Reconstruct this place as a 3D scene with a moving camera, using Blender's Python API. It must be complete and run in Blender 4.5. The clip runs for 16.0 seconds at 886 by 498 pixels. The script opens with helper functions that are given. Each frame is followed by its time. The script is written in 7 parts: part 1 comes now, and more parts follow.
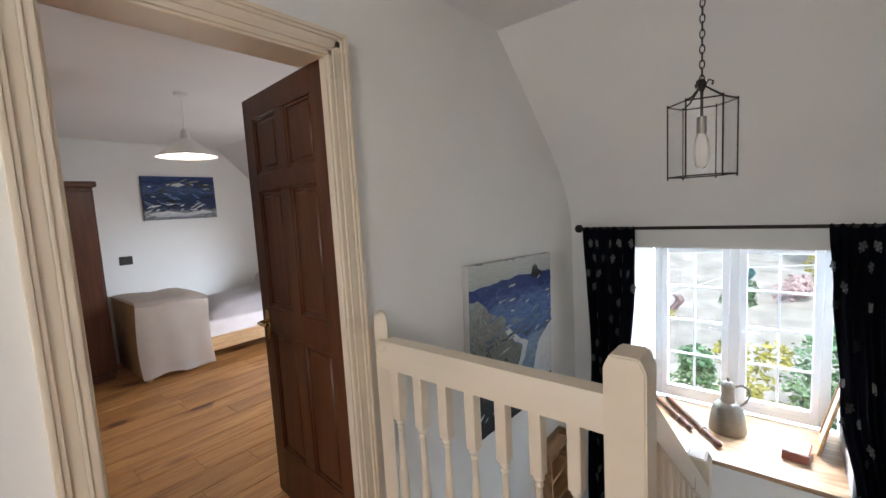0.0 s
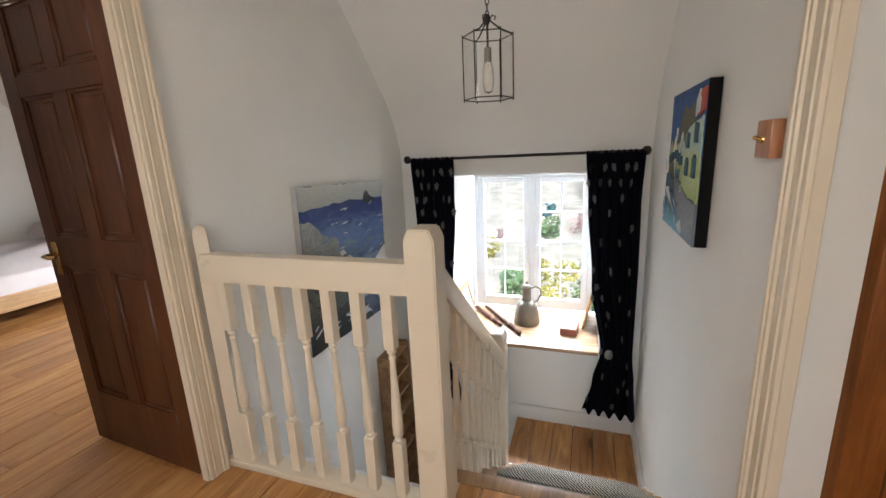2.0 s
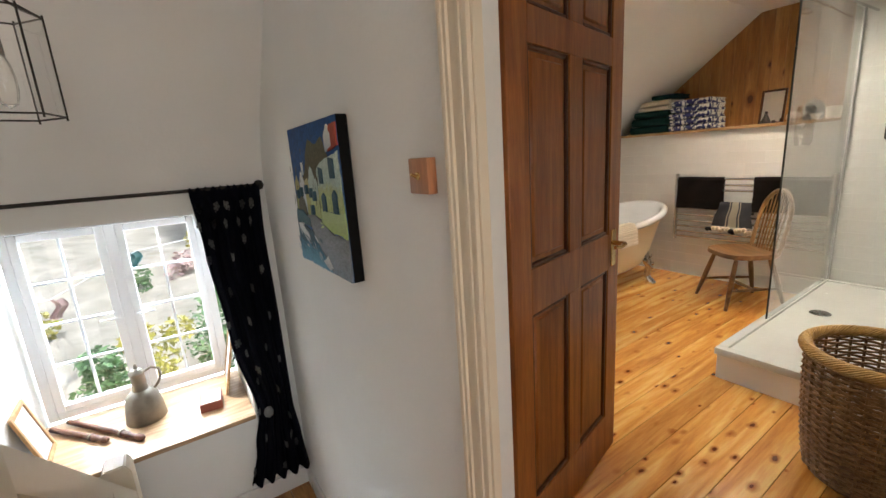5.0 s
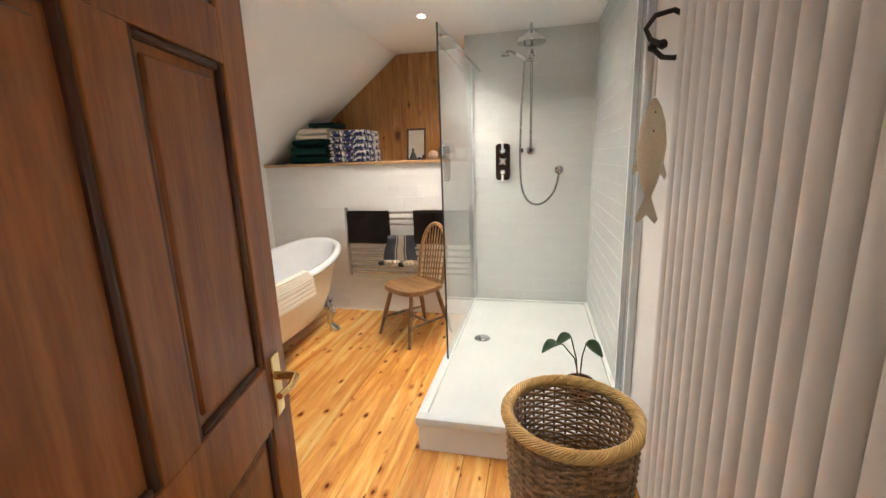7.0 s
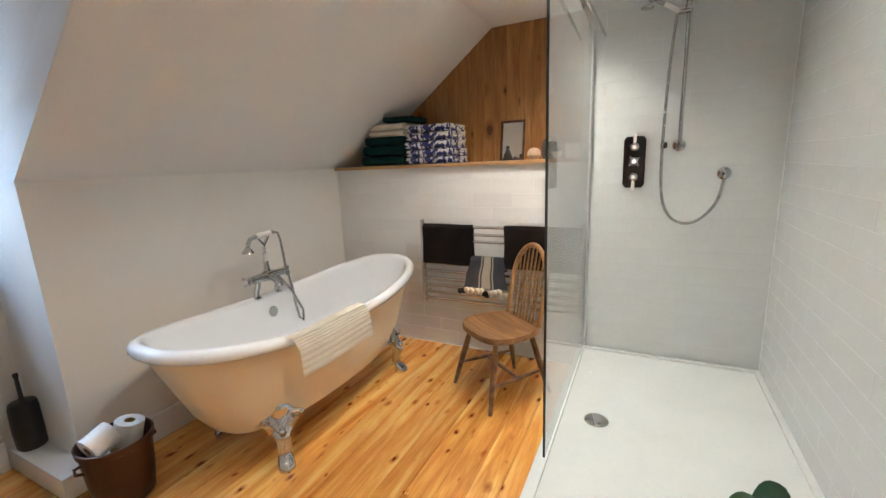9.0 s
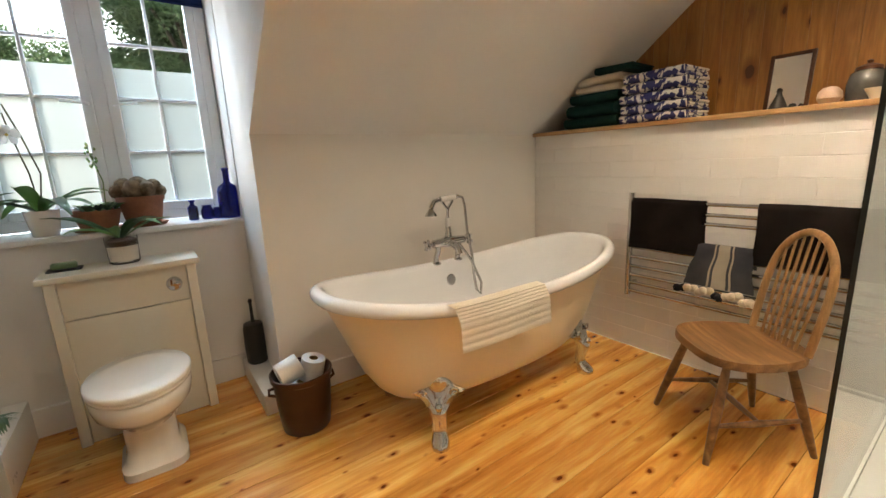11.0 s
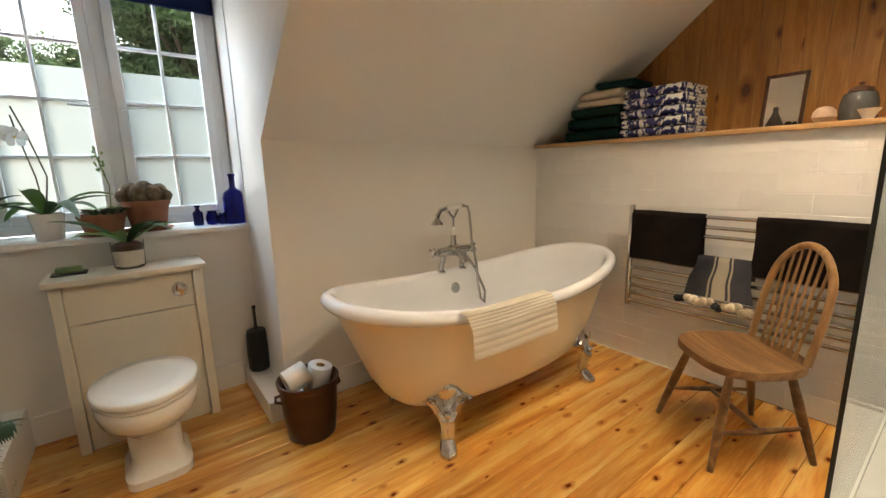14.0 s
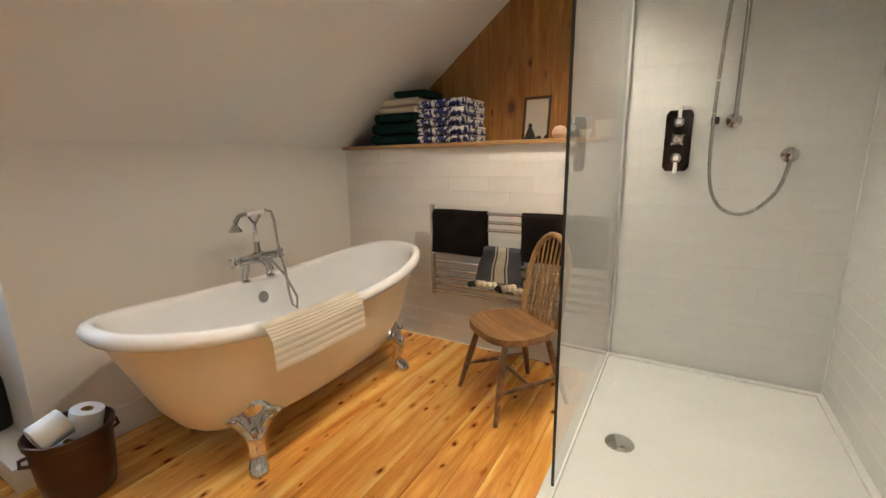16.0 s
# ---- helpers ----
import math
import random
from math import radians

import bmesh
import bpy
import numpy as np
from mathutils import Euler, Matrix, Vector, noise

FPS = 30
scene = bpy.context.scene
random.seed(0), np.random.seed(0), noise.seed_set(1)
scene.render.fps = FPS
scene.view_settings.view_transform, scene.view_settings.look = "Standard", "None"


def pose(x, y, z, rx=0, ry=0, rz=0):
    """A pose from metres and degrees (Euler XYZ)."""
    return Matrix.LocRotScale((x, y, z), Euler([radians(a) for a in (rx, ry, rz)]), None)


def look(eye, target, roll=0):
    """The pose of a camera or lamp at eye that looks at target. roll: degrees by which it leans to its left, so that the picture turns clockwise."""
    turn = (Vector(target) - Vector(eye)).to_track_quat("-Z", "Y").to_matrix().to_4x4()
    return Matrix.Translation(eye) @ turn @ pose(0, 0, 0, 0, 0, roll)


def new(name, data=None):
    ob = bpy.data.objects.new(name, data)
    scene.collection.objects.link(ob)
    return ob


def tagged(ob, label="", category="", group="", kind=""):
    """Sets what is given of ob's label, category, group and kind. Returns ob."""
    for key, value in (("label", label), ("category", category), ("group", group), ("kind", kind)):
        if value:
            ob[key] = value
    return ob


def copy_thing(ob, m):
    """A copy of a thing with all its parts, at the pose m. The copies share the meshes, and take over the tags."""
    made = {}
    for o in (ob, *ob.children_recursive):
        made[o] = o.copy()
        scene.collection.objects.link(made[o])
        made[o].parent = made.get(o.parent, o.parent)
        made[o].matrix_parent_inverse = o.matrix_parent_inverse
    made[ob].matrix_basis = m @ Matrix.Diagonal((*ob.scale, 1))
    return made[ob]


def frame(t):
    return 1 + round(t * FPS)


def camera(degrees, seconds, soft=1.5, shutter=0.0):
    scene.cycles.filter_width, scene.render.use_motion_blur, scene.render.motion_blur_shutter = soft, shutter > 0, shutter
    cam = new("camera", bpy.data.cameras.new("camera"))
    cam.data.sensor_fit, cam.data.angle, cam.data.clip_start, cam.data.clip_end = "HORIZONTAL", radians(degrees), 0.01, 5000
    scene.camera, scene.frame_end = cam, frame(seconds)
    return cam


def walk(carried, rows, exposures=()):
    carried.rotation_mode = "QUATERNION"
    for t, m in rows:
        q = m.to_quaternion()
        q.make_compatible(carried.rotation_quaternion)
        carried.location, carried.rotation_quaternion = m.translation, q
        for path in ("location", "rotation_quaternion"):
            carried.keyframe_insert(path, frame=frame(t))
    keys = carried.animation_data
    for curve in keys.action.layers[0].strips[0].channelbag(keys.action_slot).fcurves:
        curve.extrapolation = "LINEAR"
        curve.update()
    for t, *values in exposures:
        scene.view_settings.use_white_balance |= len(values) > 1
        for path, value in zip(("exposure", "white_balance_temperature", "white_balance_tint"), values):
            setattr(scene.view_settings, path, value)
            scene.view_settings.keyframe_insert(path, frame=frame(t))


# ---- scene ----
cam = camera(94.0, 16.0)
PATH = [
    (0, (0.744, 0.481, 1.473), (-0.531, 2.009, 1.273), -3.2),
    (0.5, (0.85, 0.437, 1.457), (-0.08, 2.186, 1.18), -2.7),
    (1, (0.883, 0.385, 1.376), (0.15, 2.211, 1.016), -2.5),
    (1.5, (0.904, 0.349, 1.325), (0.254, 2.191, 0.895), -2.6),
    (2, (0.929, 0.357, 1.316), (0.285, 2.194, 0.854), -2.7),
    (2.5, (0.932, 0.361, 1.313), (0.286, 2.199, 0.858), -2.9),
    (3, (0.924, 0.373, 1.367), (0.267, 2.214, 0.945), -3.0),
    (3.5, (0.888, 0.398, 1.443), (0.272, 2.27, 1.098), -3.4),
    (4, (0.802, 0.483, 1.431), (0.623, 2.443, 1.081), -3.9),
    (4.5, (0.701, 0.549, 1.367), (1.15, 2.451, 0.941), -4.2),
    (5, (0.788, 0.679, 1.352), (1.869, 2.304, 0.917), -3.9),
    (5.2, (0.848, 0.74, 1.384), (2.146, 2.187, 0.914), -3.7),
    (7.3, (1.626, 1.1, 1.443), (3.537, 1.518, 1.028), -2.0),
    (7.5, (1.717, 1.118, 1.44), (3.622, 1.562, 1.022), -2.1),
    (8, (1.954, 1.165, 1.44), (3.831, 1.716, 1.021), -1.9),
    (8.2, (2.034, 1.192, 1.442), (3.896, 1.793, 1.028), -2.0),
    (10.3, (2.586, 1.365, 1.353), (3.987, 2.734, 0.952), -2.4),
    (10.5, (2.603, 1.384, 1.321), (3.935, 2.82, 0.919), -2.4),
    (11, (2.636, 1.421, 1.268), (3.771, 3.014, 0.853), -2.5),
    (11.5, (2.638, 1.453, 1.249), (3.607, 3.149, 0.82), -2.4),
    (12, (2.626, 1.475, 1.236), (3.489, 3.227, 0.806), -2.2),
    (12.5, (2.617, 1.496, 1.238), (3.457, 3.261, 0.817), -1.8),
    (13, (2.599, 1.493, 1.24), (3.498, 3.235, 0.841), -1.5),
    (13.5, (2.551, 1.483, 1.266), (3.578, 3.155, 0.878), -1.3),
    (14, (2.545, 1.458, 1.274), (3.728, 3.026, 0.899), -1.5),
    (14.5, (2.548, 1.425, 1.293), (3.909, 2.838, 0.906), -1.5),
    (15, (2.572, 1.375, 1.295), (4.083, 2.624, 0.899), -1.5),
    (15.5, (2.598, 1.324, 1.295), (4.213, 2.431, 0.887), -1.3),
    (16, (2.606, 1.301, 1.317), (4.299, 2.282, 0.905), -0.9),
]
EXPOSURES = [(0.0, 0.70, 5350, 10), (1.0, 0.83, 5700, 10), (3.5, 0.83, 5650, 10), (4.5, 0.72, 5500, 10), (5.0, 0.66, 5850, 10), (7.3, 1.14, 5250, 10), (8.2, 0.94, 4950, 8), (10.3, 0.74, 6100, 10), (11.0, 0.64, 6400, 10), (12.5, 0.62, 6000, 10), (14.5, 0.55, 6750, 10), (16.0, 0.60, 5950, 10)]
walk(cam, [(t, look(eye, target, roll)) for t, eye, target, roll in PATH], EXPOSURES)

# ---- light ----
world = bpy.data.worlds.new("world")
scene.world = world
world.use_nodes = True
wn = world.node_tree
sky = wn.nodes.new("ShaderNodeTexSky")
sky.sky_type, sky.sun_disc = "NISHITA", False
sky.dust_density, sky.air_density = 4.0, 1.3
sky.sun_elevation, sky.sun_rotation = radians(61), radians(172)
wn.links.new(sky.outputs[0], wn.nodes["Background"].inputs[0])
wn.nodes["Background"].inputs[1].default_value = 0.15


def lamp(name, kind, m, energy, color, size=0.1, size_y=0.1, angle=120.0, blend=0.6):
    """A light of the place, or an added fill."""
    li = bpy.data.lights.new(name, kind)
    li.energy, li.color = energy, color
    if kind == "SUN":
        li.angle = radians(size)
    elif kind == "AREA":
        li.shape, li.size, li.size_y = "RECTANGLE", size, size_y
    else:
        li.shadow_soft_size = size
        if kind == "SPOT":
            li.spot_size, li.spot_blend = radians(angle), blend
    ob = new(name, li)
    ob.matrix_world = m
    return ob


DAY = (0.90, 0.96, 1.0)
WARM = (1.0, 0.80, 0.56)
lamp("sun", "SUN", look((2, -3, 13), (0, 4, 0)), 4.2, (1.0, 0.95, 0.88), size=3)
lamp("landing_window_light", "AREA", look((0.45, 5.25, 1.72), (0.20, 3.0, 0.65)), 250, (1.0, 0.985, 0.95), 1.6, 1.2)
lamp("bathroom_window_light", "AREA", look((2.1, 5.4, 3.35), (2.5, 3.9, 1.3)), 155, (0.61, 0.81, 1.0), 2.0, 1.4)
# added bedroom fill, set in an assumed opening hidden behind the door
lamp("bedroom_fill_light", "AREA", look((-2.3, 3.70, 1.0), (-3.4, 0.5, 0.9)), 16, (1.0, 0.93, 0.85), 1.1, 1.1)
# added fill for the landing walls; the window behind is unseen and assumed
lamp("hall_fill_light", "AREA", look((0.75, -1.40, 1.6), (-0.5, 2.2, 1.6)), 20, (1.0, 0.88, 0.72), 1.1, 1.1)
DOWNLIGHTS = [(4.546, 1.865), (3.40, 1.87), (2.30, 1.87), (4.15, 1.10)]
for (dx, dy), watts in zip(DOWNLIGHTS, (66, 44, 23, 17)):
    lamp("downlight_bulb", "SPOT", look((dx, dy, 2.405), (dx, dy, 0)), watts, WARM, size=0.04, angle=136, blend=0.9)
lamp("pendant_bulb", "POINT", pose(-2.50, 1.63, 1.905), 5, WARM, size=0.04)

# ---- materials ----


def mat(name):
    m = bpy.data.materials.new(name)
    m.use_nodes = True
    return m, m.node_tree, m.node_tree.nodes["Principled BSDF"]


def node(nt, kind, **inputs):
    n = nt.nodes.new(kind)
    for k, v in inputs.items():
        n.inputs[k.replace("_", " ")].default_value = v
    return n


def coords(nt, space, scale=(1, 1, 1), shift=False):
    """Coordinates: 'Object' or world 'Position', stretched; shift moves them per object."""
    mp = nt.nodes.new("ShaderNodeMapping")
    mp.inputs["Scale"].default_value = scale
    if space == "Position":
        src = nt.nodes.new("ShaderNodeNewGeometry").outputs["Position"]
    else:
        src = nt.nodes.new("ShaderNodeTexCoord").outputs["Object"]
    nt.links.new(src, mp.inputs["Vector"])
    if shift:
        info = nt.nodes.new("ShaderNodeObjectInfo")
        mul = nt.nodes.new("ShaderNodeMath")
        mul.operation = "MULTIPLY"
        mul.inputs[1].default_value = 37.0
        nt.links.new(info.outputs["Random"], mul.inputs[0])
        nt.links.new(mul.outputs[0], mp.inputs["Location"])
    return mp.outputs[0]


def ramp(nt, fac, stops):
    r = nt.nodes.new("ShaderNodeValToRGB")
    el = r.color_ramp.elements
    while len(el) < len(stops):
        el.new(0.5)
    for e, (p, c) in zip(el, stops):
        e.position, e.color = p, (*c, 1) if len(c) == 3 else c
    nt.links.new(fac, r.inputs[0])
    return r.outputs[0]


def mix(nt, fac, a, b, blend="MIX"):
    n = nt.nodes.new("ShaderNodeMix")
    n.data_type, n.blend_type = "RGBA", blend
    for sock, v in ((n.inputs[0], fac), (n.inputs[6], a), (n.inputs[7], b)):
        if hasattr(v, "links"):
            nt.links.new(v, sock)
        elif isinstance(v, (int, float)):
            sock.default_value = v
        else:
            sock.default_value = (*v, 1)
    return n.outputs[2]


def bump(nt, bsdf, height, strength, dist=0.01):
    b = node(nt, "ShaderNodeBump", Strength=strength, Distance=dist)
    nt.links.new(height, b.inputs["Height"])
    nt.links.new(b.outputs[0], bsdf.inputs["Normal"])


def surf(name, c1, c2, rough=0.5, scale=6.0, fine=120.0, relief=0.15, metal=0.0, coat=0.0, space="Object", vary=0.0):
    """A plain surface: two tones at two scales, with a fine relief."""
    m, nt, b = mat(name)
    co = coords(nt, space)
    n1 = node(nt, "ShaderNodeTexNoise", Scale=scale, Detail=4.0)
    n2 = node(nt, "ShaderNodeTexNoise", Scale=fine, Detail=3.0)
    nt.links.new(co, n1.inputs["Vector"])
    nt.links.new(co, n2.inputs["Vector"])
    col = ramp(nt, n1.outputs[0], [(0.3, c1), (0.7, c2)])
    col = mix(nt, 0.05 if relief < 0.25 else 0.16, col, n2.outputs[0], "OVERLAY")
    if vary:
        info = nt.nodes.new("ShaderNodeObjectInfo")
        lo, hi = 1 - vary, 1.0
        col = mix(nt, 1.0, col, ramp(nt, info.outputs["Random"], [(0, (lo, lo, lo)), (1, (hi, hi, hi))]), "MULTIPLY")
    nt.links.new(col, b.inputs["Base Color"])
    rr = ramp(nt, n1.outputs[0], [(0.2, (rough * 0.85,) * 3), (0.8, (min(1, rough * 1.15),) * 3)])
    nt.links.new(rr, b.inputs["Roughness"])
    b.inputs["Metallic"].default_value = metal
    b.inputs["Coat Weight"].default_value = coat
    bump(nt, b, n2.outputs[0], relief, 0.004)
    return m


def wood(name, tones, axis=0, rough=0.4, knots=0.0, space="Object", vary=0.25, grain=1.0, relief=0.12, coat=0.0):
    """Timber with the grain along an axis, growth figure, knots and tone by board."""
    m, nt, b = mat(name)
    st = [1.0, 1.0, 1.0]
    st[axis] = 0.09
    co = coords(nt, space, tuple(st), shift=True)
    n1 = node(nt, "ShaderNodeTexNoise", Scale=16.0 * grain, Detail=6.0, Distortion=1.2)
    n2 = node(nt, "ShaderNodeTexNoise", Scale=170.0 * grain, Detail=3.0)
    nt.links.new(co, n1.inputs["Vector"])
    nt.links.new(co, n2.inputs["Vector"])
    col = ramp(nt, n1.outputs[0], [(0.30, tones[0]), (0.5, tones[1]), (0.70, tones[2])])
    col = mix(nt, 0.22, col, ramp(nt, n2.outputs[0], [(0.35, (0.25, 0.25, 0.25)), (0.65, (0.8, 0.8, 0.8))]), "OVERLAY")
    if vary:
        info = nt.nodes.new("ShaderNodeObjectInfo")
        col = mix(nt, 1.0, col, ramp(nt, info.outputs["Random"], [(0, (1 - vary, 1 - vary * 1.15, 1 - vary * 1.3)), (0.5, (0.93, 0.91, 0.88)), (0.8, (1, 1, 1)), (1, (1, 1, 1))]), "MULTIPLY")
    if knots:
        sk = [1.0, 1.0, 1.0]
        sk[axis] = 0.55
        ck = coords(nt, space, tuple(sk), shift=True)
        v = node(nt, "ShaderNodeTexVoronoi", Scale=knots, Randomness=1.0)
        wob = node(nt, "ShaderNodeTexNoise", Scale=30.0, Detail=2.0)
        nt.links.new(ck, wob.inputs["Vector"])
        warp = nt.nodes.new("ShaderNodeVectorMath")
        warp.operation = "MULTIPLY_ADD"
        warp.inputs[1].default_value = (0.016, 0.016, 0.016)
        nt.links.new(wob.outputs[1], warp.inputs[0])
        nt.links.new(ck, warp.inputs[2])
        nt.links.new(warp.outputs[0], v.inputs["Vector"])
        # each knot has its own size, and some cells have none to speak of
        sep = nt.nodes.new("ShaderNodeSeparateColor")
        nt.links.new(v.outputs["Color"], sep.inputs[0])
        size = ramp(nt, sep.outputs[0], [(0.0, (0.25, 0.25, 0.25)), (0.5, (0.55, 0.55, 0.55)), (0.8, (0.85, 0.85, 0.85)), (1.0, (1, 1, 1))])
        div = nt.nodes.new("ShaderNodeMath")
        div.operation = "DIVIDE"
        nt.links.new(v.outputs["Distance"], div.inputs[0])
        nt.links.new(size, div.inputs[1])
        ring_ = ramp(nt, div.outputs[0], [(0.17, (0.8, 0.8, 0.8)), (0.38, (0, 0, 0))])
        col = mix(nt, ring_, col, (tones[0][0] * 0.62, tones[0][1] * 0.42, tones[0][2] * 0.35))
        core = ramp(nt, div.outputs[0], [(0.14, (1, 1, 1)), (0.17, (0, 0, 0))])
        col = mix(nt, core, col, (tones[0][0] * 0.26, tones[0][1] * 0.17, tones[0][2] * 0.15))
    nt.links.new(col, b.inputs["Base Color"])
    b.inputs["Roughness"].default_value = rough
    b.inputs["Coat Weight"].default_value = coat
    b.inputs["Coat Roughness"].default_value = 0.25
    bump(nt, b, n2.outputs[0], relief, 0.003)
    return m


def glass(name, color=(1, 1, 1), rough=0.0, ior=1.45):
    m, nt, b = mat(name)
    b.inputs["Base Color"].default_value = (*color, 1)
    b.inputs["Roughness"].default_value = rough
    b.inputs["Transmission Weight"].default_value = 1.0
    b.inputs["IOR"].default_value = ior
    return m


def cloth(name, c1, c2, weave=260.0, scale=8.0):
    m = surf(name, c1, c2, 0.95, scale, weave, 0.6)
    m.node_tree.nodes["Principled BSDF"].inputs["Specular IOR Level"].default_value = 0.15
    return m


WALL = surf("white_wall_paint", (0.80, 0.795, 0.765), (0.85, 0.845, 0.815), 0.75, 1.6, 55, 0.22, space="Position")
WALL_B = surf("bathroom_wall_paint", (0.79, 0.77, 0.74), (0.84, 0.82, 0.79), 0.6, 1.6, 60, 0.16, space="Position")
CEIL = surf("ceiling_paint", (0.82, 0.81, 0.79), (0.86, 0.85, 0.83), 0.8, 1.4, 50, 0.2, space="Position")
GLOSS = surf("cream_gloss_paint", (0.735, 0.645, 0.50), (0.76, 0.67, 0.525), 0.30, 5, 60, 0.02)
WHITE = surf("white_gloss_paint", (0.80, 0.79, 0.77), (0.83, 0.82, 0.80), 0.3, 5, 60, 0.02)
PVC = surf("white_window_paint", (0.80, 0.83, 0.86), (0.84, 0.87, 0.90), 0.3, 5, 80, 0.04)
PINE_FLOOR = wood("varnished_knotty_pine_floor", ((0.47, 0.185, 0.032), (0.69, 0.335, 0.068), (0.86, 0.545, 0.165)), 0, 0.20, 13.5, vary=0.27, grain=0.55, coat=0.4)
OLD_FLOOR = wood("old_stained_floorboards", ((0.33, 0.145, 0.040), (0.50, 0.245, 0.075), (0.60, 0.325, 0.115)), 1, 0.36, 3.0, vary=0.25)
PINE_PANEL = wood("knotty_pine_panelling", ((0.25, 0.105, 0.024), (0.34, 0.160, 0.040), (0.42, 0.22, 0.062)), 2, 0.40, 7.0, vary=0.18, grain=0.7)
SHELF_WOOD = wood("pine_shelf_board", ((0.36, 0.20, 0.08), (0.48, 0.29, 0.13), (0.56, 0.37, 0.18)), 1, 0.4, 0, vary=0)
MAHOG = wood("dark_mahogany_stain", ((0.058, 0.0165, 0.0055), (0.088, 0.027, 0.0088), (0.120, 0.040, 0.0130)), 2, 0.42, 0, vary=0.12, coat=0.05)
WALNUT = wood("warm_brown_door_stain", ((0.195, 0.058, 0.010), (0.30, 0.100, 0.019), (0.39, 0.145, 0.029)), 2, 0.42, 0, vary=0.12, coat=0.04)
ELM = wood("worn_elm_chair", ((0.125, 0.062, 0.022), (0.21, 0.108, 0.040), (0.31, 0.172, 0.070)), 0, 0.4, 0, vary=0.15)
BEECH = wood("golden_beech_spindles", ((0.20, 0.105, 0.036), (0.29, 0.16, 0.060), (0.36, 0.21, 0.085)), 2, 0.38, 0, vary=0.12)
PALE_WOOD = wood("pale_pine_furniture", ((0.42, 0.25, 0.11), (0.55, 0.35, 0.17), (0.62, 0.42, 0.22)), 1, 0.45, 0, vary=0.1)
OAK = wood("brown_oak_shelf", ((0.22, 0.12, 0.05), (0.33, 0.19, 0.085), (0.42, 0.26, 0.125)), 1, 0.5, 0, vary=0.15)
SWITCH_WOOD = wood("varnished_switch_plate", ((0.34, 0.14, 0.06), (0.42, 0.19, 0.09), (0.48, 0.23, 0.11)), 2, 0.35, 0, vary=0)
CAST_CHROME = surf("cast_chrome", (0.56, 0.58, 0.61), (0.70, 0.72, 0.75), 0.14, 30, 60, 0.05, metal=1.0)
SATIN = surf("satin_aluminium", (0.62, 0.64, 0.65), (0.70, 0.72, 0.73), 0.38, 6, 60, 0.03, metal=0.7)
CHROME = surf("polished_chrome", (0.54, 0.545, 0.55), (0.62, 0.625, 0.63), 0.07, 6, 60, 0.02, metal=1.0)
# valve plate chrome: the dark room it mirrors is put into the colour
CHROME_DARK_REFLECTION = surf("chrome_with_painted_dark_reflection", (0.10, 0.10, 0.105), (0.14, 0.14, 0.145), 0.08, 6, 60, 0.02, metal=1.0)
BRASS = surf("polished_brass", (0.62, 0.42, 0.15), (0.72, 0.52, 0.22), 0.22, 8, 70, 0.05, metal=1.0)
IRON = surf("dark_wrought_iron", (0.025, 0.022, 0.020), (0.05, 0.042, 0.036), 0.5, 14, 120, 0.3, metal=0.6)
PEWTER = surf("dull_pewter", (0.20, 0.185, 0.155), (0.30, 0.28, 0.235), 0.42, 9, 90, 0.2, metal=0.9)
ENAMEL = surf("white_enamel", (0.83, 0.85, 0.88), (0.86, 0.88, 0.91), 0.06, 3, 40, 0.01, coat=0.6)
BATH_CREAM = surf("cream_bath_paint", (0.82, 0.695, 0.50), (0.85, 0.725, 0.53), 0.32, 3, 60, 0.04, coat=0.2)
CERAMIC = surf("white_ceramic", (0.83, 0.82, 0.79), (0.86, 0.85, 0.82), 0.1, 3, 40, 0.01, coat=0.5)
CERAM_BEIGE = surf("warm_white_pottery", (0.70, 0.64, 0.55), (0.78, 0.72, 0.63), 0.35, 8, 60, 0.1)
TILE = surf("glazed_white_tile", (0.80, 0.785, 0.76), (0.84, 0.825, 0.80), 0.16, 5, 30, 0.05, vary=0.05, coat=0.3)
# shower tile, grout and tray are greyed; the shower's dimness sits in their colours
TILE_S = surf("shower_white_tile_greyed", (0.58, 0.60, 0.59), (0.61, 0.63, 0.62), 0.18, 5, 30, 0.04, vary=0.012, coat=0.3)
GROUT = surf("pale_grout", (0.76, 0.745, 0.72), (0.80, 0.785, 0.76), 0.8, 9, 120, 0.3, space="Position")
GROUT_S = surf("shower_grout_greyed", (0.56, 0.58, 0.57), (0.60, 0.62, 0.61), 0.7, 9, 120, 0.2, space="Position")
TRAY = surf("white_stone_resin_greyed", (0.61, 0.64, 0.63), (0.65, 0.68, 0.67), 0.25, 3, 40, 0.02)
SEAT = surf("painted_toilet_seat", (0.80, 0.77, 0.71), (0.84, 0.81, 0.75), 0.2, 3, 50, 0.02, coat=0.3)
CREAM_UNIT = surf("cream_unit_paint", (0.70, 0.66, 0.56), (0.75, 0.71, 0.61), 0.45, 3, 70, 0.05)
CUPBOARD_PAINT = surf("cream_cupboard_paint", (0.74, 0.68, 0.56), (0.79, 0.73, 0.62), 0.42, 4, 70, 0.08)
BROWN_BIN = surf("brown_enamelled_bin", (0.050, 0.020, 0.011), (0.085, 0.034, 0.018), 0.3, 6, 80, 0.08, metal=0.3)
BLACK = surf("matt_black_plastic", (0.012, 0.012, 0.012), (0.022, 0.022, 0.021), 0.4, 8, 100, 0.1)
PAPER = surf("white_tissue_paper", (0.80, 0.79, 0.77), (0.86, 0.85, 0.83), 0.95, 12, 150, 0.5)
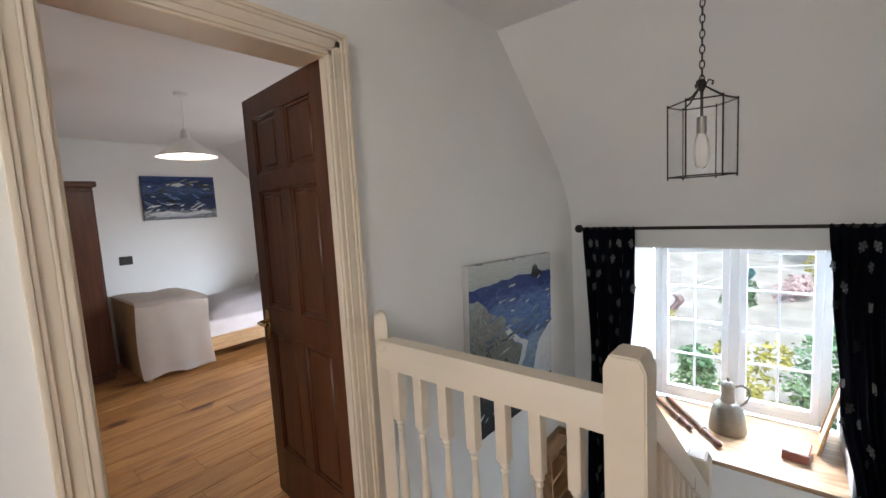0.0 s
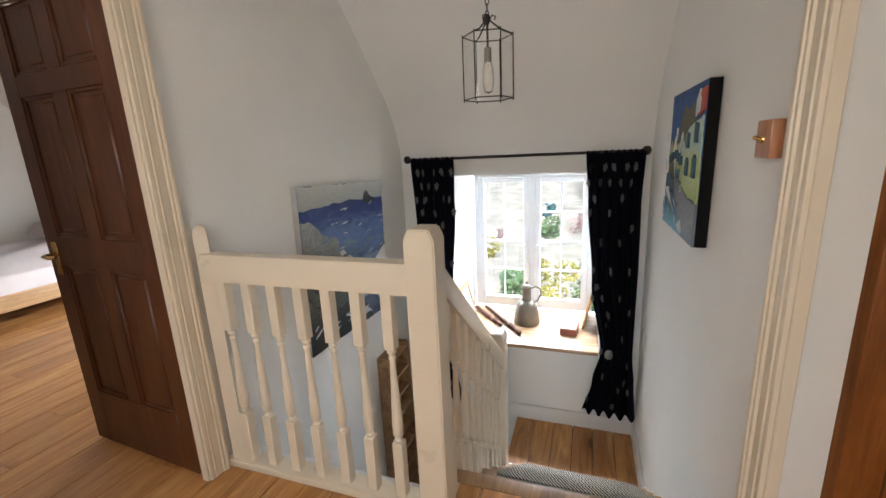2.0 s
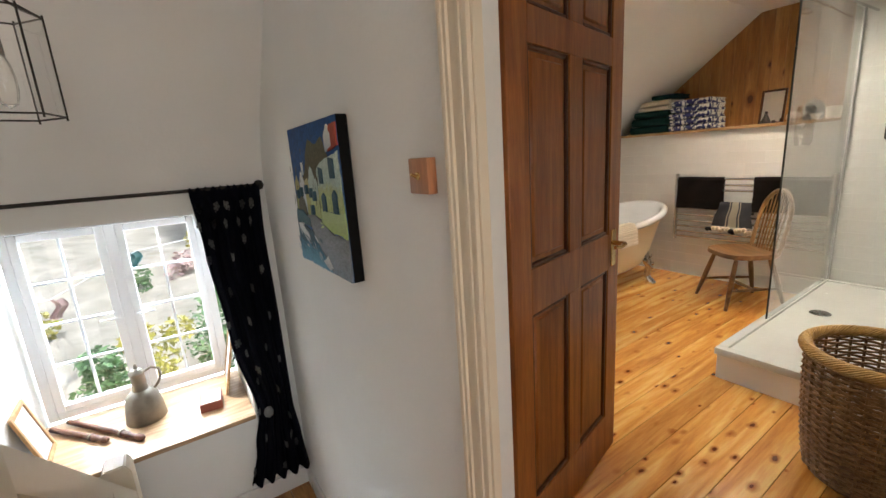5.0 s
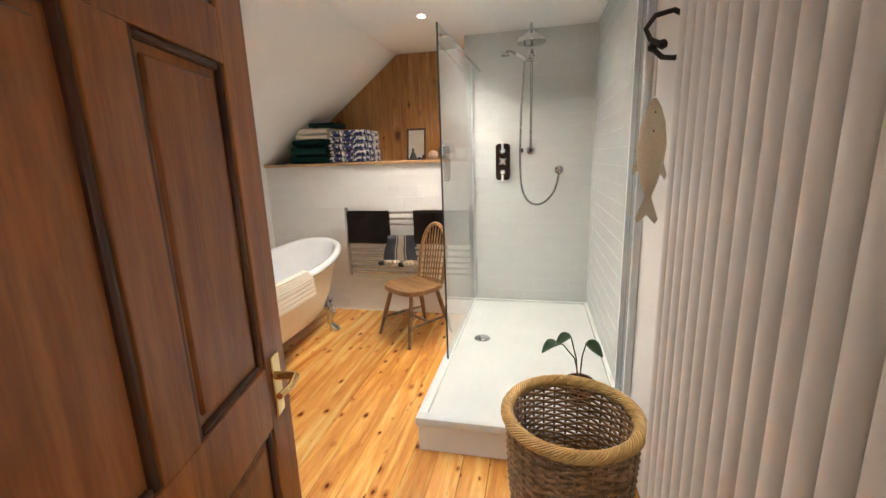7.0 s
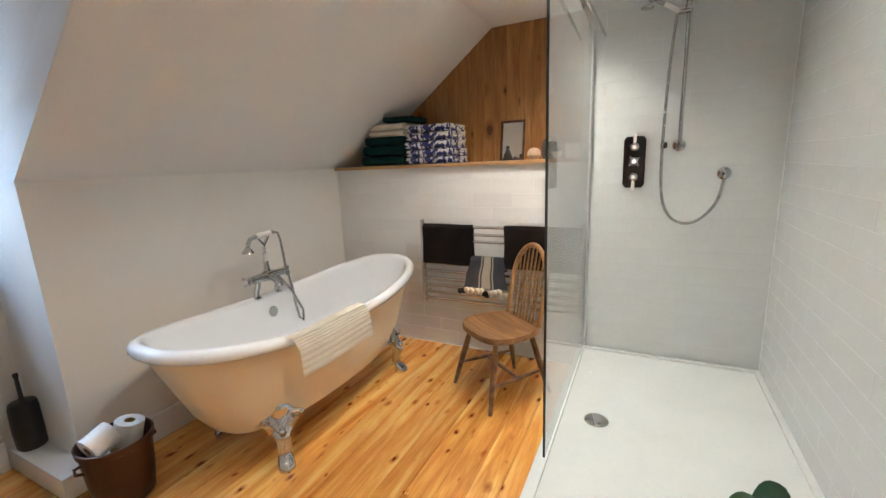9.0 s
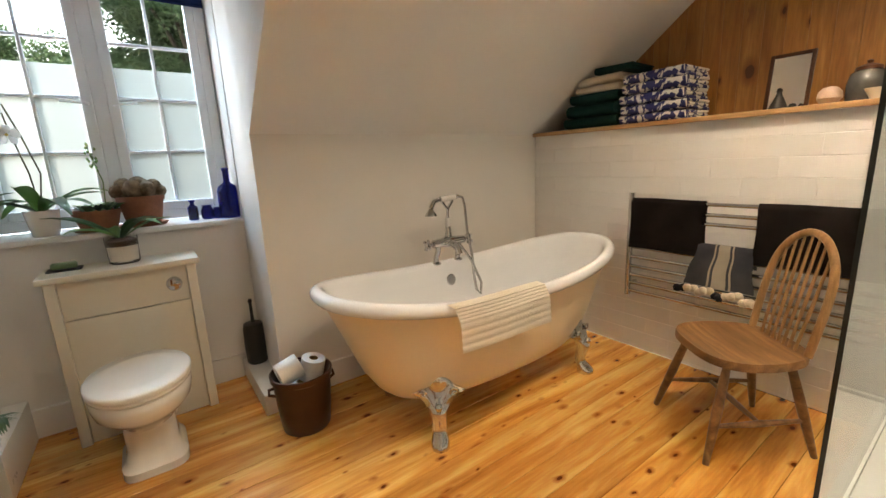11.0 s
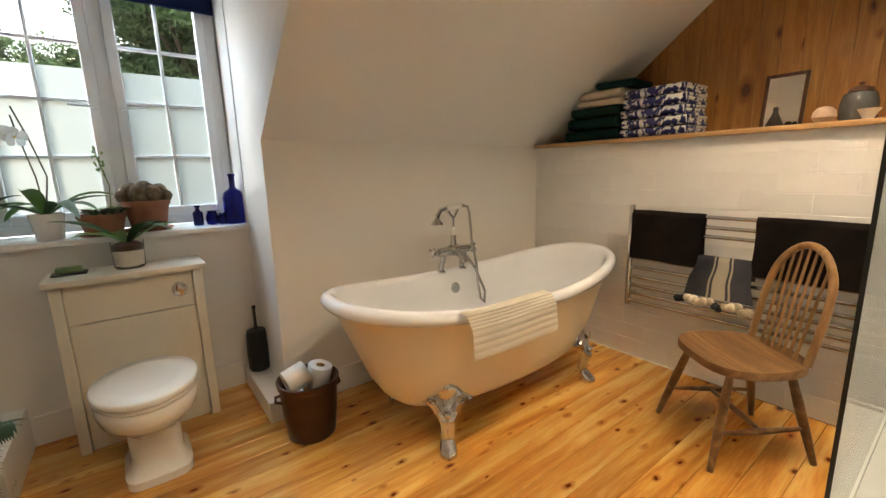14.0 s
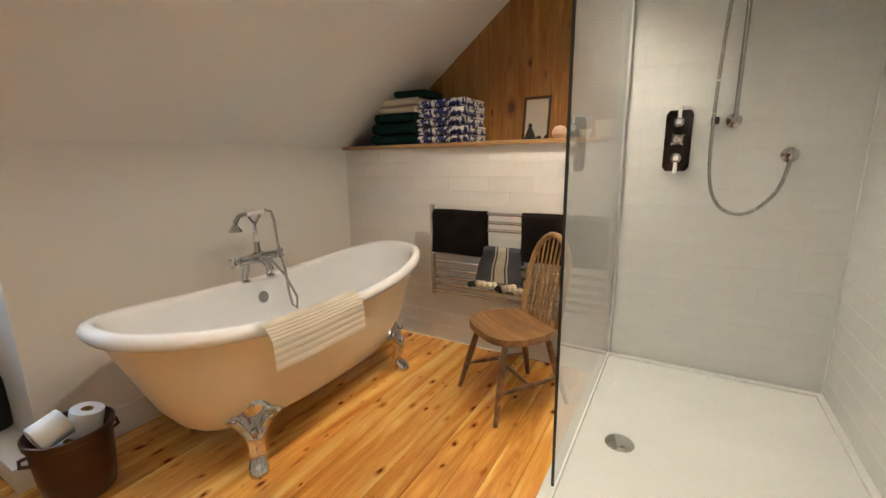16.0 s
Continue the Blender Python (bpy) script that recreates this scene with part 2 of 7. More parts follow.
TERRA = surf("terracotta", (0.22, 0.085, 0.045), (0.33, 0.135, 0.075), 0.8, 14, 90, 0.4)
SOIL = surf("potting_bark", (0.03, 0.018, 0.01), (0.11, 0.06, 0.03), 0.95, 60, 200, 1.0)
LEAF = surf("dark_green_leaf", (0.045, 0.125, 0.025), (0.095, 0.21, 0.05), 0.35, 14, 90, 0.1, vary=0.4)
PALM_LEAF = surf("palm_leaf", (0.022, 0.070, 0.022), (0.050, 0.120, 0.040), 0.4, 14, 90, 0.1, vary=0.4)
LEAF_PALE = surf("fresh_green_leaf", (0.15, 0.28, 0.07), (0.28, 0.42, 0.15), 0.45, 14, 90, 0.1, vary=0.3)
STEM = surf("plant_stem", (0.05, 0.045, 0.02), (0.10, 0.085, 0.035), 0.6, 20, 90, 0.2)
PETAL = surf("white_orchid_petal", (0.78, 0.77, 0.76), (0.86, 0.85, 0.84), 0.6, 20, 90, 0.1)
PETAL_EYE = surf("yellow_orchid_throat", (0.55, 0.38, 0.06), (0.7, 0.5, 0.1), 0.6, 20, 90, 0.1)
CACTUS = surf("brown_woolly_cactus", (0.10, 0.070, 0.040), (0.24, 0.18, 0.11), 0.95, 60, 220, 1.0)
BLUE_GLASS = glass("cobalt_blue_glass", (0.006, 0.008, 0.32), 0.03)
CLEAR = glass("clear_pane")
SHOWER_GLASS = glass("shower_glass", (0.965, 0.985, 0.98), 0.0, 1.5)
# a pale diffuse share in the shower glass, standing for its reflected haze
_nt = SHOWER_GLASS.node_tree
_haze = node(_nt, "ShaderNodeBsdfDiffuse", Color=(0.80, 0.82, 0.80, 1))
_mx = node(_nt, "ShaderNodeMixShader", Fac=0.10)
_nt.links.new(_nt.nodes["Principled BSDF"].outputs[0], _mx.inputs[1])
_nt.links.new(_haze.outputs[0], _mx.inputs[2])
_nt.links.new(_mx.outputs[0], _nt.nodes["Material Output"].inputs[0])
BULB_GLASS = glass("bulb_glass", (1, 0.98, 0.94), 0.02)
GLASS_EDGE = surf("dark_glass_edge", (0.005, 0.008, 0.007), (0.009, 0.013, 0.012), 0.3, 5, 60, 0.02)
NAVY = cloth("black_navy_curtain_cloth", (0.004, 0.005, 0.011), (0.009, 0.010, 0.020))
MOTIF = cloth("grey_embroidered_flower", (0.14, 0.14, 0.135), (0.28, 0.28, 0.27), 320)
BLIND = cloth("navy_blind_cloth", (0.006, 0.012, 0.06), (0.010, 0.02, 0.085))
CHARCOAL = cloth("charcoal_towel", (0.016, 0.012, 0.011), (0.030, 0.023, 0.021), 420)
GREEN_TOWEL = cloth("dark_green_towel", (0.006, 0.030, 0.027), (0.012, 0.048, 0.042), 420)
CREAM_TOWEL = cloth("cream_towel", (0.66, 0.58, 0.46), (0.76, 0.68, 0.56), 420)
SLATE_CLOTH = cloth("slate_blue_cotton", (0.075, 0.078, 0.095), (0.12, 0.122, 0.14), 500)
STRIPE = cloth("cream_woven_stripe", (0.58, 0.52, 0.40), (0.70, 0.63, 0.50), 500)
WOOL_BLACK = cloth("black_wool", (0.01, 0.01, 0.012), (0.02, 0.02, 0.024), 420)
MAT = cloth("cream_ribbed_cotton", (0.88, 0.83, 0.72), (0.92, 0.88, 0.78), 260)
LINEN = cloth("white_bed_linen", (0.70, 0.64, 0.62), (0.80, 0.74, 0.72), 300, 5)
THROW = cloth("cream_bed_throw", (0.76, 0.67, 0.59), (0.82, 0.74, 0.66), 160, 5)
FELT = cloth("beige_felt", (0.52, 0.44, 0.32), (0.64, 0.56, 0.42), 160)
WICKER = wood("woven_willow", ((0.13, 0.070, 0.026), (0.25, 0.145, 0.062), (0.36, 0.225, 0.105)), 2, 0.5, 0, vary=0)
CANE = wood("golden_cane", ((0.34, 0.205, 0.055), (0.48, 0.305, 0.092), (0.58, 0.39, 0.14)), 0, 0.4, 0, vary=0)
SISAL = surf("herringbone_sisal", (0.17, 0.14, 0.095), (0.42, 0.355, 0.25), 0.95, 120, 260, 1.0, space="Position")


def woven_edge():
    """A black and cream herringbone braid."""
    m, nt, b = mat("herringbone_braid")
    co = coords(nt, "Position", (1, 1, 0.0))
    w = nt.nodes.new("ShaderNodeTexWave")
    w.wave_type, w.bands_direction, w.wave_profile = "BANDS", "DIAGONAL", "TRI"
    w.inputs["Scale"].default_value = 38.0
    w.inputs["Distortion"].default_value = 1.2
    nt.links.new(co, w.inputs["Vector"])
    nt.links.new(ramp(nt, w.outputs[0], [(0.42, (0.02, 0.018, 0.016)), (0.58, (0.48, 0.44, 0.36))]), b.inputs["Base Color"])
    b.inputs["Roughness"].default_value = 0.95
    bump(nt, b, w.outputs[0], 0.5, 0.003)
    return m


SISAL_EDGE = woven_edge()
RED_LACQUER = surf("red_brown_lacquer", (0.20, 0.055, 0.035), (0.28, 0.085, 0.055), 0.3, 8, 80, 0.1)
SOAP = surf("green_soap", (0.12, 0.19, 0.08), (0.18, 0.26, 0.12), 0.35, 10, 60, 0.05)
BLACK_CANVAS = cloth("black_canvas_edge", (0.005, 0.005, 0.005), (0.009, 0.009, 0.009), 300)
GREY_CANVAS = surf("grey_canvas_edge", (0.46, 0.45, 0.43), (0.54, 0.53, 0.51), 0.8, 10, 300, 0.4)
RAD = surf("white_radiator_enamel", (0.72, 0.69, 0.65), (0.77, 0.74, 0.70), 0.35, 4, 60, 0.05)
RUBBER = surf("grey_metal_hose", (0.40, 0.40, 0.40), (0.55, 0.55, 0.55), 0.25, 30, 400, 0.5, metal=1.0)
STONE_EGG = surf("pinkish_stone", (0.40, 0.28, 0.20), (0.52, 0.38, 0.28), 0.5, 10, 80, 0.1)
JAR_GREY = surf("grey_glazed_jar", (0.075, 0.075, 0.07), (0.12, 0.12, 0.115), 0.25, 8, 60, 0.05)
GRASS = surf("sunlit_bank", (0.20, 0.24, 0.07), (0.42, 0.38, 0.20), 0.95, 1.2, 20, 0.6, space="Position")
GRAVEL = surf("pale_gravel", (0.38, 0.36, 0.29), (0.60, 0.57, 0.49), 0.95, 2, 60, 0.8, space="Position")
BANK_STONE = surf("garden_wall_stone", (0.30, 0.26, 0.19), (0.48, 0.42, 0.32), 0.9, 8, 60, 0.6, vary=0.35)
HEDGE = surf("garden_foliage", (0.075, 0.145, 0.055), (0.17, 0.27, 0.11), 0.6, 3, 40, 0.2, space="Position")
HEDGE_YELLOW = surf("yellow_garden_foliage", (0.22, 0.22, 0.03), (0.40, 0.34, 0.06), 0.6, 3, 40, 0.2, space="Position")
BLOOM = surf("pink_blossom", (0.42, 0.30, 0.28), (0.52, 0.40, 0.36), 0.6, 5, 60, 0.1)
TEAL = surf("teal_garden_cloth", (0.10, 0.22, 0.22), (0.14, 0.28, 0.27), 0.7, 5, 60, 0.1)
BARK = surf("tree_bark", (0.06, 0.045, 0.03), (0.12, 0.09, 0.06), 0.95, 14, 60, 0.8)
LAMP_SHADE = surf("white_enamel_shade", (0.76, 0.74, 0.70), (0.82, 0.80, 0.76), 0.4, 4, 50, 0.03)

FROST, _nt, _b = mat("frosted_window_film")
_tr = node(_nt, "ShaderNodeBsdfTranslucent", Color=(0.29, 0.285, 0.25, 1))
_mx = node(_nt, "ShaderNodeMixShader", Fac=0.72)
_b.inputs["Base Color"].default_value = (0.8, 0.84, 0.84, 1)
_b.inputs["Roughness"].default_value = 0.35
_fn = node(_nt, "ShaderNodeTexNoise", Scale=350.0, Detail=2.0)
bump(_nt, _b, _fn.outputs[0], 0.2, 0.002)
_nt.links.new(_b.outputs[0], _mx.inputs[1])
_nt.links.new(_tr.outputs[0], _mx.inputs[2])
_nt.links.new(_mx.outputs[0], _nt.nodes["Material Output"].inputs[0])

GLOW, _nt, _b = mat("lit_downlight_lens")
_b.inputs["Base Color"].default_value = (0.9, 0.85, 0.75, 1)
_b.inputs["Emission Color"].default_value = (1.0, 0.86, 0.66, 1)
_b.inputs["Emission Strength"].default_value = 14.0


def mirror_material():
    m, nt, b = mat("silvered_mirror")
    b.inputs["Base Color"].default_value = (0.88, 0.88, 0.86, 1)
    b.inputs["Metallic"].default_value, b.inputs["Roughness"].default_value = 1.0, 0.02
    return m


MIRROR = mirror_material()


def canvas_paint(name, bands, stretch, rough_scale, swirl):
    """Brushed oil paint: tones laid in loose bands up the canvas (its z), broken by strokes."""
    m, nt, b = mat(name)
    tc = nt.nodes.new("ShaderNodeTexCoord")
    sep = nt.nodes.new("ShaderNodeSeparateXYZ")
    nt.links.new(tc.outputs["Generated"], sep.inputs[0])
    mp = nt.nodes.new("ShaderNodeMapping")
    mp.inputs["Scale"].default_value = stretch
    nt.links.new(tc.outputs["Generated"], mp.inputs[0])
    n = node(nt, "ShaderNodeTexNoise", Scale=rough_scale, Detail=5.0, Distortion=swirl)
    nt.links.new(mp.outputs[0], n.inputs["Vector"])
    add = nt.nodes.new("ShaderNodeMath")
    add.operation = "MULTIPLY_ADD"
    nt.links.new(n.outputs[0], add.inputs[0])
    add.inputs[1].default_value = 0.42
    nt.links.new(sep.outputs[2], add.inputs[2])
    sub = nt.nodes.new("ShaderNodeMath")
    sub.operation = "SUBTRACT"
    sub.inputs[1].default_value = 0.21
    nt.links.new(add.outputs[0], sub.inputs[0])
    col = ramp(nt, sub.outputs[0], bands)
    n2 = node(nt, "ShaderNodeTexNoise", Scale=rough_scale * 5, Detail=4.0, Distortion=1.5)
    nt.links.new(mp.outputs[0], n2.inputs["Vector"])
    col = mix(nt, 0.5, col, ramp(nt, n2.outputs[0], [(0.3, (0.2, 0.2, 0.2)), (0.7, (0.8, 0.8, 0.8))]), "OVERLAY")
    nt.links.new(col, b.inputs["Base Color"])
    b.inputs["Roughness"].default_value = 0.6
    b.inputs["Specular IOR Level"].default_value = 0.2
    bump(nt, b, n2.outputs[0], 0.35, 0.004)
    return m


SEA = canvas_paint("oil_sea", [(0.0, (0.04, 0.06, 0.10)), (0.22, (0.12, 0.16, 0.22)), (0.40, (0.22, 0.30, 0.42)), (0.52, (0.09, 0.15, 0.34)), (0.66, (0.13, 0.20, 0.42)), (0.78, (0.05, 0.08, 0.24)), (0.84, (0.035, 0.055, 0.20))], (1, 1.0, 2.2), 5, 1.5)
SEA_SKY = canvas_paint("oil_pale_sky", [(0.0, (0.40, 0.43, 0.42)), (0.6, (0.50, 0.53, 0.50)), (1.0, (0.56, 0.57, 0.54))], (1, 1, 3), 4, 0.8)
CLIFF = canvas_paint("oil_grey_cliff", [(0.0, (0.09, 0.105, 0.09)), (0.4, (0.17, 0.185, 0.165)), (0.75, (0.25, 0.265, 0.24)), (1.0, (0.34, 0.36, 0.34))], (1, 1, 1), 5, 2.0)
ROCKS = canvas_paint("oil_dark_rocks", [(0.0, (0.016, 0.02, 0.022)), (0.5, (0.04, 0.045, 0.045)), (0.8, (0.10, 0.10, 0.095)), (1.0, (0.30, 0.30, 0.29))], (1, 1, 1), 6, 2.5)
FOAM = canvas_paint("oil_white_foam", [(0.0, (0.42, 0.47, 0.52)), (0.5, (0.60, 0.62, 0.62)), (1.0, (0.70, 0.71, 0.69))], (1, 1, 1), 6, 2.0)
TOWN_SKY = canvas_paint("oil_deep_blue_sky", [(0.0, (0.03, 0.09, 0.24)), (0.5, (0.03, 0.10, 0.28)), (1.0, (0.02, 0.07, 0.22))], (1, 1, 1), 4, 1.0)
TOWN_TREE = canvas_paint("oil_brown_trees", [(0.0, (0.05, 0.05, 0.03)), (0.5, (0.09, 0.08, 0.045)), (1.0, (0.13, 0.12, 0.07))], (1, 1, 1), 7, 2.0)
TOWN_WALL = canvas_paint("oil_pale_house", [(0.0, (0.36, 0.44, 0.16)), (0.35, (0.44, 0.50, 0.24)), (0.5, (0.40, 0.52, 0.46)), (1.0, (0.48, 0.58, 0.52))], (1, 1, 1), 4, 0.8)
TOWN_YELLOW = canvas_paint("oil_yellow_houses", [(0.0, (0.22, 0.24, 0.08)), (0.5, (0.40, 0.38, 0.14)), (1.0, (0.46, 0.42, 0.24))], (1, 1, 1), 8, 1.0)
TOWN_WATER = canvas_paint("oil_harbour_water", [(0.0, (0.16, 0.36, 0.50)), (0.35, (0.12, 0.30, 0.42)), (0.6, (0.06, 0.14, 0.19)), (1.0, (0.05, 0.075, 0.09))], (1, 1, 1), 6, 2.0)
TOWN_ROAD = canvas_paint("oil_grey_quay", [(0.0, (0.16, 0.20, 0.24)), (0.5, (0.20, 0.21, 0.22)), (1.0, (0.13, 0.13, 0.13))], (1, 1, 1), 5, 1.5)
TOWN_LIME = canvas_paint("oil_lime_wall", [(0.0, (0.40, 0.50, 0.16)), (1.0, (0.46, 0.56, 0.26))], (1, 1, 1), 5, 1.0)
TOWN_DARK = canvas_paint("oil_dark_windows", [(0.0, (0.04, 0.09, 0.12)), (1.0, (0.06, 0.12, 0.15))], (1, 1, 1), 6, 1.0)
TOWN_RED = canvas_paint("oil_red_roof", [(0.0, (0.35, 0.06, 0.04)), (1.0, (0.46, 0.10, 0.06))], (1, 1, 1), 6, 1.0)
STORM = canvas_paint("oil_stormy_sea", [(0.0, (0.16, 0.17, 0.20)), (0.12, (0.35, 0.36, 0.38)), (0.25, (0.04, 0.05, 0.10)), (0.5, (0.03, 0.05, 0.12)), (0.7, (0.08, 0.12, 0.22)), (0.85, (0.03, 0.045, 0.12)), (1.0, (0.05, 0.08, 0.20))], (1, 1, 2), 6, 2.5)


def print_cloth():
    """Indigo block print: rounded white figures on a dark blue ground."""
    m, nt, b = mat("indigo_block_print")
    co = coords(nt, "Object")
    v = node(nt, "ShaderNodeTexVoronoi", Scale=10.0)
    w = node(nt, "ShaderNodeTexNoise", Scale=11.0, Detail=1.0, Distortion=2.5)
    nt.links.new(co, v.inputs["Vector"])
    nt.links.new(co, w.inputs["Vector"])
    col = ramp(nt, w.outputs[0], [(0.49, (0.025, 0.03, 0.13)), (0.52, (0.62, 0.61, 0.60))])
    col = mix(nt, ramp(nt, v.outputs["Distance"], [(0.26, (1, 1, 1)), (0.29, (0, 0, 0))]), col, (0.03, 0.035, 0.15))
    nt.links.new(col, b.inputs["Base Color"])
    b.inputs["Roughness"].default_value = 0.95
    return m


PRINT = print_cloth()

# ---- shaping ----


def bx(bm, lo, hi, bev=0.0, seg=1):
    """A box from corner to corner, its edges eased."""
    r = bmesh.ops.create_cube(bm, size=1.0)
    c, s = (Vector(lo) + Vector(hi)) / 2, Vector(hi) - Vector(lo)
    for v in r["verts"]:
        v.co = Vector((v.co.x * s.x, v.co.y * s.y, v.co.z * s.z)) + c
    if bev:
        es = list({e for v in r["verts"] for e in v.link_edges})
        bmesh.ops.bevel(bm, geom=es, offset=bev, segments=seg, profile=0.6, affect="EDGES")
    return bm


def box(lo, hi, bev=0.0, seg=1):
    return bx(bmesh.new(), lo, hi, bev, seg)


def lathe(profile, n=24, center=(0, 0, 0), bm=None, squash=1.0):
    """A turned shape about z from (radius, height) pairs."""
    bm = bm or bmesh.new()
    rings = []
    for r, z in profile:
        if r < 1e-5:
            rings.append([bm.verts.new((center[0], center[1], center[2] + z))])
        else:
            rings.append([bm.verts.new((center[0] + r * math.cos(2 * math.pi * i / n), center[1] + squash * r * math.sin(2 * math.pi * i / n), center[2] + z)) for i in range(n)])
    for a, b in zip(rings, rings[1:]):
        for i in range(n):
            j = (i + 1) % n
            if len(a) == 1 and len(b) == 1:
                continue
            if len(a) == 1:
                bm.faces.new((a[0], b[j], b[i]))
            elif len(b) == 1:
                bm.faces.new((a[i], a[j], b[0]))
            else:
                bm.faces.new((a[i], a[j], b[j], b[i]))
    return bm


def tube(pts, r, n=8, bm=None, closed=False):
    """A round bar along points; r one radius or one per point."""
    bm = bm or bmesh.new()
    pts = [Vector(p) for p in pts]
    rs = r if isinstance(r, (list, tuple)) else [r] * len(pts)
    rings, up = [], Vector((0.13, 0.27, 0.95))
    for i, p in enumerate(pts):
        if closed:
            d = pts[(i + 1) % len(pts)] - pts[i - 1]
        else:
            d = pts[min(i + 1, len(pts) - 1)] - pts[max(i - 1, 0)]
        d.normalize()
        a = d.cross(up)
        if a.length < 0.05:
            a = d.cross(Vector((1, 0, 0)))
        a.normalize()
        c = d.cross(a).normalized()
        up = a.cross(d)
        rings.append([bm.verts.new(p + rs[i] * (a * math.cos(2 * math.pi * k / n) + c * math.sin(2 * math.pi * k / n))) for k in range(n)])
    pairs = list(zip(rings, rings[1:])) + ([(rings[-1], rings[0])] if closed else [])
    for a, b in pairs:
        for k in range(n):
            bm.faces.new((a[k], a[(k + 1) % n], b[(k + 1) % n], b[k]))
    if not closed:
        bm.faces.new(rings[0][::-1])
        bm.faces.new(rings[-1])
    return bm


def prism(poly, axis, a, b, bm=None):
    """A polygon in the plane across an axis, drawn out from a to b."""
    bm = bm or bmesh.new()

    def at(u, v, w):
        return {0: (w, u, v), 1: (u, w, v), 2: (u, v, w)}[axis]
    lo = [bm.verts.new(at(u, v, a)) for u, v in poly]
    hi = [bm.verts.new(at(u, v, b)) for u, v in poly]
    bm.faces.new(lo)
    bm.faces.new(hi[::-1])
    for i in range(len(poly)):
        j = (i + 1) % len(poly)
        bm.faces.new((lo[j], lo[i], hi[i], hi[j]))
    return bm


def sheet(fn, nu, nv, bm=None, thick=0.0):
    """A soft sheet: fn(u, v) gives its place; thick gives it a back."""
    bm = bm or bmesh.new()
    g = [[bm.verts.new(fn(i / nu, j / nv)) for j in range(nv + 1)] for i in range(nu + 1)]
    for i in range(nu):
        for j in range(nv):
            bm.faces.new((g[i][j], g[i + 1][j], g[i + 1][j + 1], g[i][j + 1]))
    if thick:
        bmesh.ops.solidify(bm, geom=bm.faces[:], thickness=thick)
    return bm


def finish(name, bm, material, smooth=40):
    bmesh.ops.recalc_face_normals(bm, faces=bm.faces[:])
    me = bpy.data.meshes.new(name)
    bm.to_mesh(me)
    bm.free()
    me.materials.append(material)
    if smooth:
        me.shade_smooth()
        me.set_sharp_from_angle(angle=radians(smooth))
    return me


def part(name, bm, material, parent, label="", smooth=40):
    """One mesh under a thing or a part."""
    ob = new(name, finish(name, bm, material, smooth))
    ob.parent = parent
    return tagged(ob, label)


def thing(name, m, label, category, group=""):
    """An Empty at a thing's base, under which its parts go."""
    ob = new(name)
    ob.empty_display_size = 0.05
    ob.matrix_world = m
    return tagged(ob, label, category, group)


def whole(name, bm, material, m, label, category, group="", smooth=40):
    """A thing of one mesh."""
    ob = new(name, finish(name, bm, material, smooth))
    ob.matrix_world = m
    return tagged(ob, label, category, group)


def structure(name, bm, material, label="", smooth=0, category=""):
    ob = new(name, finish(name, bm, material, smooth))
    return tagged(ob, label, category, kind="structure")


def wall(name, axis, a, b, u0, u1, z0, z1, holes, material, label):
    """A wall across an axis from a to b, with real openings (u0, u1, z0, z1)."""
    bm = bmesh.new()

    def piece(p, q, r, s):
        if q - p > 1e-4 and s - r > 1e-4:
            bx(bm, (a, p, r) if axis == 0 else (p, a, r), (b, q, s) if axis == 0 else (q, b, s))
    u = u0
    for h0, h1, g0, g1 in sorted(holes):
        piece(u, h0, z0, z1)
        piece(h0, h1, z0, g0)
        piece(h0, h1, g1, z1)
        u = h1
    piece(u, u1, z0, z1)
    return structure(name, bm, material, label)

# ---- the house ----
# landing and stairwell: x -0.54..1.36, y -1.2..3.6; bathroom x 1.51..5.45, y 0.62..4.4; bedroom west of x -0.69
LOW = -2.7
wall("wall_west", 0, -0.69, -0.54, -1.2, 3.6, LOW, 2.6, [(0.645, 1.475, -0.04, 2.055)], WALL, "white painted plaster wall with the bedroom doorway")
wall("wall_east", 0, 1.36, 1.51, -1.2, 3.6, LOW, 2.6, [(0.63, 1.465, -0.04, 2.055)], WALL, "white painted plaster wall with the bathroom doorway")
wall("wall_window", 1, 3.6, 4.52, -0.69, 1.51, LOW, 1.5, [(-0.15, 1.07, -0.33, 1.115)], WALL, "thick white plastered wall round the stair window")
wall("wall_behind", 1, -1.35, -1.2, -0.69, 1.51, 0.0, 2.6, [(-0.1, 1.1, 0.9, 2.1)], WALL, "white painted wall with an assumed, unseen window")
# landing ceiling and its rounded slope down to the window wall
slope = [(-1.2, 2.45), (2.60, 2.45), (3.05, 2.03), (3.38, 1.70), (3.52, 1.50), (3.585, 1.33), (3.605, 1.20), (3.605, 1.16), (3.75, 1.16), (3.75, 2.65), (-1.2, 2.65)]
structure("ceiling_landing", prism(slope, 0, -0.54, 1.36), CEIL, "white ceiling sloping down to the window wall", 30)

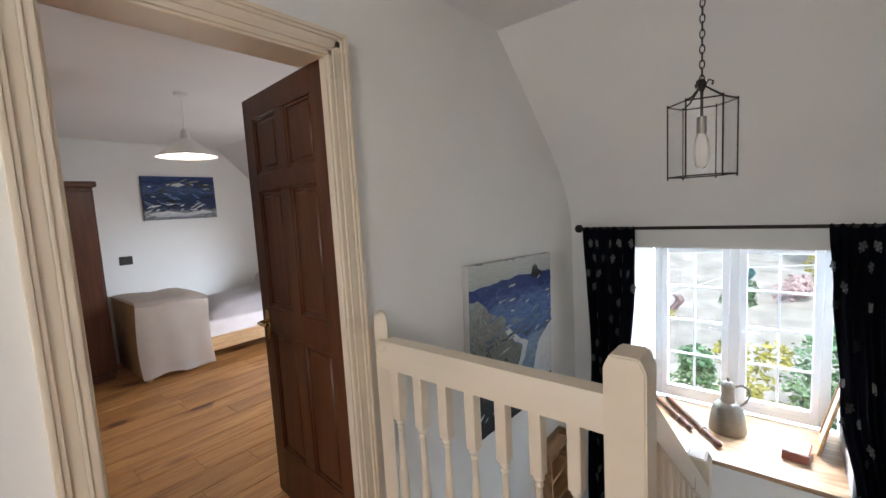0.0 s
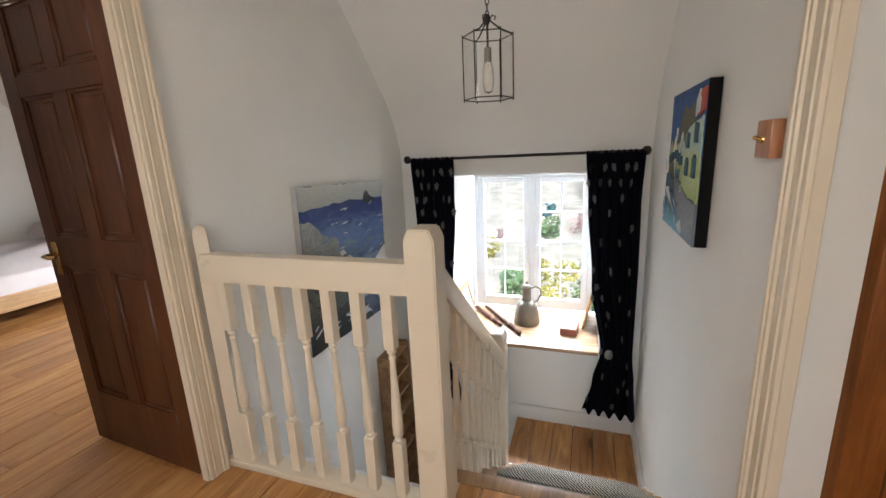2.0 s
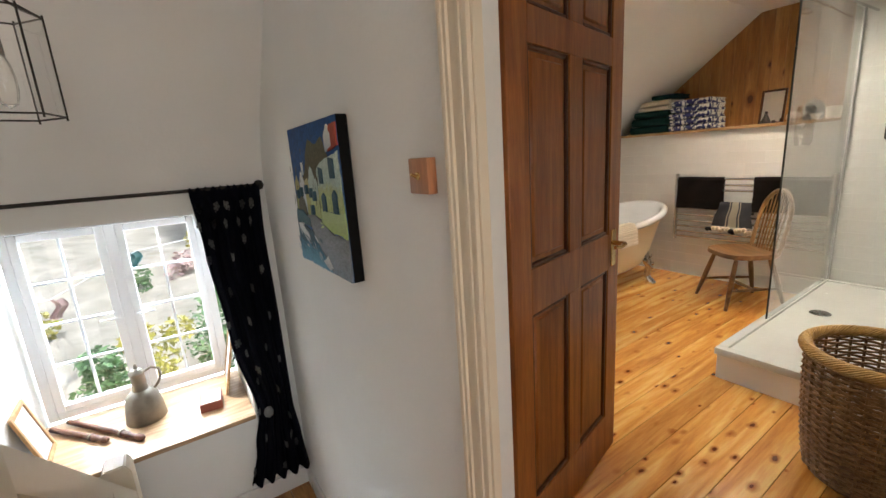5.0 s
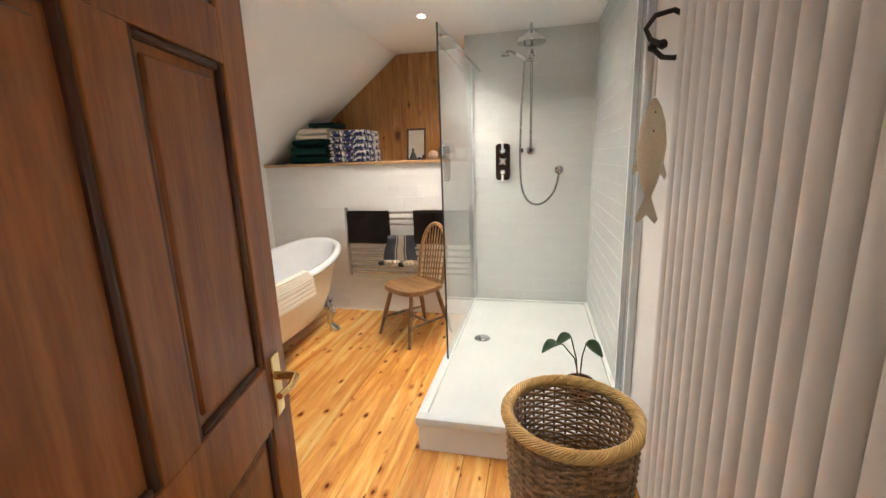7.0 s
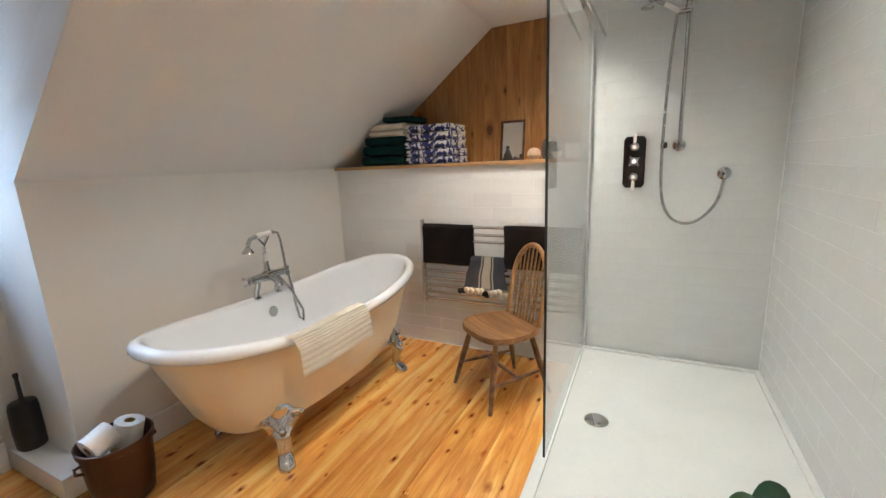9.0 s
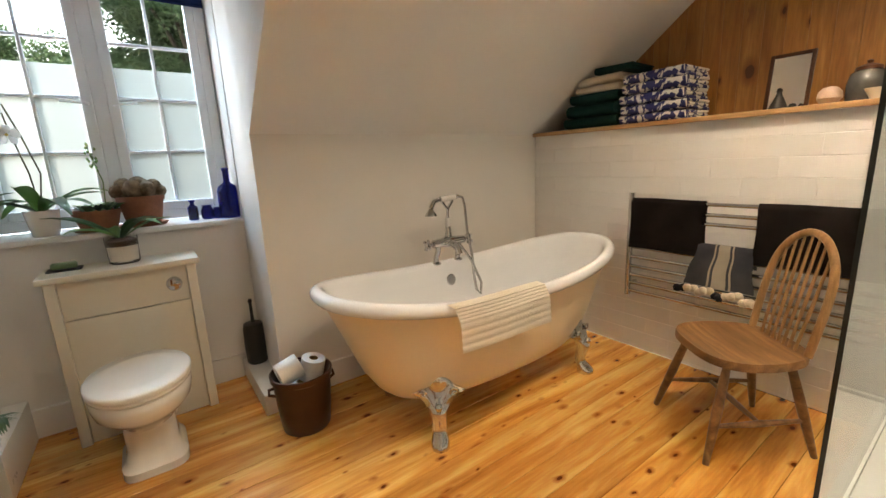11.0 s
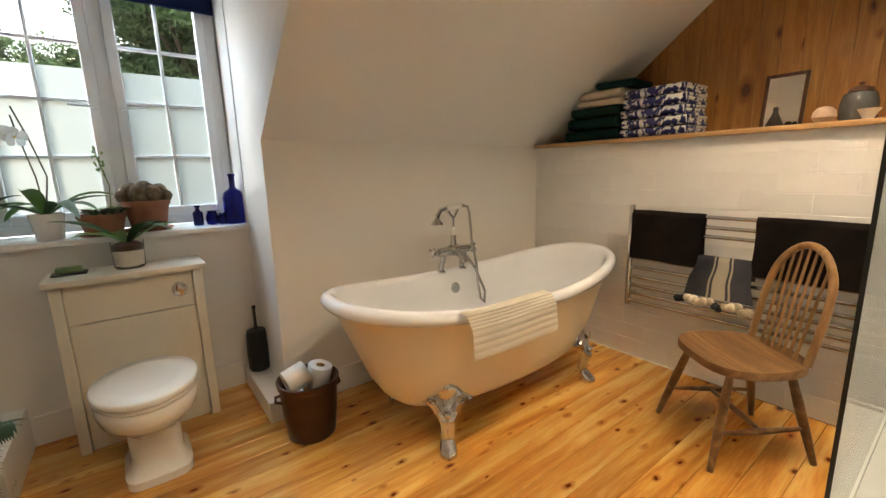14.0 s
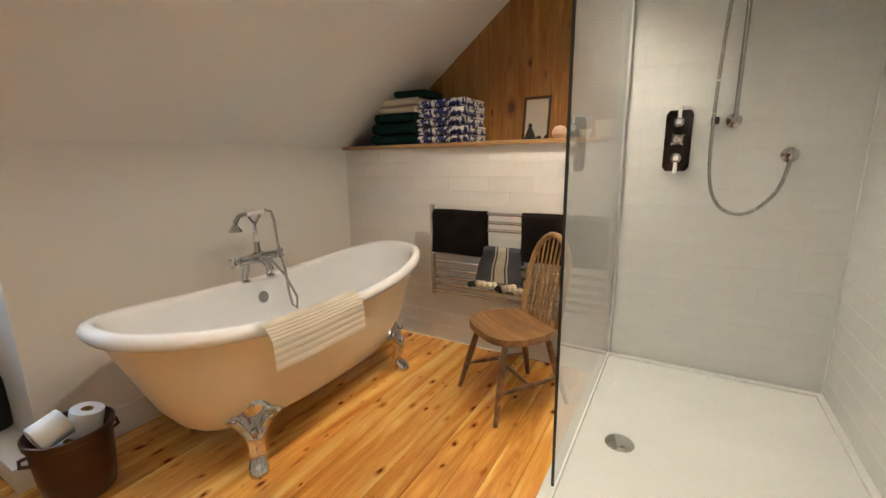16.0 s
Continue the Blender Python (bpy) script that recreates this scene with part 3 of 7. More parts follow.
def boards(name, material, x0, x1, y0, y1, z, along, width, lengths, label):
    """Floorboards, each a piece of its own, over a sub-floor."""
    floor = structure(name, box((x0, y0, z - 0.16), (x1, y1, z - 0.022)), SOIL, label)
    rng = random.Random(len(name) * 7 + int(width * 1000))
    u0, u1, v0, v1 = (x0, x1, y0, y1) if along == 0 else (y0, y1, x0, x1)
    n = max(1, round((v1 - v0) / width))
    w = (v1 - v0) / n
    meshes = {}
    for i in range(n):
        u = u0
        first = True
        while u < u1 - 1e-3:
            ln = rng.choice(lengths) * (rng.uniform(0.35, 1.0) if first else 1.0)
            first = False
            e = min(u + ln, u1)
            if u1 - e < 0.35:
                e = u1
            key = round(e - u, 2)
            if key not in meshes:
                h = (key / 2 - 0.0008, w / 2 - (0.0012 if material == PINE_FLOOR else 0.0026))
                d = h if along == 0 else (h[1], h[0])
                meshes[key] = finish("floorboard", box((-d[0], -d[1], -0.02), (d[0], d[1], 0.0), 0.0012), material, 0)
            ob = new("floorboard", meshes[key])
            ob.parent = floor
            cu, cv = (u + e) / 2, v0 + (i + 0.5) * w
            ob.location = (cu, cv, z + rng.uniform(-0.0008, 0)) if along == 0 else (cv, cu, z + rng.uniform(-0.0008, 0))
            u = e
    return floor


def door_leaf(name, m, w, h, rows, material, label, handle_z=0.95, back=None):
    """A six-panel door: x from the hinge to the latch, the face that shows at y = 0."""
    leaf = new(name, None)
    leaf.matrix_world = m
    tagged(leaf, label, "door", kind="structure")
    t = 0.040
    st = 0.105
    mid = w / 2
    bm = bmesh.new()
    bx(bm, (0, 0, 0.008), (st, t, h), 0.002)
    bx(bm, (w - st, 0, 0.008), (w, t, h), 0.002)
    zs = [0.008] + [z for r in rows for z in r] + [h]
    for a, b in zip(zs[0::2], zs[1::2]):
        bx(bm, (st, 0, a), (w - st, t, b), 0.0015)
    for a, b in rows:
        bx(bm, (mid - 0.045, 0.0005, a), (mid + 0.045, t - 0.0005, b), 0.0015)
    part("door_frame", bm, material, leaf)
    for a, b in rows:
        for u0, u1 in ((st, mid - 0.045), (mid + 0.045, w - st)):
            bm = bmesh.new()
            bx(bm, (u0, 0.014, a), (u1, t - 0.014, b))
            bx(bm, (u0 + 0.028, 0.008, a + 0.028), (u1 - 0.028, t - 0.008, b - 0.028), 0.006)
            pan = part("panel", bm, material, leaf)
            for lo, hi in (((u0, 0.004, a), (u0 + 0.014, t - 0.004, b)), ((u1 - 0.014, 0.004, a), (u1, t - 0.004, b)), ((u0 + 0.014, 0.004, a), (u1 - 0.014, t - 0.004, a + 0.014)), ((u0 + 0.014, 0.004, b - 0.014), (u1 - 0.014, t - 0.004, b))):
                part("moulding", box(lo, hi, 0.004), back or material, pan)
    for side, y0 in ((-1, 0.0), (1, t)):
        bm = bmesh.new()
        bx(bm, (w - 0.085, min(y0, y0 + side * 0.006), handle_z - 0.075), (w - 0.043, max(y0, y0 + side * 0.006), handle_z + 0.075), 0.003)
        hd = part("handle_plate", bm, BRASS, leaf, "polished brass lever plate")
        yy = y0 + side * 0.05
        bm = tube([(w - 0.064, y0 + side * 0.005, handle_z + 0.02), (w - 0.064, yy - side * 0.008, handle_z + 0.02), (w - 0.07, yy, handle_z + 0.02), (w - 0.11, yy, handle_z + 0.016), (w - 0.155, yy - side * 0.005, handle_z + 0.022)], [0.010, 0.009, 0.009, 0.008, 0.007], 10)
        part("lever", bm, BRASS, hd)
    for z in (0.25, 1.02, 1.78):
        part("hinge", lathe([(0.0, z), (0.007, z), (0.007, z + 0.09), (0.0, z + 0.09)], 10, (-0.006, 0.046, 0)), IRON, leaf, "dark iron butt hinge")
    return leaf


def door_frame(name, x0, x1, y0, y1, z, faces, material, label, stop):
    """Lining and moulded architraves of a doorway in a wall across x."""
    fr = new(name, None)
    tagged(fr, label, "door frame", kind="structure")
    part("lining", box((x0 - 0.002, y0, 0.0), (x1 + 0.002, y0 + 0.025, z), 0.002), material, fr)
    part("lining", box((stop[0], y1 - 0.025, 0.0), (stop[1], y1, z), 0.002), material, fr)
    part("lining", box((x0 - 0.002, y0 + 0.025, z - 0.025), (x1 + 0.002, y1 - 0.025, z), 0.002), material, fr)
    for face, sgn in faces:
        for ya, yb, za, zb, d in ((y0 - 0.068, y0 + 0.017, 0, z + 0.068, -1), (y1 - 0.017, y1 + 0.068, 0, z + 0.068, 1)):
            bm = bmesh.new()
            for k, (p, q, e) in enumerate(((0.0, 0.020, 0.013), (0.020, 0.030, 0.017), (0.030, 0.058, 0.015), (0.058, 0.070, 0.022), (0.070, 0.085, 0.026))):
                u0, u1 = (ya + p, ya + q) if d > 0 else (yb - q, yb - p)
                bx(bm, (min(face, face + sgn * e), u0, za), (max(face, face + sgn * e), u1, zb - (0.085 - q)), 0.003, 2)
            part("architrave", bm, material, fr)
        bm = bmesh.new()
        for p, q, e in ((0.0, 0.020, 0.013), (0.020, 0.030, 0.017), (0.030, 0.058, 0.015), (0.058, 0.070, 0.022), (0.070, 0.085, 0.026)):
            bx(bm, (min(face, face + sgn * e), y0 + 0.0175 - q, z - 0.017 + p), (max(face, face + sgn * e), y1 - 0.0175 + q, z - 0.017 + q), 0.003, 2)
        part("architrave", bm, material, fr)
    return fr


door_frame("door_frame_bedroom", -0.69, -0.54, 0.645, 1.44, 2.055, ((-0.54, 1),), GLOSS, "cream gloss moulded door frame of the bedroom", (-0.572, -0.538))
door_frame("door_frame_bathroom", 1.36, 1.51, 0.63, 1.40, 2.055, ((1.36, -1),), GLOSS, "cream gloss moulded door frame of the bathroom", (1.358, 1.385))
door_leaf("door_bedroom", pose(-0.575, 1.428, 0, 0, 0, 180 - 4.5) @ Matrix.Scale(-1, 4, (0, 1, 0)), 0.765, 2.045, ((0.28, 0.90), (1.03, 1.60), (1.68, 1.94)), MAHOG, "dark mahogany-stained six-panel door standing open into the bedroom", 0.93)
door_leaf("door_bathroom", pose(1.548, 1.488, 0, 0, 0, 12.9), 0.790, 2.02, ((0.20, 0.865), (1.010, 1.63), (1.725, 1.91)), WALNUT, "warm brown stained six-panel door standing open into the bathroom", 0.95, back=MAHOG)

# stairs: six risers down to the half landing, then a lower turn to the west
STEP, GO = 1.0 / 6, 0.21
EDGE = 1.76
structure("landing_edge", box((0.44, EDGE - 0.06, -0.03), (1.36, EDGE + 0.015, 0.001), 0.008, 2), OAK, "wooden nosing at the top of the stairs", 40)
stairs = thing("staircase", pose(0, 0, 0), "white painted staircase with sisal runner and brown timber nosings", "stairs")
tagged(stairs, kind="structure")
for k in range(6):
    y0 = EDGE + GO * k
    part("riser", box((0.505, y0 - 0.012, -STEP * (k + 1)), (1.358, y0 + 0.008, -STEP * k - 0.03), 0.001), WHITE, stairs)
    if k < 5:
        z = -STEP * (k + 1)
        part("tread", box((0.505, y0 + 0.008, z - 0.03), (1.358, y0 + GO + 0.022, z), 0.006, 2), OAK, stairs)
        part("runner", box((0.58, y0 + 0.010, z), (1.29, y0 + GO + 0.024, z + 0.009), 0.004), SISAL, stairs, "herringbone sisal stair runner")
        part("runner_edge", box((0.58, y0 + GO - 0.016, z + 0.001), (1.29, y0 + GO + 0.028, z + 0.0125), 0.004), SISAL_EDGE, stairs, "black and cream woven runner edge")
part("string", prism([(EDGE - 0.08, -0.02), (EDGE + 1.08, -0.98 + 0.13), (EDGE + 1.08, -1.30), (EDGE - 0.08, -0.36)], 0, 0.42, 0.505), WHITE, stairs)
part("lower_step", box((-0.54, 2.76, -1.68), (0.42, 3.6, -1.50), 0.006, 2), OAK, stairs)
for k in range(6):
    part("lower_step", box((-0.54, 2.56 - 0.21 * k, -1.86 - STEP * k - 0.1), (0.42, 2.79 - 0.21 * k, -1.68 - STEP * k), 0.006, 2), OAK, stairs)
part("apron", box((-0.54, 1.60, -0.30), (0.42, 1.655, -0.003), 0.003), WHITE, stairs)
structure("wall_stair", box((0.44, EDGE + 0.3, LOW), (0.50, 2.84, -1.02)), WALL, "white wall under the stairs")
boards("floor_half_landing", OLD_FLOOR, 0.42, 1.36, EDGE + GO * 5 - 0.02, 3.6, -1.0, 1, 0.155, [3.0], "brown timber half landing below the window")
structure("baseboard_half_landing", box((0.30, 3.578, -1.18), (1.36, 3.6, -0.87), 0.004), WHITE, "white skirting board", 30, "baseboard")
structure("baseboard_stairs", box((1.338, 2.80, -1.0), (1.36, 3.578, -0.87), 0.004), WHITE, "white skirting board", 30, "baseboard")


def newel(m, h, label, drop=0.0):
    post = thing("newel_post", m, label, "newel post", "stair balustrade")
    bm = prism([(-0.052, -drop), (0.052, -drop), (0.052, h - 0.035), (0.035, h), (-0.035, h), (-0.052, h - 0.035)], 1, -0.052, 0.052)
    bmesh.ops.bevel(bm, geom=bm.edges[:], offset=0.005, segments=2, affect="EDGES")
    part("post", bm, GLOSS, post)
    return post


newel(pose(0.445, 1.555, 0), 1.085, "square white painted newel post with a chamfered cap", 0.35)
newel(pose(0.440, 2.70, -0.96), 1.175, "square white painted newel post at the half landing", 0.2)
half = thing("half_newel", pose(-0.505, 1.56, 0), "half newel post fixed to the wall, painted white", "newel post", "stair balustrade")
part("post", lathe([(0.0, 0.0), (0.036, 0.0), (0.036, 1.03), (0.030, 1.06), (0.012, 1.075), (0.0, 1.077)], 4), GLOSS, half)
rail = thing("handrail", pose(0, 0, 0), "deep white painted landing handrail between the posts", "handrail", "stair balustrade")
bm = prism([(1.515, 0.862), (1.600, 0.862), (1.600, 0.945), (1.588, 0.966), (1.527, 0.966), (1.515, 0.945)], 0, -0.49, 0.392)
part("rail", bm, GLOSS, rail)
part("base_rail", box((-0.54, 1.515, 0.0), (0.392, 1.60, 0.035), 0.006, 2), GLOSS, rail)
rail2 = thing("stair_handrail", pose(0, 0, 0), "white painted sloping stair handrail between two posts", "handrail", "stair balustrade")
part("rail", prism([(1.605, 0.945), (1.605, 0.845), (2.655, -0.02), (2.655, 0.08)], 0, 0.420, 0.490), GLOSS, rail2)
part("base_rail", prism([(1.605, 0.075), (1.605, 0.03), (2.655, -0.80), (2.655, -0.755)], 0, 0.425, 0.485), GLOSS, rail2)

BAL = [(0.014, 0.235), (0.017, 0.243), (0.011, 0.252), (0.019, 0.262), (0.021, 0.30), (0.0185, 0.36), (0.0125, 0.50), (0.0105, 0.565), (0.015, 0.578), (0.010, 0.588), (0.018, 0.600), (0.014, 0.612)]


def baluster(m, hgt=0.83):
    b = thing("baluster", m, "turned white painted baluster with square ends", "baluster", "stair balusters")
    bm = bmesh.new()
    bx(bm, (-0.0205, -0.0205, 0), (0.0205, 0.0205, 0.235), 0.003)
    bx(bm, (-0.0205, -0.0205, hgt - 0.218), (0.0205, 0.0205, hgt), 0.003)
    lathe(BAL, 14, bm=bm)
    part("spindle", bm, GLOSS, b)
    return b


first = baluster(pose(-0.425, 1.5575, 0.033))
for k in range(1, 7):
    copy_thing(first, pose(-0.425 + 0.1205 * k, 1.5575, 0.033))
for k in range(9):
    y = 1.68 + 0.111 * k
    copy_thing(first, pose(0.455, y, 0.055 - (y - 1.605) * 0.824 - 0.012))
# landing floor
boards("floor_landing", OLD_FLOOR, -0.54, 0.42, -1.2, 1.60, 0.0, 1, 0.146, [2.0, 3.0], "old brown floorboards of the landing")
boards("floor_landing_head", OLD_FLOOR, 0.42, 1.36, -1.2, EDGE - 0.06, 0.0, 1, 0.146, [2.0, 3.0], "old brown floorboards at the head of the stairs")

# ---- windows ----


def window(name, m, w, h, sash_w, rows, label, frosted_to=0.0, glass_lo=0.09, pitch=0.29, handles=True):
    """Two casements of small panes in a white frame; x across, y outwards, from the lower left corner."""
    win = new(name, None)
    win.matrix_world = m
    tagged(win, label, "window", kind="structure")
    f = 0.055
    bm = bmesh.new()
    bx(bm, (0, 0, 0), (f, 0.075, h), 0.004)
    bx(bm, (w - f, 0, 0), (w, 0.075, h), 0.004)
    bx(bm, (f, 0, 0), (w - f, 0.075, f), 0.004)
    bx(bm, (f, 0, h - f), (w - f, 0.075, h), 0.004)
    bx(bm, (w / 2 - 0.032, 0.002, f), (w / 2 + 0.032, 0.073, h - f), 0.004)
    part("window_frame", bm, PVC, win)
    for s, (a, b) in enumerate(((f, w / 2 - 0.032), (w / 2 + 0.032, w - f))):
        g = 0.05
        bm = bmesh.new()
        bx(bm, (a, -0.012, f), (a + g, 0.045, h - f), 0.005)
        bx(bm, (b - g, -0.012, f), (b, 0.045, h - f), 0.005)
        bx(bm, (a + g, -0.012, f), (b - g, 0.045, f + g), 0.005)
        bx(bm, (a + g, -0.012, h - f - g), (b - g, 0.045, h - f), 0.005)
        sash = part("sash", bm, PVC, win)
        x0, x1, z0, z1 = a + g, b - g, f + g, h - f - g
        bm = bmesh.new()
        bx(bm, ((x0 + x1) / 2 - 0.008, 0.006, z0), ((x0 + x1) / 2 + 0.008, 0.034, z1), 0.003)
        for r in range(1, rows):
            z = z0 + (z1 - z0) * r / rows
            bx(bm, (x0, 0.007, z - 0.008), (x1, 0.033, z + 0.008), 0.003)
        part("glazing_bar", bm, PVC, sash)
        for c in range(2):
            for r in range(rows):
                za, zb = z0 + (z1 - z0) * r / rows, z0 + (z1 - z0) * (r + 1) / rows
                xa, xb = (x0, (x0 + x1) / 2) if c == 0 else ((x0 + x1) / 2, x1)
                for p, q, mt in ((za, min(zb, max(za, frosted_to)), FROST), (max(za, min(zb, frosted_to)), zb, CLEAR)):
                    if q - p > 0.004:
                        ob = part("pane", box((xa, 0.018, p), (xb, 0.022, q)), mt, sash, "frosted glass pane" if mt == FROST else "", 0)
                        ob.visible_shadow = False
        hx = b - 0.022 if s == 0 else a + 0.022
        d = -1 if s == 0 else 1
        hz = z0 + (z1 - z0) * 0.47
        part("handle", tube([(hx, -0.012, hz), (hx, -0.04, hz), (hx + d * 0.02, -0.045, hz + 0.003), (hx + d * 0.11, -0.045, hz + 0.008)], [0.009, 0.008, 0.007, 0.006], 8), PVC, sash)
    return win


window("window_stairs", pose(-0.13, 4.40, -0.285), 1.15, 1.38, 0.5, 4, "white casement window with small panes above the stairs")
window("window_bathroom", pose(1.965, 4.40, 1.0), 1.13, 1.36, 0.5, 4, "white casement window with frosted lower panes", frosted_to=0.843)
sill = structure("window_sill_stairs", box((-0.148, 3.575, -0.335), (1.068, 4.398, -0.300), 0.010, 2), wood("worn_pale_sill_board", ((0.34, 0.20, 0.10), (0.46, 0.30, 0.16), (0.56, 0.40, 0.25)), 0, 0.3, 0, vary=0), "worn varnished wooden window sill", 40, "window sill")

# ---- bathroom shell ----
NY, GX, PX, SY = 3.65, 5.14, 5.50, 0.62
SLY, FLAT = 2.37, 2.42
structure("wall_bath_south", box((1.51, SY - 0.15, 0), (5.6, SY, 2.6)), WALL_B, "pale painted bathroom wall")
structure("wall_bath_gable", box((GX, 1.66, 0), (GX + 0.12, NY, 1.42)), GROUT, "half-height gable wall clad in white tiles")
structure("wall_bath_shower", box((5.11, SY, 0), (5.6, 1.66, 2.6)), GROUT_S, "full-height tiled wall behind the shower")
structure("wall_gable_back", box((PX + 0.02, 1.66, 0), (PX + 0.15, NY + 0.2, 2.6)), SHELF_WOOD, "gable end behind the pine panelling")
structure("wall_bath_north", box((3.1015, NY, 0), (PX + 0.15, NY + 0.15, 1.55)), WALL_B, "low white wall under the roof slope")
structure("wall_bath_northwest", box((1.51, NY, 0), (1.88, NY + 0.15, 1.55)), WALL_B, "low white wall under the roof slope")
th = 0.15
for nm, xa, xb in (("ceiling_slope_east", 3.10, PX + 0.1), ("ceiling_slope_west", 1.51, 1.88)):
    structure(nm, prism([(NY + 0.02, 1.422), (SLY, FLAT), (SLY, FLAT + th), (NY + 0.16, 1.50)], 0, xa, xb), CEIL, "sloping white ceiling under the roof", 0)
structure("ceiling_bath", box((1.51, SY - 0.1, FLAT), (PX + 0.1, SLY, FLAT + 0.15)), CEIL, "flat white bathroom ceiling")
cheek = [(NY + 0.002, 0), (4.53, 0), (4.53, FLAT + 0.05), (SLY - 0.03, FLAT + 0.05), (NY + 0.002, 1.443)]
structure("wall_alcove_east", prism(cheek, 0, 3.103, 3.25), WALL_B, "white cheek wall of the dormer")
structure("wall_alcove_west", prism(cheek, 0, 1.75, 1.877), WALL_B, "white cheek wall of the dormer")
wall("wall_alcove_back", 1, 4.13, 4.53, 1.877, 3.103, 0, FLAT, [(1.8775, 3.098, 0.991, 2.362)], WALL_B, "white dormer wall below the bathroom window")
structure("ceiling_dormer", box((1.75, SLY, FLAT), (3.25, 4.53, FLAT + 0.15)), CEIL, "flat white dormer ceiling")
structure("window_sill_bathroom", box((1.880, 4.085, 0.965), (3.100, 4.40, 0.992), 0.006, 2), WHITE, "white painted window sill", 40, "window sill")
structure("trim_window_jamb", box((1.8785, 4.385, 0.993), (1.9645, 4.50, 2.361), 0.004, 2), PVC, "white painted window lining", 40, "window trim")
structure("baseboard_bath", box((3.25, NY - 0.022, 0), (GX, NY, 0.15), 0.006, 2), WHITE, "white skirting board", 40, "baseboard")
structure("baseboard_alcove", box((1.878, 4.108, 0), (2.984, 4.13, 0.15), 0.006, 2), WHITE, "white skirting board", 40, "baseboard")
structure("boxing_east", box((2.985, 3.56, 0), (3.24, 4.13, 0.115), 0.006, 2), WHITE, "low white boxed-in ledge beside the bath", 40)
structure("boxing_west", box((1.878, 3.605, 0), (2.03, 4.107, 0.215), 0.006, 2), WHITE, "low white boxed-in ledge in the dormer", 40)
boards("floor_bathroom", PINE_FLOOR, 1.395, GX, SY, 4.13, 0.0, 0, 0.128, [12.0], "varnished knotty pine floorboards")

# gable shelf
structure("shelf_gable", box((5.105, 1.66, 1.418), (PX, NY, 1.444), 0.005, 2), SHELF_WOOD, "long pine shelf board along the gable", 40, "shelf")
lining = structure("panelling", box((PX + 0.012, 1.66, 1.44), (PX + 0.02, NY, 2.44)), SHELF_WOOD, "upright knotty pine tongue-and-groove panelling")
for k in range(20):
    ya = 1.66 + 0.1 * k
    zt = FLAT if ya < SLY - 0.1 else min(FLAT, 1.422 + (NY + 0.02 - ya) * (FLAT - 1.422) / (NY + 0.02 - SLY) + 0.03)
    ob = new("panel_board", finish("panel_board", box((0, 0.0004, 1.444), (0.012, 0.0996, zt), 0.002), PINE_PANEL, 0))
    ob.location = (PX, ya, 0)
    ob.parent = lining

# downlights
for dx, dy in DOWNLIGHTS:
    dl = thing("downlight", pose(dx, dy, FLAT), "small round recessed ceiling spotlight, lit", "ceiling light", "bathroom spotlights")
    part("trim_ring", lathe([(0.030, 0.0), (0.030, -0.004), (0.042, -0.004), (0.045, 0.0)], 24), CHROME, dl)
    ob = part("lens", lathe([(0.0, -0.002), (0.030, -0.002), (0.030, 0.0)], 24), GLOW, dl, "glowing lens")

# ---- bath ----


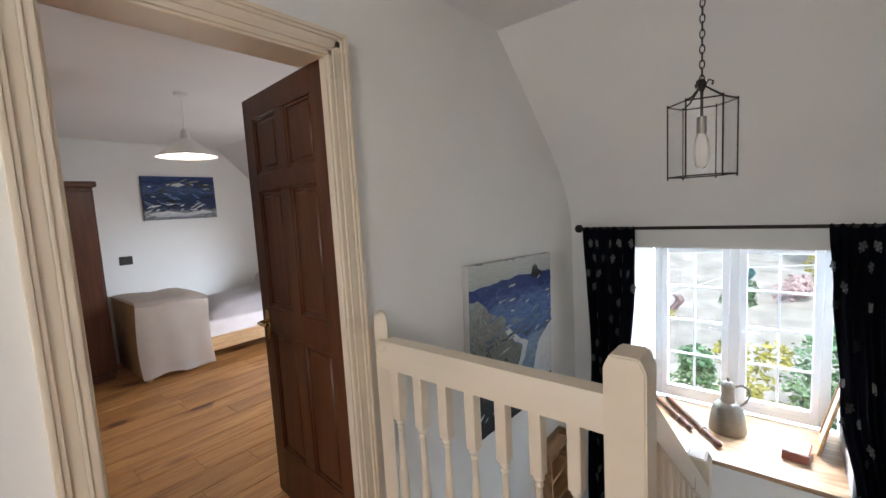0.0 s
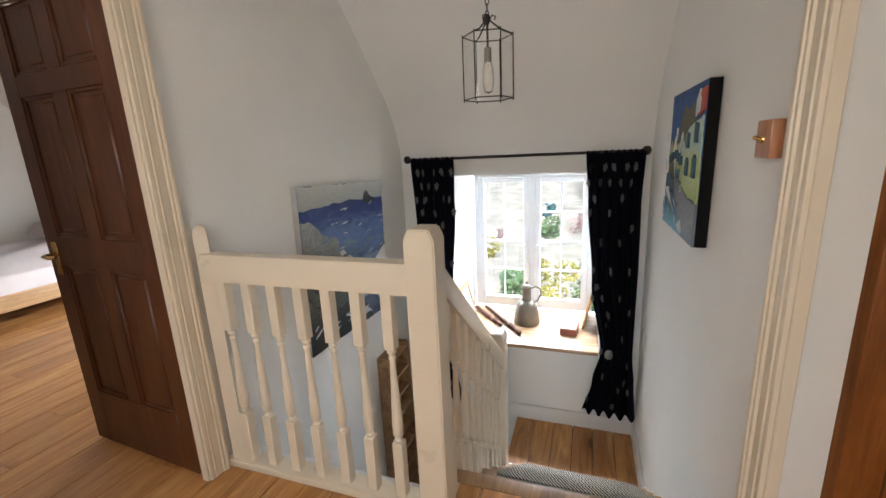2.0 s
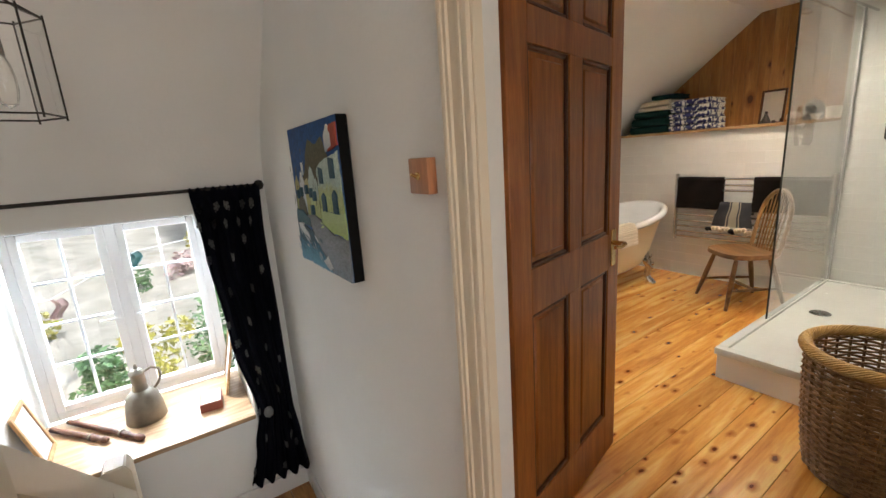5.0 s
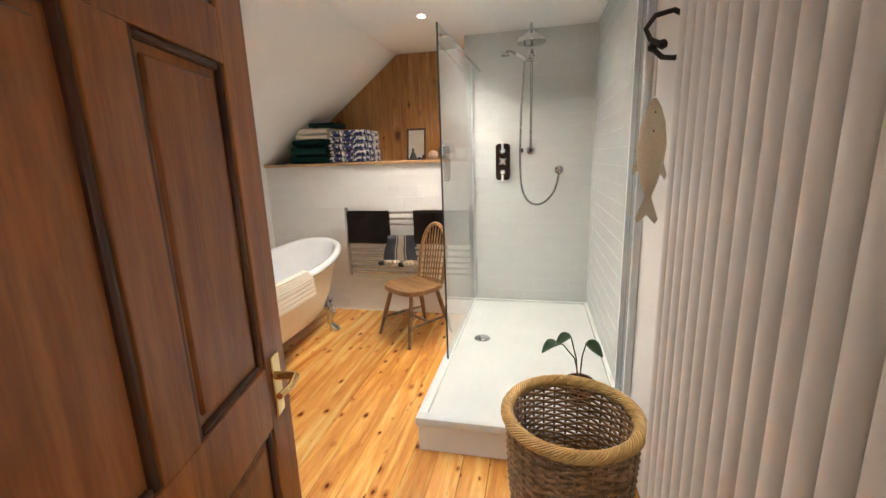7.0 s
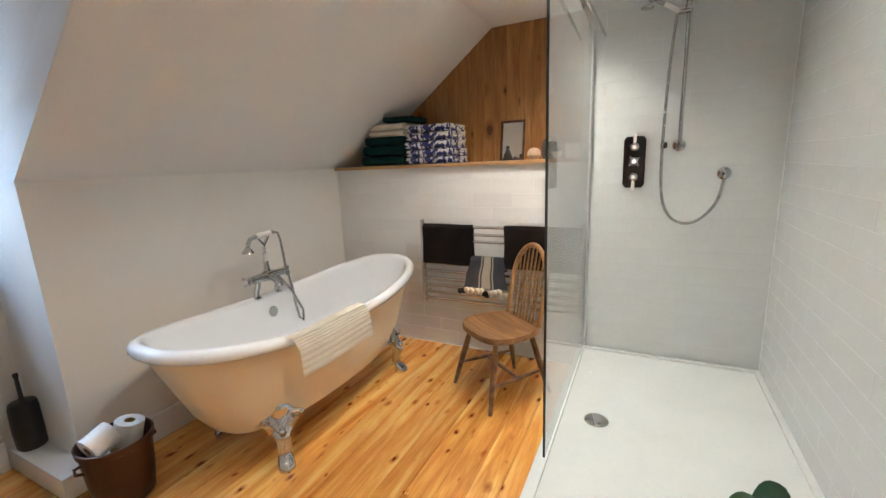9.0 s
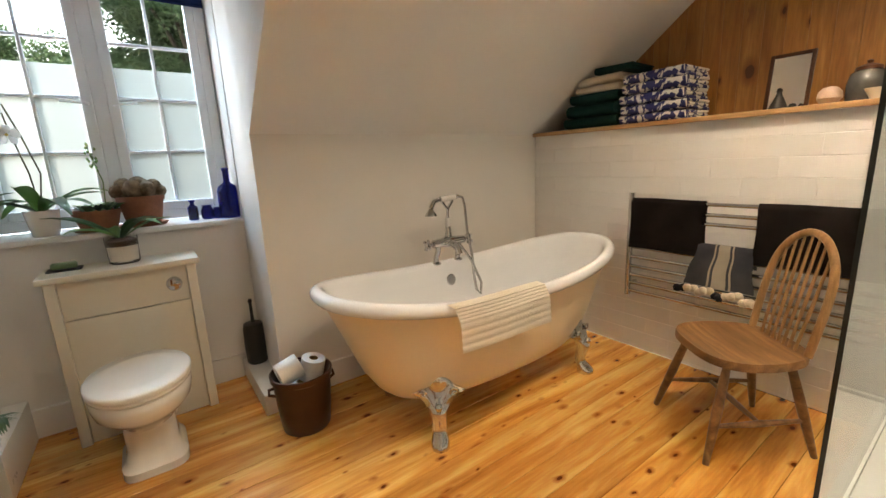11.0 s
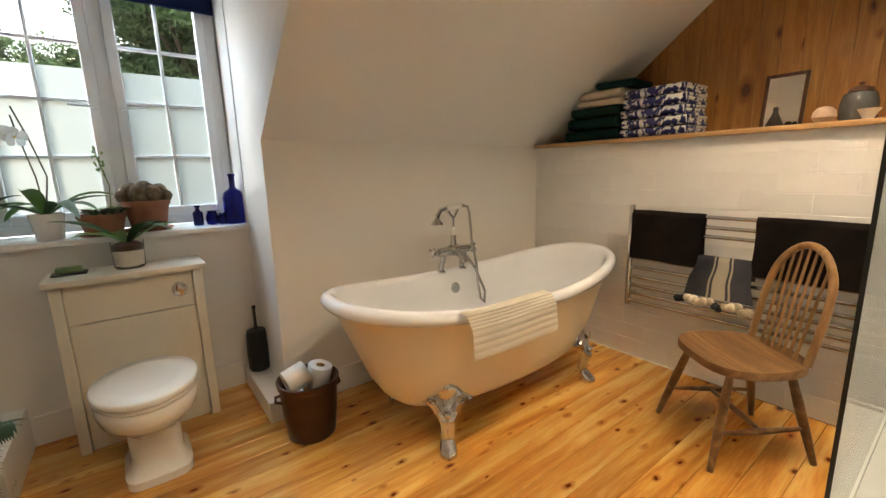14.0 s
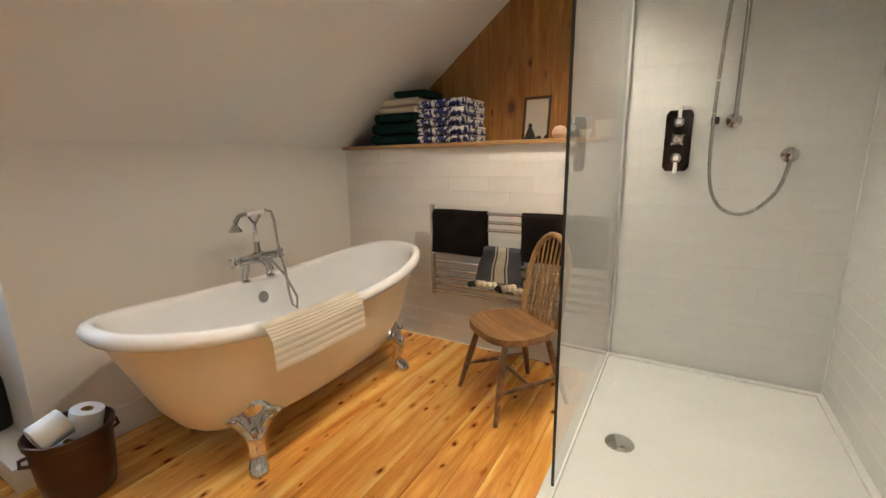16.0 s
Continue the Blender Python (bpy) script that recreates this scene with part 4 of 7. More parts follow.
def bath_tub():
    """A double-ended roll-top bath with raised ends on claw feet."""
    tub = thing("bath", pose(4.085, 3.058, 0), "cream painted roll-top bath with white enamel inside on chrome claw feet", "bathtub")
    L, W, NN, n = 1.885, 0.80, 2.5, 72

    def ring(f, z, end=0.0, drop=0.0):
        out = []
        for i in range(n):
            a = 2 * math.pi * i / n
            c, s = math.cos(a), math.sin(a)
            u = math.copysign(abs(c) ** (2 / NN), c)
            v = math.copysign(abs(s) ** (2 / NN), s)
            out.append((u * (L / 2 + f), v * (W / 2 + f), z + 0.085 * u * u * end))
        return out

    def shell(rings, cap):
        bm = bmesh.new()
        rs = [[bm.verts.new(p) for p in r] for r in rings]
        for a, b in zip(rs, rs[1:]):
            for i in range(n):
                j = (i + 1) % n
                bm.faces.new((a[i], a[j], b[j], b[i]))
        bm.faces.new(rs[-1] if cap else rs[0])
        return bm

    outer = []
    for f, z in ((-0.235, 0.186), (-0.195, 0.180), (-0.150, 0.194), (-0.122, 0.228), (-0.100, 0.30), (-0.080, 0.40), (-0.062, 0.50), (-0.048, 0.575), (-0.040, 0.615)):
        k = (z - 0.158) / 0.457
        outer.append(ring(f, z, max(0, k)))
    # sides lean in more at the two ends
    for r, k in zip(outer, (1, 1, 1, 0.85, 0.62, 0.42, 0.22, 0.08, 0)):
        for i, (x, y, z) in enumerate(r):
            r[i] = (x * (1 - 0.19 * k), y * (1 - 0.04 * k), z)
    part("tub", shell(outer, False), BATH_CREAM, tub, "cream painted outside", 60)
    inner = [ring(f, z, e) for f, z, e in ((-0.046, 0.614, 1), (-0.024, 0.612, 1), (-0.006, 0.622, 1), (0.002, 0.640, 1), (0.0, 0.658, 1), (-0.012, 0.672, 1), (-0.032, 0.677, 1), (-0.052, 0.668, 1), (-0.064, 0.645, 1), (-0.072, 0.55, 0.8), (-0.088, 0.42, 0.5), (-0.115, 0.31, 0.2), (-0.165, 0.235, 0), (-0.24, 0.215, 0))]
    for r, k in zip(inner[9:], (0.22, 0.48, 0.75, 0.98, 1.05)):
        for i, (x, y, z) in enumerate(r):
            r[i] = (x * (1 - 0.20 * k), y * (1 - 0.045 * k), z)
    part("rim_and_basin", shell(inner, True), ENAMEL, tub, "white enamel rolled rim and inside", 60)
    part("overflow", lathe([(0.0, 0.006), (0.030, 0.006), (0.034, 0.002), (0.034, 0.0)], 20), CHROME, tub, "chrome overflow rose").matrix_local = pose(-0.005, 0.318, 0.560, 80, 0, 0)
    part("waste", lathe([(0.0, 0.005), (0.03, 0.005), (0.035, 0.0)], 20), CHROME, tub).matrix_local = pose(0, 0, 0.214)

    def claw(sx, sy):
        """A cast foot: a spread acanthus plate on the tub, a curved leg and a ball toe."""
        bm = bmesh.new()
        # rings from the sole up: height, half-width, half-depth, set-back
        prof = [(0.0, 0.030, 0.034, -0.034), (0.006, 0.037, 0.043, -0.036), (0.026, 0.038, 0.043, -0.036), (0.046, 0.034, 0.036, -0.026), (0.064, 0.030, 0.028, -0.010), (0.090, 0.030, 0.027, -0.006), (0.125, 0.031, 0.029, -0.012), (0.160, 0.034, 0.034, -0.020), (0.182, 0.040, 0.036, -0.018), (0.200, 0.050, 0.036, -0.010), (0.218, 0.062, 0.034, -0.004), (0.235, 0.080, 0.032, 0.002), (0.248, 0.102, 0.029, 0.006), (0.258, 0.112, 0.025, 0.010), (0.266, 0.096, 0.026, 0.012), (0.276, 0.072, 0.027, 0.014), (0.290, 0.060, 0.027, 0.014), (0.304, 0.050, 0.024, 0.012), (0.320, 0.034, 0.019, 0.010), (0.334, 0.016, 0.012, 0.008), (0.342, 0.003, 0.004, 0.006)]
        nn = 40
        rows = []
        for z, hw, hd, yc in prof:
            row = []
            for i in range(nn):
                a = 2 * math.pi * i / nn
                x, y = hw * math.cos(a), hd * math.sin(a)
                if z > 0.195 and y < 0:
                    # fanned leaf ridges over the shield
                    fan = math.atan2(x, max(0.012, z - 0.185))
                    y *= 0.62 + 0.38 * abs(math.cos(fan * 5.0))
                elif z < 0.05 and y < 0:
                    y *= 0.90 + 0.10 * abs(math.cos(x * 95))
                row.append(bm.verts.new((x, yc + y, z)))
            rows.append(row)
        for r0, r1 in zip(rows, rows[1:]):
            for i in range(nn):
                bm.faces.new((r0[i], r0[(i + 1) % nn], r1[(i + 1) % nn], r1[i]))
        bm.faces.new(rows[0][::-1])
        bm.faces.new(rows[-1])
        # scrolls at the shoulders and a boss at the knee
        for t in (-1, 1):
            spiral = [(t * (0.062 + 0.020 * (1 - k / 14) * math.cos(k * 0.75)), -0.018 - 0.0004 * k, 0.262 + 0.020 * (1 - k / 14) * math.sin(k * 0.75)) for k in range(13)]
            tube(spiral, [0.0065 - 0.0002 * k for k in range(13)], 6, bm)
        lathe([(0, 0.020), (0.012, 0.014), (0.016, 0.0), (0.010, -0.016), (0, -0.022)], 12, (0, -0.045, 0.205), bm)
        ob = part("claw_foot", bm, CAST_CHROME, tub, "chrome cast claw foot", 50)
        ob.matrix_local = pose(sx * (0.512 if sy < 0 else 0.46), sy * 0.236, 0, 0, 0, (18 if sx > 0 else -35) if sy < 0 else 180 - 35 * sx) @ Matrix.Diagonal((1.12, 1.1, 1.0, 1))
        return ob
    for sx in (-1, 1):
        for sy in (-1, 1):
            claw(sx, sy)
    return tub


bath_tub()


def bath_mixer():
    """A standing bath tap with crosshead valves, cradle, spray and hose."""
    def pipe(pts, r, n=10, bm=None):
        return tube(pts, [q * 1.3 for q in r] if isinstance(r, list) else r * 1.3, n, bm)
    tap = thing("bath_mixer_tap", pose(4.085, 3.405, 0.664), "chrome bath mixer tap with white-handled shower spray in its cradle", "tap")
    tap.scale = (1.08, 1.08, 1.12)
    bm = bmesh.new()
    for s in (-1, 1):
        pipe([(s * 0.075, 0.01, 0.0), (s * 0.075, 0.01, 0.03), (s * 0.07, -0.005, 0.075), (s * 0.075, -0.012, 0.115)], [0.013, 0.012, 0.012, 0.014], 12, bm)
        lathe([(0, 0.0), (0.027, 0.0), (0.027, 0.006), (0.014, 0.016)], 18, (s * 0.075, 0.01, 0.0), bm)
    pipe([(-0.105, -0.012, 0.115), (-0.05, -0.012, 0.115), (0, -0.012, 0.118), (0.05, -0.012, 0.115), (0.105, -0.012, 0.115)], [0.017, 0.019, 0.026, 0.019, 0.017], 14, bm)
    pipe([(0, -0.02, 0.11), (0, -0.06, 0.105), (0, -0.095, 0.085), (0, -0.105, 0.060)], [0.017, 0.015, 0.014, 0.016], 12, bm)
    pipe([(0, -0.012, 0.13), (0, -0.012, 0.175), (0, -0.012, 0.20)], [0.017, 0.012, 0.012], 12, bm)
    part("body", bm, CHROME, tap)
    for s in (-1, 1):
        bm = bmesh.new()
        pipe([(s * 0.105, -0.012, 0.115), (s * 0.145, -0.012, 0.115)], 0.009, 10, bm)
        for a in range(4):
            y, z = math.cos(a * math.pi / 2 + 0.5), math.sin(a * math.pi / 2 + 0.5)
            pipe([(s * 0.145, -0.012, 0.115), (s * 0.145, -0.012 + 0.030 * y, 0.115 + 0.030 * z)], [0.006, 0.007], 8, bm)
        v = part("crosshead", bm, CHROME, tap)
        part("button", lathe([(0, 0.004), (0.012, 0.003), (0.013, -0.004)], 12), CERAMIC, v, "white ceramic button").matrix_local = pose(s * 0.153, -0.012, 0.115, 0, 90 * s, 0)
    bm = pipe([(0, -0.012, 0.20), (0, -0.012, 0.245)], 0.011, 12)
    part("diverter", bm, CERAMIC, tap, "white ceramic diverter handle")
    bm = bmesh.new()
    pipe([(0, -0.012, 0.235), (0, -0.012, 0.29), (-0.03, -0.012, 0.325), (-0.035, -0.012, 0.335)], [0.006, 0.006, 0.006, 0.006], 8, bm)
    pipe([(0, -0.012, 0.29), (0.03, -0.012, 0.325), (0.035, -0.012, 0.335)], 0.006, 8, bm)
    part("cradle", bm, CHROME, tap)
    bm = pipe([(-0.045, -0.012, 0.345), (0.055, -0.012, 0.352)], [0.012, 0.011], 12)
    hs = part("spray_grip", bm, CERAMIC, tap, "white ceramic spray grip")
    bm = bmesh.new()
    pipe([(-0.045, -0.012, 0.345), (-0.085, -0.012, 0.338), (-0.108, -0.012, 0.305)], [0.009, 0.009, 0.010], 10, bm)
    lathe([(0.010, 0.008), (0.030, -0.018), (0.034, -0.026), (0.0, -0.028)], 18, (-0.110, -0.012, 0.292), bm)
    part("rose", bm, CHROME, hs)
    part("ferrule", pipe([(0.055, -0.012, 0.352), (0.075, -0.012, 0.353)], 0.009, 10), CHROME, hs)
    pts = [(0.075, -0.012, 0.353), (0.105, -0.014, 0.345), (0.118, -0.016, 0.30), (0.120, -0.030, 0.16), (0.118, -0.07, 0.03), (0.108, -0.095, -0.08), (0.12, -0.10, -0.16), (0.15, -0.10, -0.19), (0.165, -0.09, -0.13), (0.12, -0.06, 0.0), (0.06, -0.03, 0.10), (0.03, -0.02, 0.12)]
    part("hose", tube(pts, 0.0075, 8), RUBBER, tap, "flexible chrome hose")
    return tap


bath_mixer()


def bath_mat():
    """A ribbed cotton mat hung over the front rim."""
    prof = [(0.078, 0.52), (0.062, 0.62), (0.042, 0.680), (0.0, 0.700), (-0.040, 0.694), (-0.066, 0.64), (-0.078, 0.515)]
    prof = [(y, z) for y, z in prof]

    def at(u, v):
        s = v * (len(prof) - 1)
        i = min(int(s), len(prof) - 2)
        f = s - i
        y = prof[i][0] * (1 - f) + prof[i + 1][0] * f
        z = prof[i][1] * (1 - f) + prof[i + 1][1] * f
        rib = 0.0024 * abs(math.sin(v * math.pi * 25))
        return (-0.27 + 0.54 * u + 0.006 * math.sin(v * 9), y - rib * (1 if v > 0.4 else -1) * (1 if abs(v - 0.5) > 0.1 else 0) - (0.006 * math.sin(u * 5)), z + (rib if abs(v - 0.5) < 0.17 else 0) - 0.012 * u)
    bm = sheet(at, 14, 240, thick=0.010)
    return whole("bath_mat", bm, MAT, pose(3.835, 2.702, 0.0), "cream ribbed cotton bath mat hung over the bath rim", "bath mat")


bath_mat()

# ---- toilet ----
unit = thing("cistern_unit", pose(2.215, 3.865, 0), "cream painted boarded cistern unit behind the toilet", "cabinet")
unit.scale = (0.945, 1.0, 1.0)
part("side_panel", box((0, 0, 0), (0.045, 0.25, 0.812), 0.003), CREAM_UNIT, unit)
part("side_panel", box((0.575, 0, 0), (0.62, 0.25, 0.812), 0.003), CREAM_UNIT, unit)
part("front_panel", box((0.0455, 0.022, 0), (0.5745, 0.04, 0.62), 0.003), CREAM_UNIT, unit)
part("front_panel", box((0.0455, 0.022, 0.624), (0.5745, 0.04, 0.812), 0.003), CREAM_UNIT, unit)
part("top", box((-0.02, -0.02, 0.812), (0.64, 0.252, 0.84), 0.004, 2), CREAM_UNIT, unit)
fb = part("flush_button", lathe([(0, 0.012), (0.028, 0.011), (0.036, 0.006), (0.038, 0.0)], 24), CHROME, unit, "round chrome flush button")
fb.matrix_local = pose(0.51, 0.022, 0.715, 90, 0, 0)


def toilet():
    wc = thing("toilet", pose(2.505, 3.60, 0), "white ceramic toilet with its seat and lid down", "toilet")
    n = 48

    def oval(a, b, cy, z):
        out = []
        e = 0.42 if z < 0.2 else 1.0
        for i in range(n):
            t = 2 * math.pi * i / n
            c, s = math.cos(t), math.sin(t)
            x, y = a * math.copysign(abs(c) ** e, c), b * math.copysign(abs(s) ** e, s)
            if y > 0:
                y *= 0.86
            out.append((x, cy + y, z))
        return out

    def loft(rings, close=True):
        bm = bmesh.new()
        rs = [[bm.verts.new(p) for p in r] for r in rings]
        for a, b in zip(rs, rs[1:]):
            for i in range(n):
                bm.faces.new((a[i], a[(i + 1) % n], b[(i + 1) % n], b[i]))
        bm.faces.new(rs[0])
        bm.faces.new(rs[-1])
        return bm
    rings = [oval(0.125, 0.175, -0.005, 0.0), oval(0.125, 0.175, -0.005, 0.035), oval(0.108, 0.155, 0.01, 0.05), oval(0.098, 0.140, 0.015, 0.10), oval(0.098, 0.140, 0.005, 0.19), oval(0.104, 0.150, -0.005, 0.205), oval(0.115, 0.165, -0.02, 0.235), oval(0.155, 0.215, -0.05, 0.285), oval(0.178, 0.245, -0.065, 0.32), oval(0.185, 0.252, -0.07, 0.36), oval(0.185, 0.252, -0.07, 0.385), oval(0.178, 0.245, -0.07, 0.395)]
    part("bowl", loft(rings), CERAMIC, wc, "white ceramic bowl on a stepped plinth", 50)
    part("seat", loft([oval(0.178, 0.240, -0.07, 0.396), oval(0.188, 0.252, -0.07, 0.401), oval(0.190, 0.255, -0.07, 0.411), oval(0.184, 0.249, -0.07, 0.417)]), SEAT, wc, smooth=50)
    part("lid", loft([oval(0.183, 0.246, -0.07, 0.421), oval(0.192, 0.258, -0.07, 0.425), oval(0.193, 0.259, -0.07, 0.436), oval(0.185, 0.250, -0.07, 0.446), oval(0.12, 0.17, -0.07, 0.450)]), SEAT, wc, smooth=50)
    part("rear_shelf", box((-0.11, 0.10, 0.10), (0.11, 0.283, 0.385), 0.02, 3), CERAMIC, wc)
    for s in (-1, 1):
        part("lid_hinge", tube([(s * 0.07 - 0.02, 0.145, 0.425), (s * 0.07 + 0.02, 0.145, 0.425)], 0.011, 10), CHROME, wc)
    return wc


toilet()

# ---- toilet brush, bin, rolls ----
br = thing("toilet_brush", pose(3.055, 4.02, 0.115), "black toilet brush standing in a black holder", "toilet brush")
br.scale = (1.15, 1.15, 1.1)
part("holder", lathe([(0, 0), (0.046, 0.0), (0.052, 0.01), (0.055, 0.10), (0.052, 0.20), (0.046, 0.225), (0.030, 0.232), (0, 0.232)], 22), BLACK, br)
part("handle", lathe([(0.010, 0.23), (0.008, 0.26), (0.0075, 0.34), (0.011, 0.352), (0.008, 0.362), (0, 0.364)], 12), BLACK, br)
bn = thing("waste_bin", pose(3.132, 3.365, 0), "dark brown enamelled bin with side handles beside the bath", "bin")
bn.scale = (1.1, 1.1, 1.06)
part("bucket", lathe([(0, 0.0), (0.097, 0.0), (0.103, 0.006), (0.115, 0.11), (0.124, 0.250), (0.132, 0.255), (0.134, 0.280), (0.128, 0.283), (0.122, 0.275), (0.117, 0.250), (0.090, 0.02), (0, 0.02)], 32), BROWN_BIN, bn)
for s in (-1, 1):
    part("lug", tube([(s * 0.118, 0.0, 0.23), (s * 0.142, 0.008, 0.225), (s * 0.145, 0.0, 0.205), (s * 0.116, 0, 0.19)], 0.007, 8), BROWN_BIN, bn)


def loo_roll(m):
    r = thing("toilet_roll", m, "roll of white toilet paper in the brown bin", "toilet roll", "toilet rolls in the bin")
    part("paper", lathe([(0.021, -0.05), (0.053, -0.05), (0.055, -0.046), (0.055, 0.046), (0.053, 0.05), (0.021, 0.05), (0.021, -0.05)], 28), PAPER, r)
    part("core", lathe([(0.0195, -0.049), (0.0207, -0.049), (0.0207, 0.049), (0.0195, 0.049), (0.0195, -0.049)], 20), CANE, r, "grey cardboard core")
    r.scale = (1.06, 1.06, 1.06)
    return r


loo_roll(pose(3.072, 3.350, 0.318, 8, 74, 12))
loo_roll(pose(3.186, 3.362, 0.292, 8, 12, 0))
loo_roll(pose(3.125, 3.365, 0.185, 0, 0, 0))

# ---- chair ----


def windsor_chair():
    """A hoop-back chair: shaped seat, turned splayed legs with stretchers, bent hoop and spindles."""
    ch = thing("chair", pose(4.652, 2.046, 0, 0, 0, 232), "worn hoop-back wooden chair with a solid seat beside the towel rail", "chair")
    # local: front of the seat at -y
    n = 40
    bm = bmesh.new()
    rings = []
    for f, z in ((0.95, 0.407), (1.0, 0.412), (1.0, 0.438), (0.985, 0.446), (0.80, 0.440), (0.45, 0.434)):
        ring = []
        for i in range(n):
            a = 2 * math.pi * i / n
            c, s = math.cos(a), math.sin(a)
            x = 0.228 * math.copysign(abs(c) ** 0.66, c)
            y = 0.220 * math.copysign(abs(s) ** 0.72, s)
            x *= 1.0 - 0.12 * (y / 0.2) if y > 0 else 1.0 - 0.02 * (y / 0.2)
            ring.append(bm.verts.new((x * f, y * f, z)))
        rings.append(ring)
    for a, b in zip(rings, rings[1:]):
        for i in range(n):
            bm.faces.new((a[i], a[(i + 1) % n], b[(i + 1) % n], b[i]))
    bm.faces.new(rings[0])
    bm.faces.new(rings[-1])
    part("seat", bm, ELM, ch, "worn saddle-shaped elm seat", 50)
    tops = [(-0.14, -0.13), (0.14, -0.13), (-0.115, 0.13), (0.115, 0.13)]
    feet = [(-0.217, -0.228), (0.217, -0.228), (-0.185, 0.230), (0.185, 0.230)]

    def on_leg(i, z):
        f = 1 - z / 0.42
        return tuple(tops[i][k] * (1 - f) + feet[i][k] * f for k in (0, 1)) + (z,)
    for i in range(4):
        part("leg", tube([on_leg(i, z) for z in (0.42, 0.36, 0.30, 0.22, 0.12, 0.0)], [0.013, 0.017, 0.0185, 0.020, 0.0175, 0.0125], 12), ELM, ch)
    for a, b in ((0, 2), (1, 3)):
        p, q = Vector(on_leg(a, 0.155)), Vector(on_leg(b, 0.155))
        part("stretcher", tube([p, p.lerp(q, 0.25), p.lerp(q, 0.5), p.lerp(q, 0.75), q], [0.008, 0.011, 0.014, 0.011, 0.008], 10), ELM, ch)
    p = Vector(on_leg(0, 0.155)).lerp(Vector(on_leg(2, 0.155)), 0.5)
    q = Vector(on_leg(1, 0.155)).lerp(Vector(on_leg(3, 0.155)), 0.5)
    part("stretcher", tube([p, p.lerp(q, 0.25), p.lerp(q, 0.5), p.lerp(q, 0.75), q], [0.008, 0.011, 0.014, 0.011, 0.008], 10), ELM, ch)

    def lean(x, h):
        return (x, 0.165 + 0.19 * h, 0.44 + h)

    def hoop_half(h):
        return 0.165 if h < 0.27 else 0.165 * math.sqrt(max(0.0, 1 - ((h - 0.27) / 0.185) ** 2))
    pts = []
    for k in range(41):
        a = math.pi * k / 40
        c, s = math.cos(a), math.sin(a)
        x, h = (0.160 + 0.024 * min(1, s * 1.6)) * c, 0.475 * s ** 0.62 if s > 0 else 0
        pts.append(lean(x, h))
    part("hoop", tube(pts, 0.016, 10), BEECH, ch, "golden bent hoop")
    for k in range(7):
        x = -0.111 + 0.037 * k
        h = 0.475 * (1 - (abs(x) / 0.184) ** 2.2) ** 0.42 - 0.004
        part("spindle", tube([lean(x * 0.85, -0.01), lean(x * 0.94, h * 0.5), lean(x, h)], [0.0065, 0.0075, 0.005], 8), BEECH, ch)
    return ch


windsor_chair()

# ---- towel rail and towels ----
tr = thing("towel_rail", pose(5.045, 1.93, 0), "wide chrome ladder towel rail on the tiled wall", "towel rail")
for y in (-0.30, 0.865):
    part("upright", tube([(0, y, 0.39), (0, y, 1.033)], 0.017, 14), CHROME, tr)
    for z in (0.46, 0.97):
        part("bracket", tube([(0, y, z), (0.095, y, z)], 0.009, 8), CHROME, tr)
for z in (0.420, 0.472, 0.524, 0.580, 0.640, 0.700, 0.765, 0.880, 0.930, 0.985):
    part("bar", tube([(0.0, -0.30, z), (0.0, 0.865, z)], 0.0105, 12), CHROME, tr)


def hung(name, m, w, prof, material, label, category, wob=0.002, thick=0.022, rows=36):
    """Cloth folded over a bar: prof gives (out, up) from the back hem over the bar to the front hem."""
    def at(u, v):
        s = v * (len(prof) - 1)
        i = min(int(s), len(prof) - 2)
        f = s - i
        o = prof[i][0] * (1 - f) + prof[i + 1][0] * f
        z = prof[i][1] * (1 - f) + prof[i + 1][1] * f
        return (-o - wob * math.sin(u * 11 + z * 9) * abs(z) * 1.5, w * (u - 0.5) * (1 + 0.02 * math.sin(z * 14)), z - 0.0015 * math.sin(u * 7))
    return whole(name, sheet(at, 20, rows, thick=thick), material, m, label, category)


FOLD = [(-0.022, -0.25), (-0.022, -0.06), (-0.020, -0.01), (0.0, 0.014), (0.020, -0.01), (0.024, -0.06), (0.022, -0.288)]
FOLD_S = [(-0.020, -0.10), (-0.018, -0.01), (0.0, 0.014), (0.020, -0.01), (0.034, -0.08), (0.070, -0.205)]
t1 = hung("towel", pose(5.045, 2.583, 0.990), 0.408, FOLD, CHARCOAL, "thick charcoal bath towel folded over the towel rail", "towel")
tagged(t1, group="towels on the rail")
t2 = hung("towel", pose(5.045, 1.895, 0.990), 0.50, FOLD, CHARCOAL, "thick charcoal bath towel folded over the towel rail", "towel")
tagged(t2, group="towels on the rail")
ht = thing("hammam_towel", pose(5.030, 2.267, 0.768), "slate hand towel with cream stripes and pompom fringe", "towel", "towels on the rail")


def strip(w0, w1, out, mtl, nm, lab=""):
    prof = FOLD_S

    def at(u, v):
        s = v * (len(prof) - 1)
        i = min(int(s), len(prof) - 2)
        f = s - i
        o = prof[i][0] * (1 - f) + prof[i + 1][0] * f
        z = prof[i][1] * (1 - f) + prof[i + 1][1] * f
        y = w0 + (w1 - w0) * u
        return (-o - out, y * (1 + 1.6 * max(0, -z - 0.01)) + 0.004 * math.sin(z * 40), z)
    part(nm, sheet(at, 6, 24, thick=0.006), mtl, ht, lab)


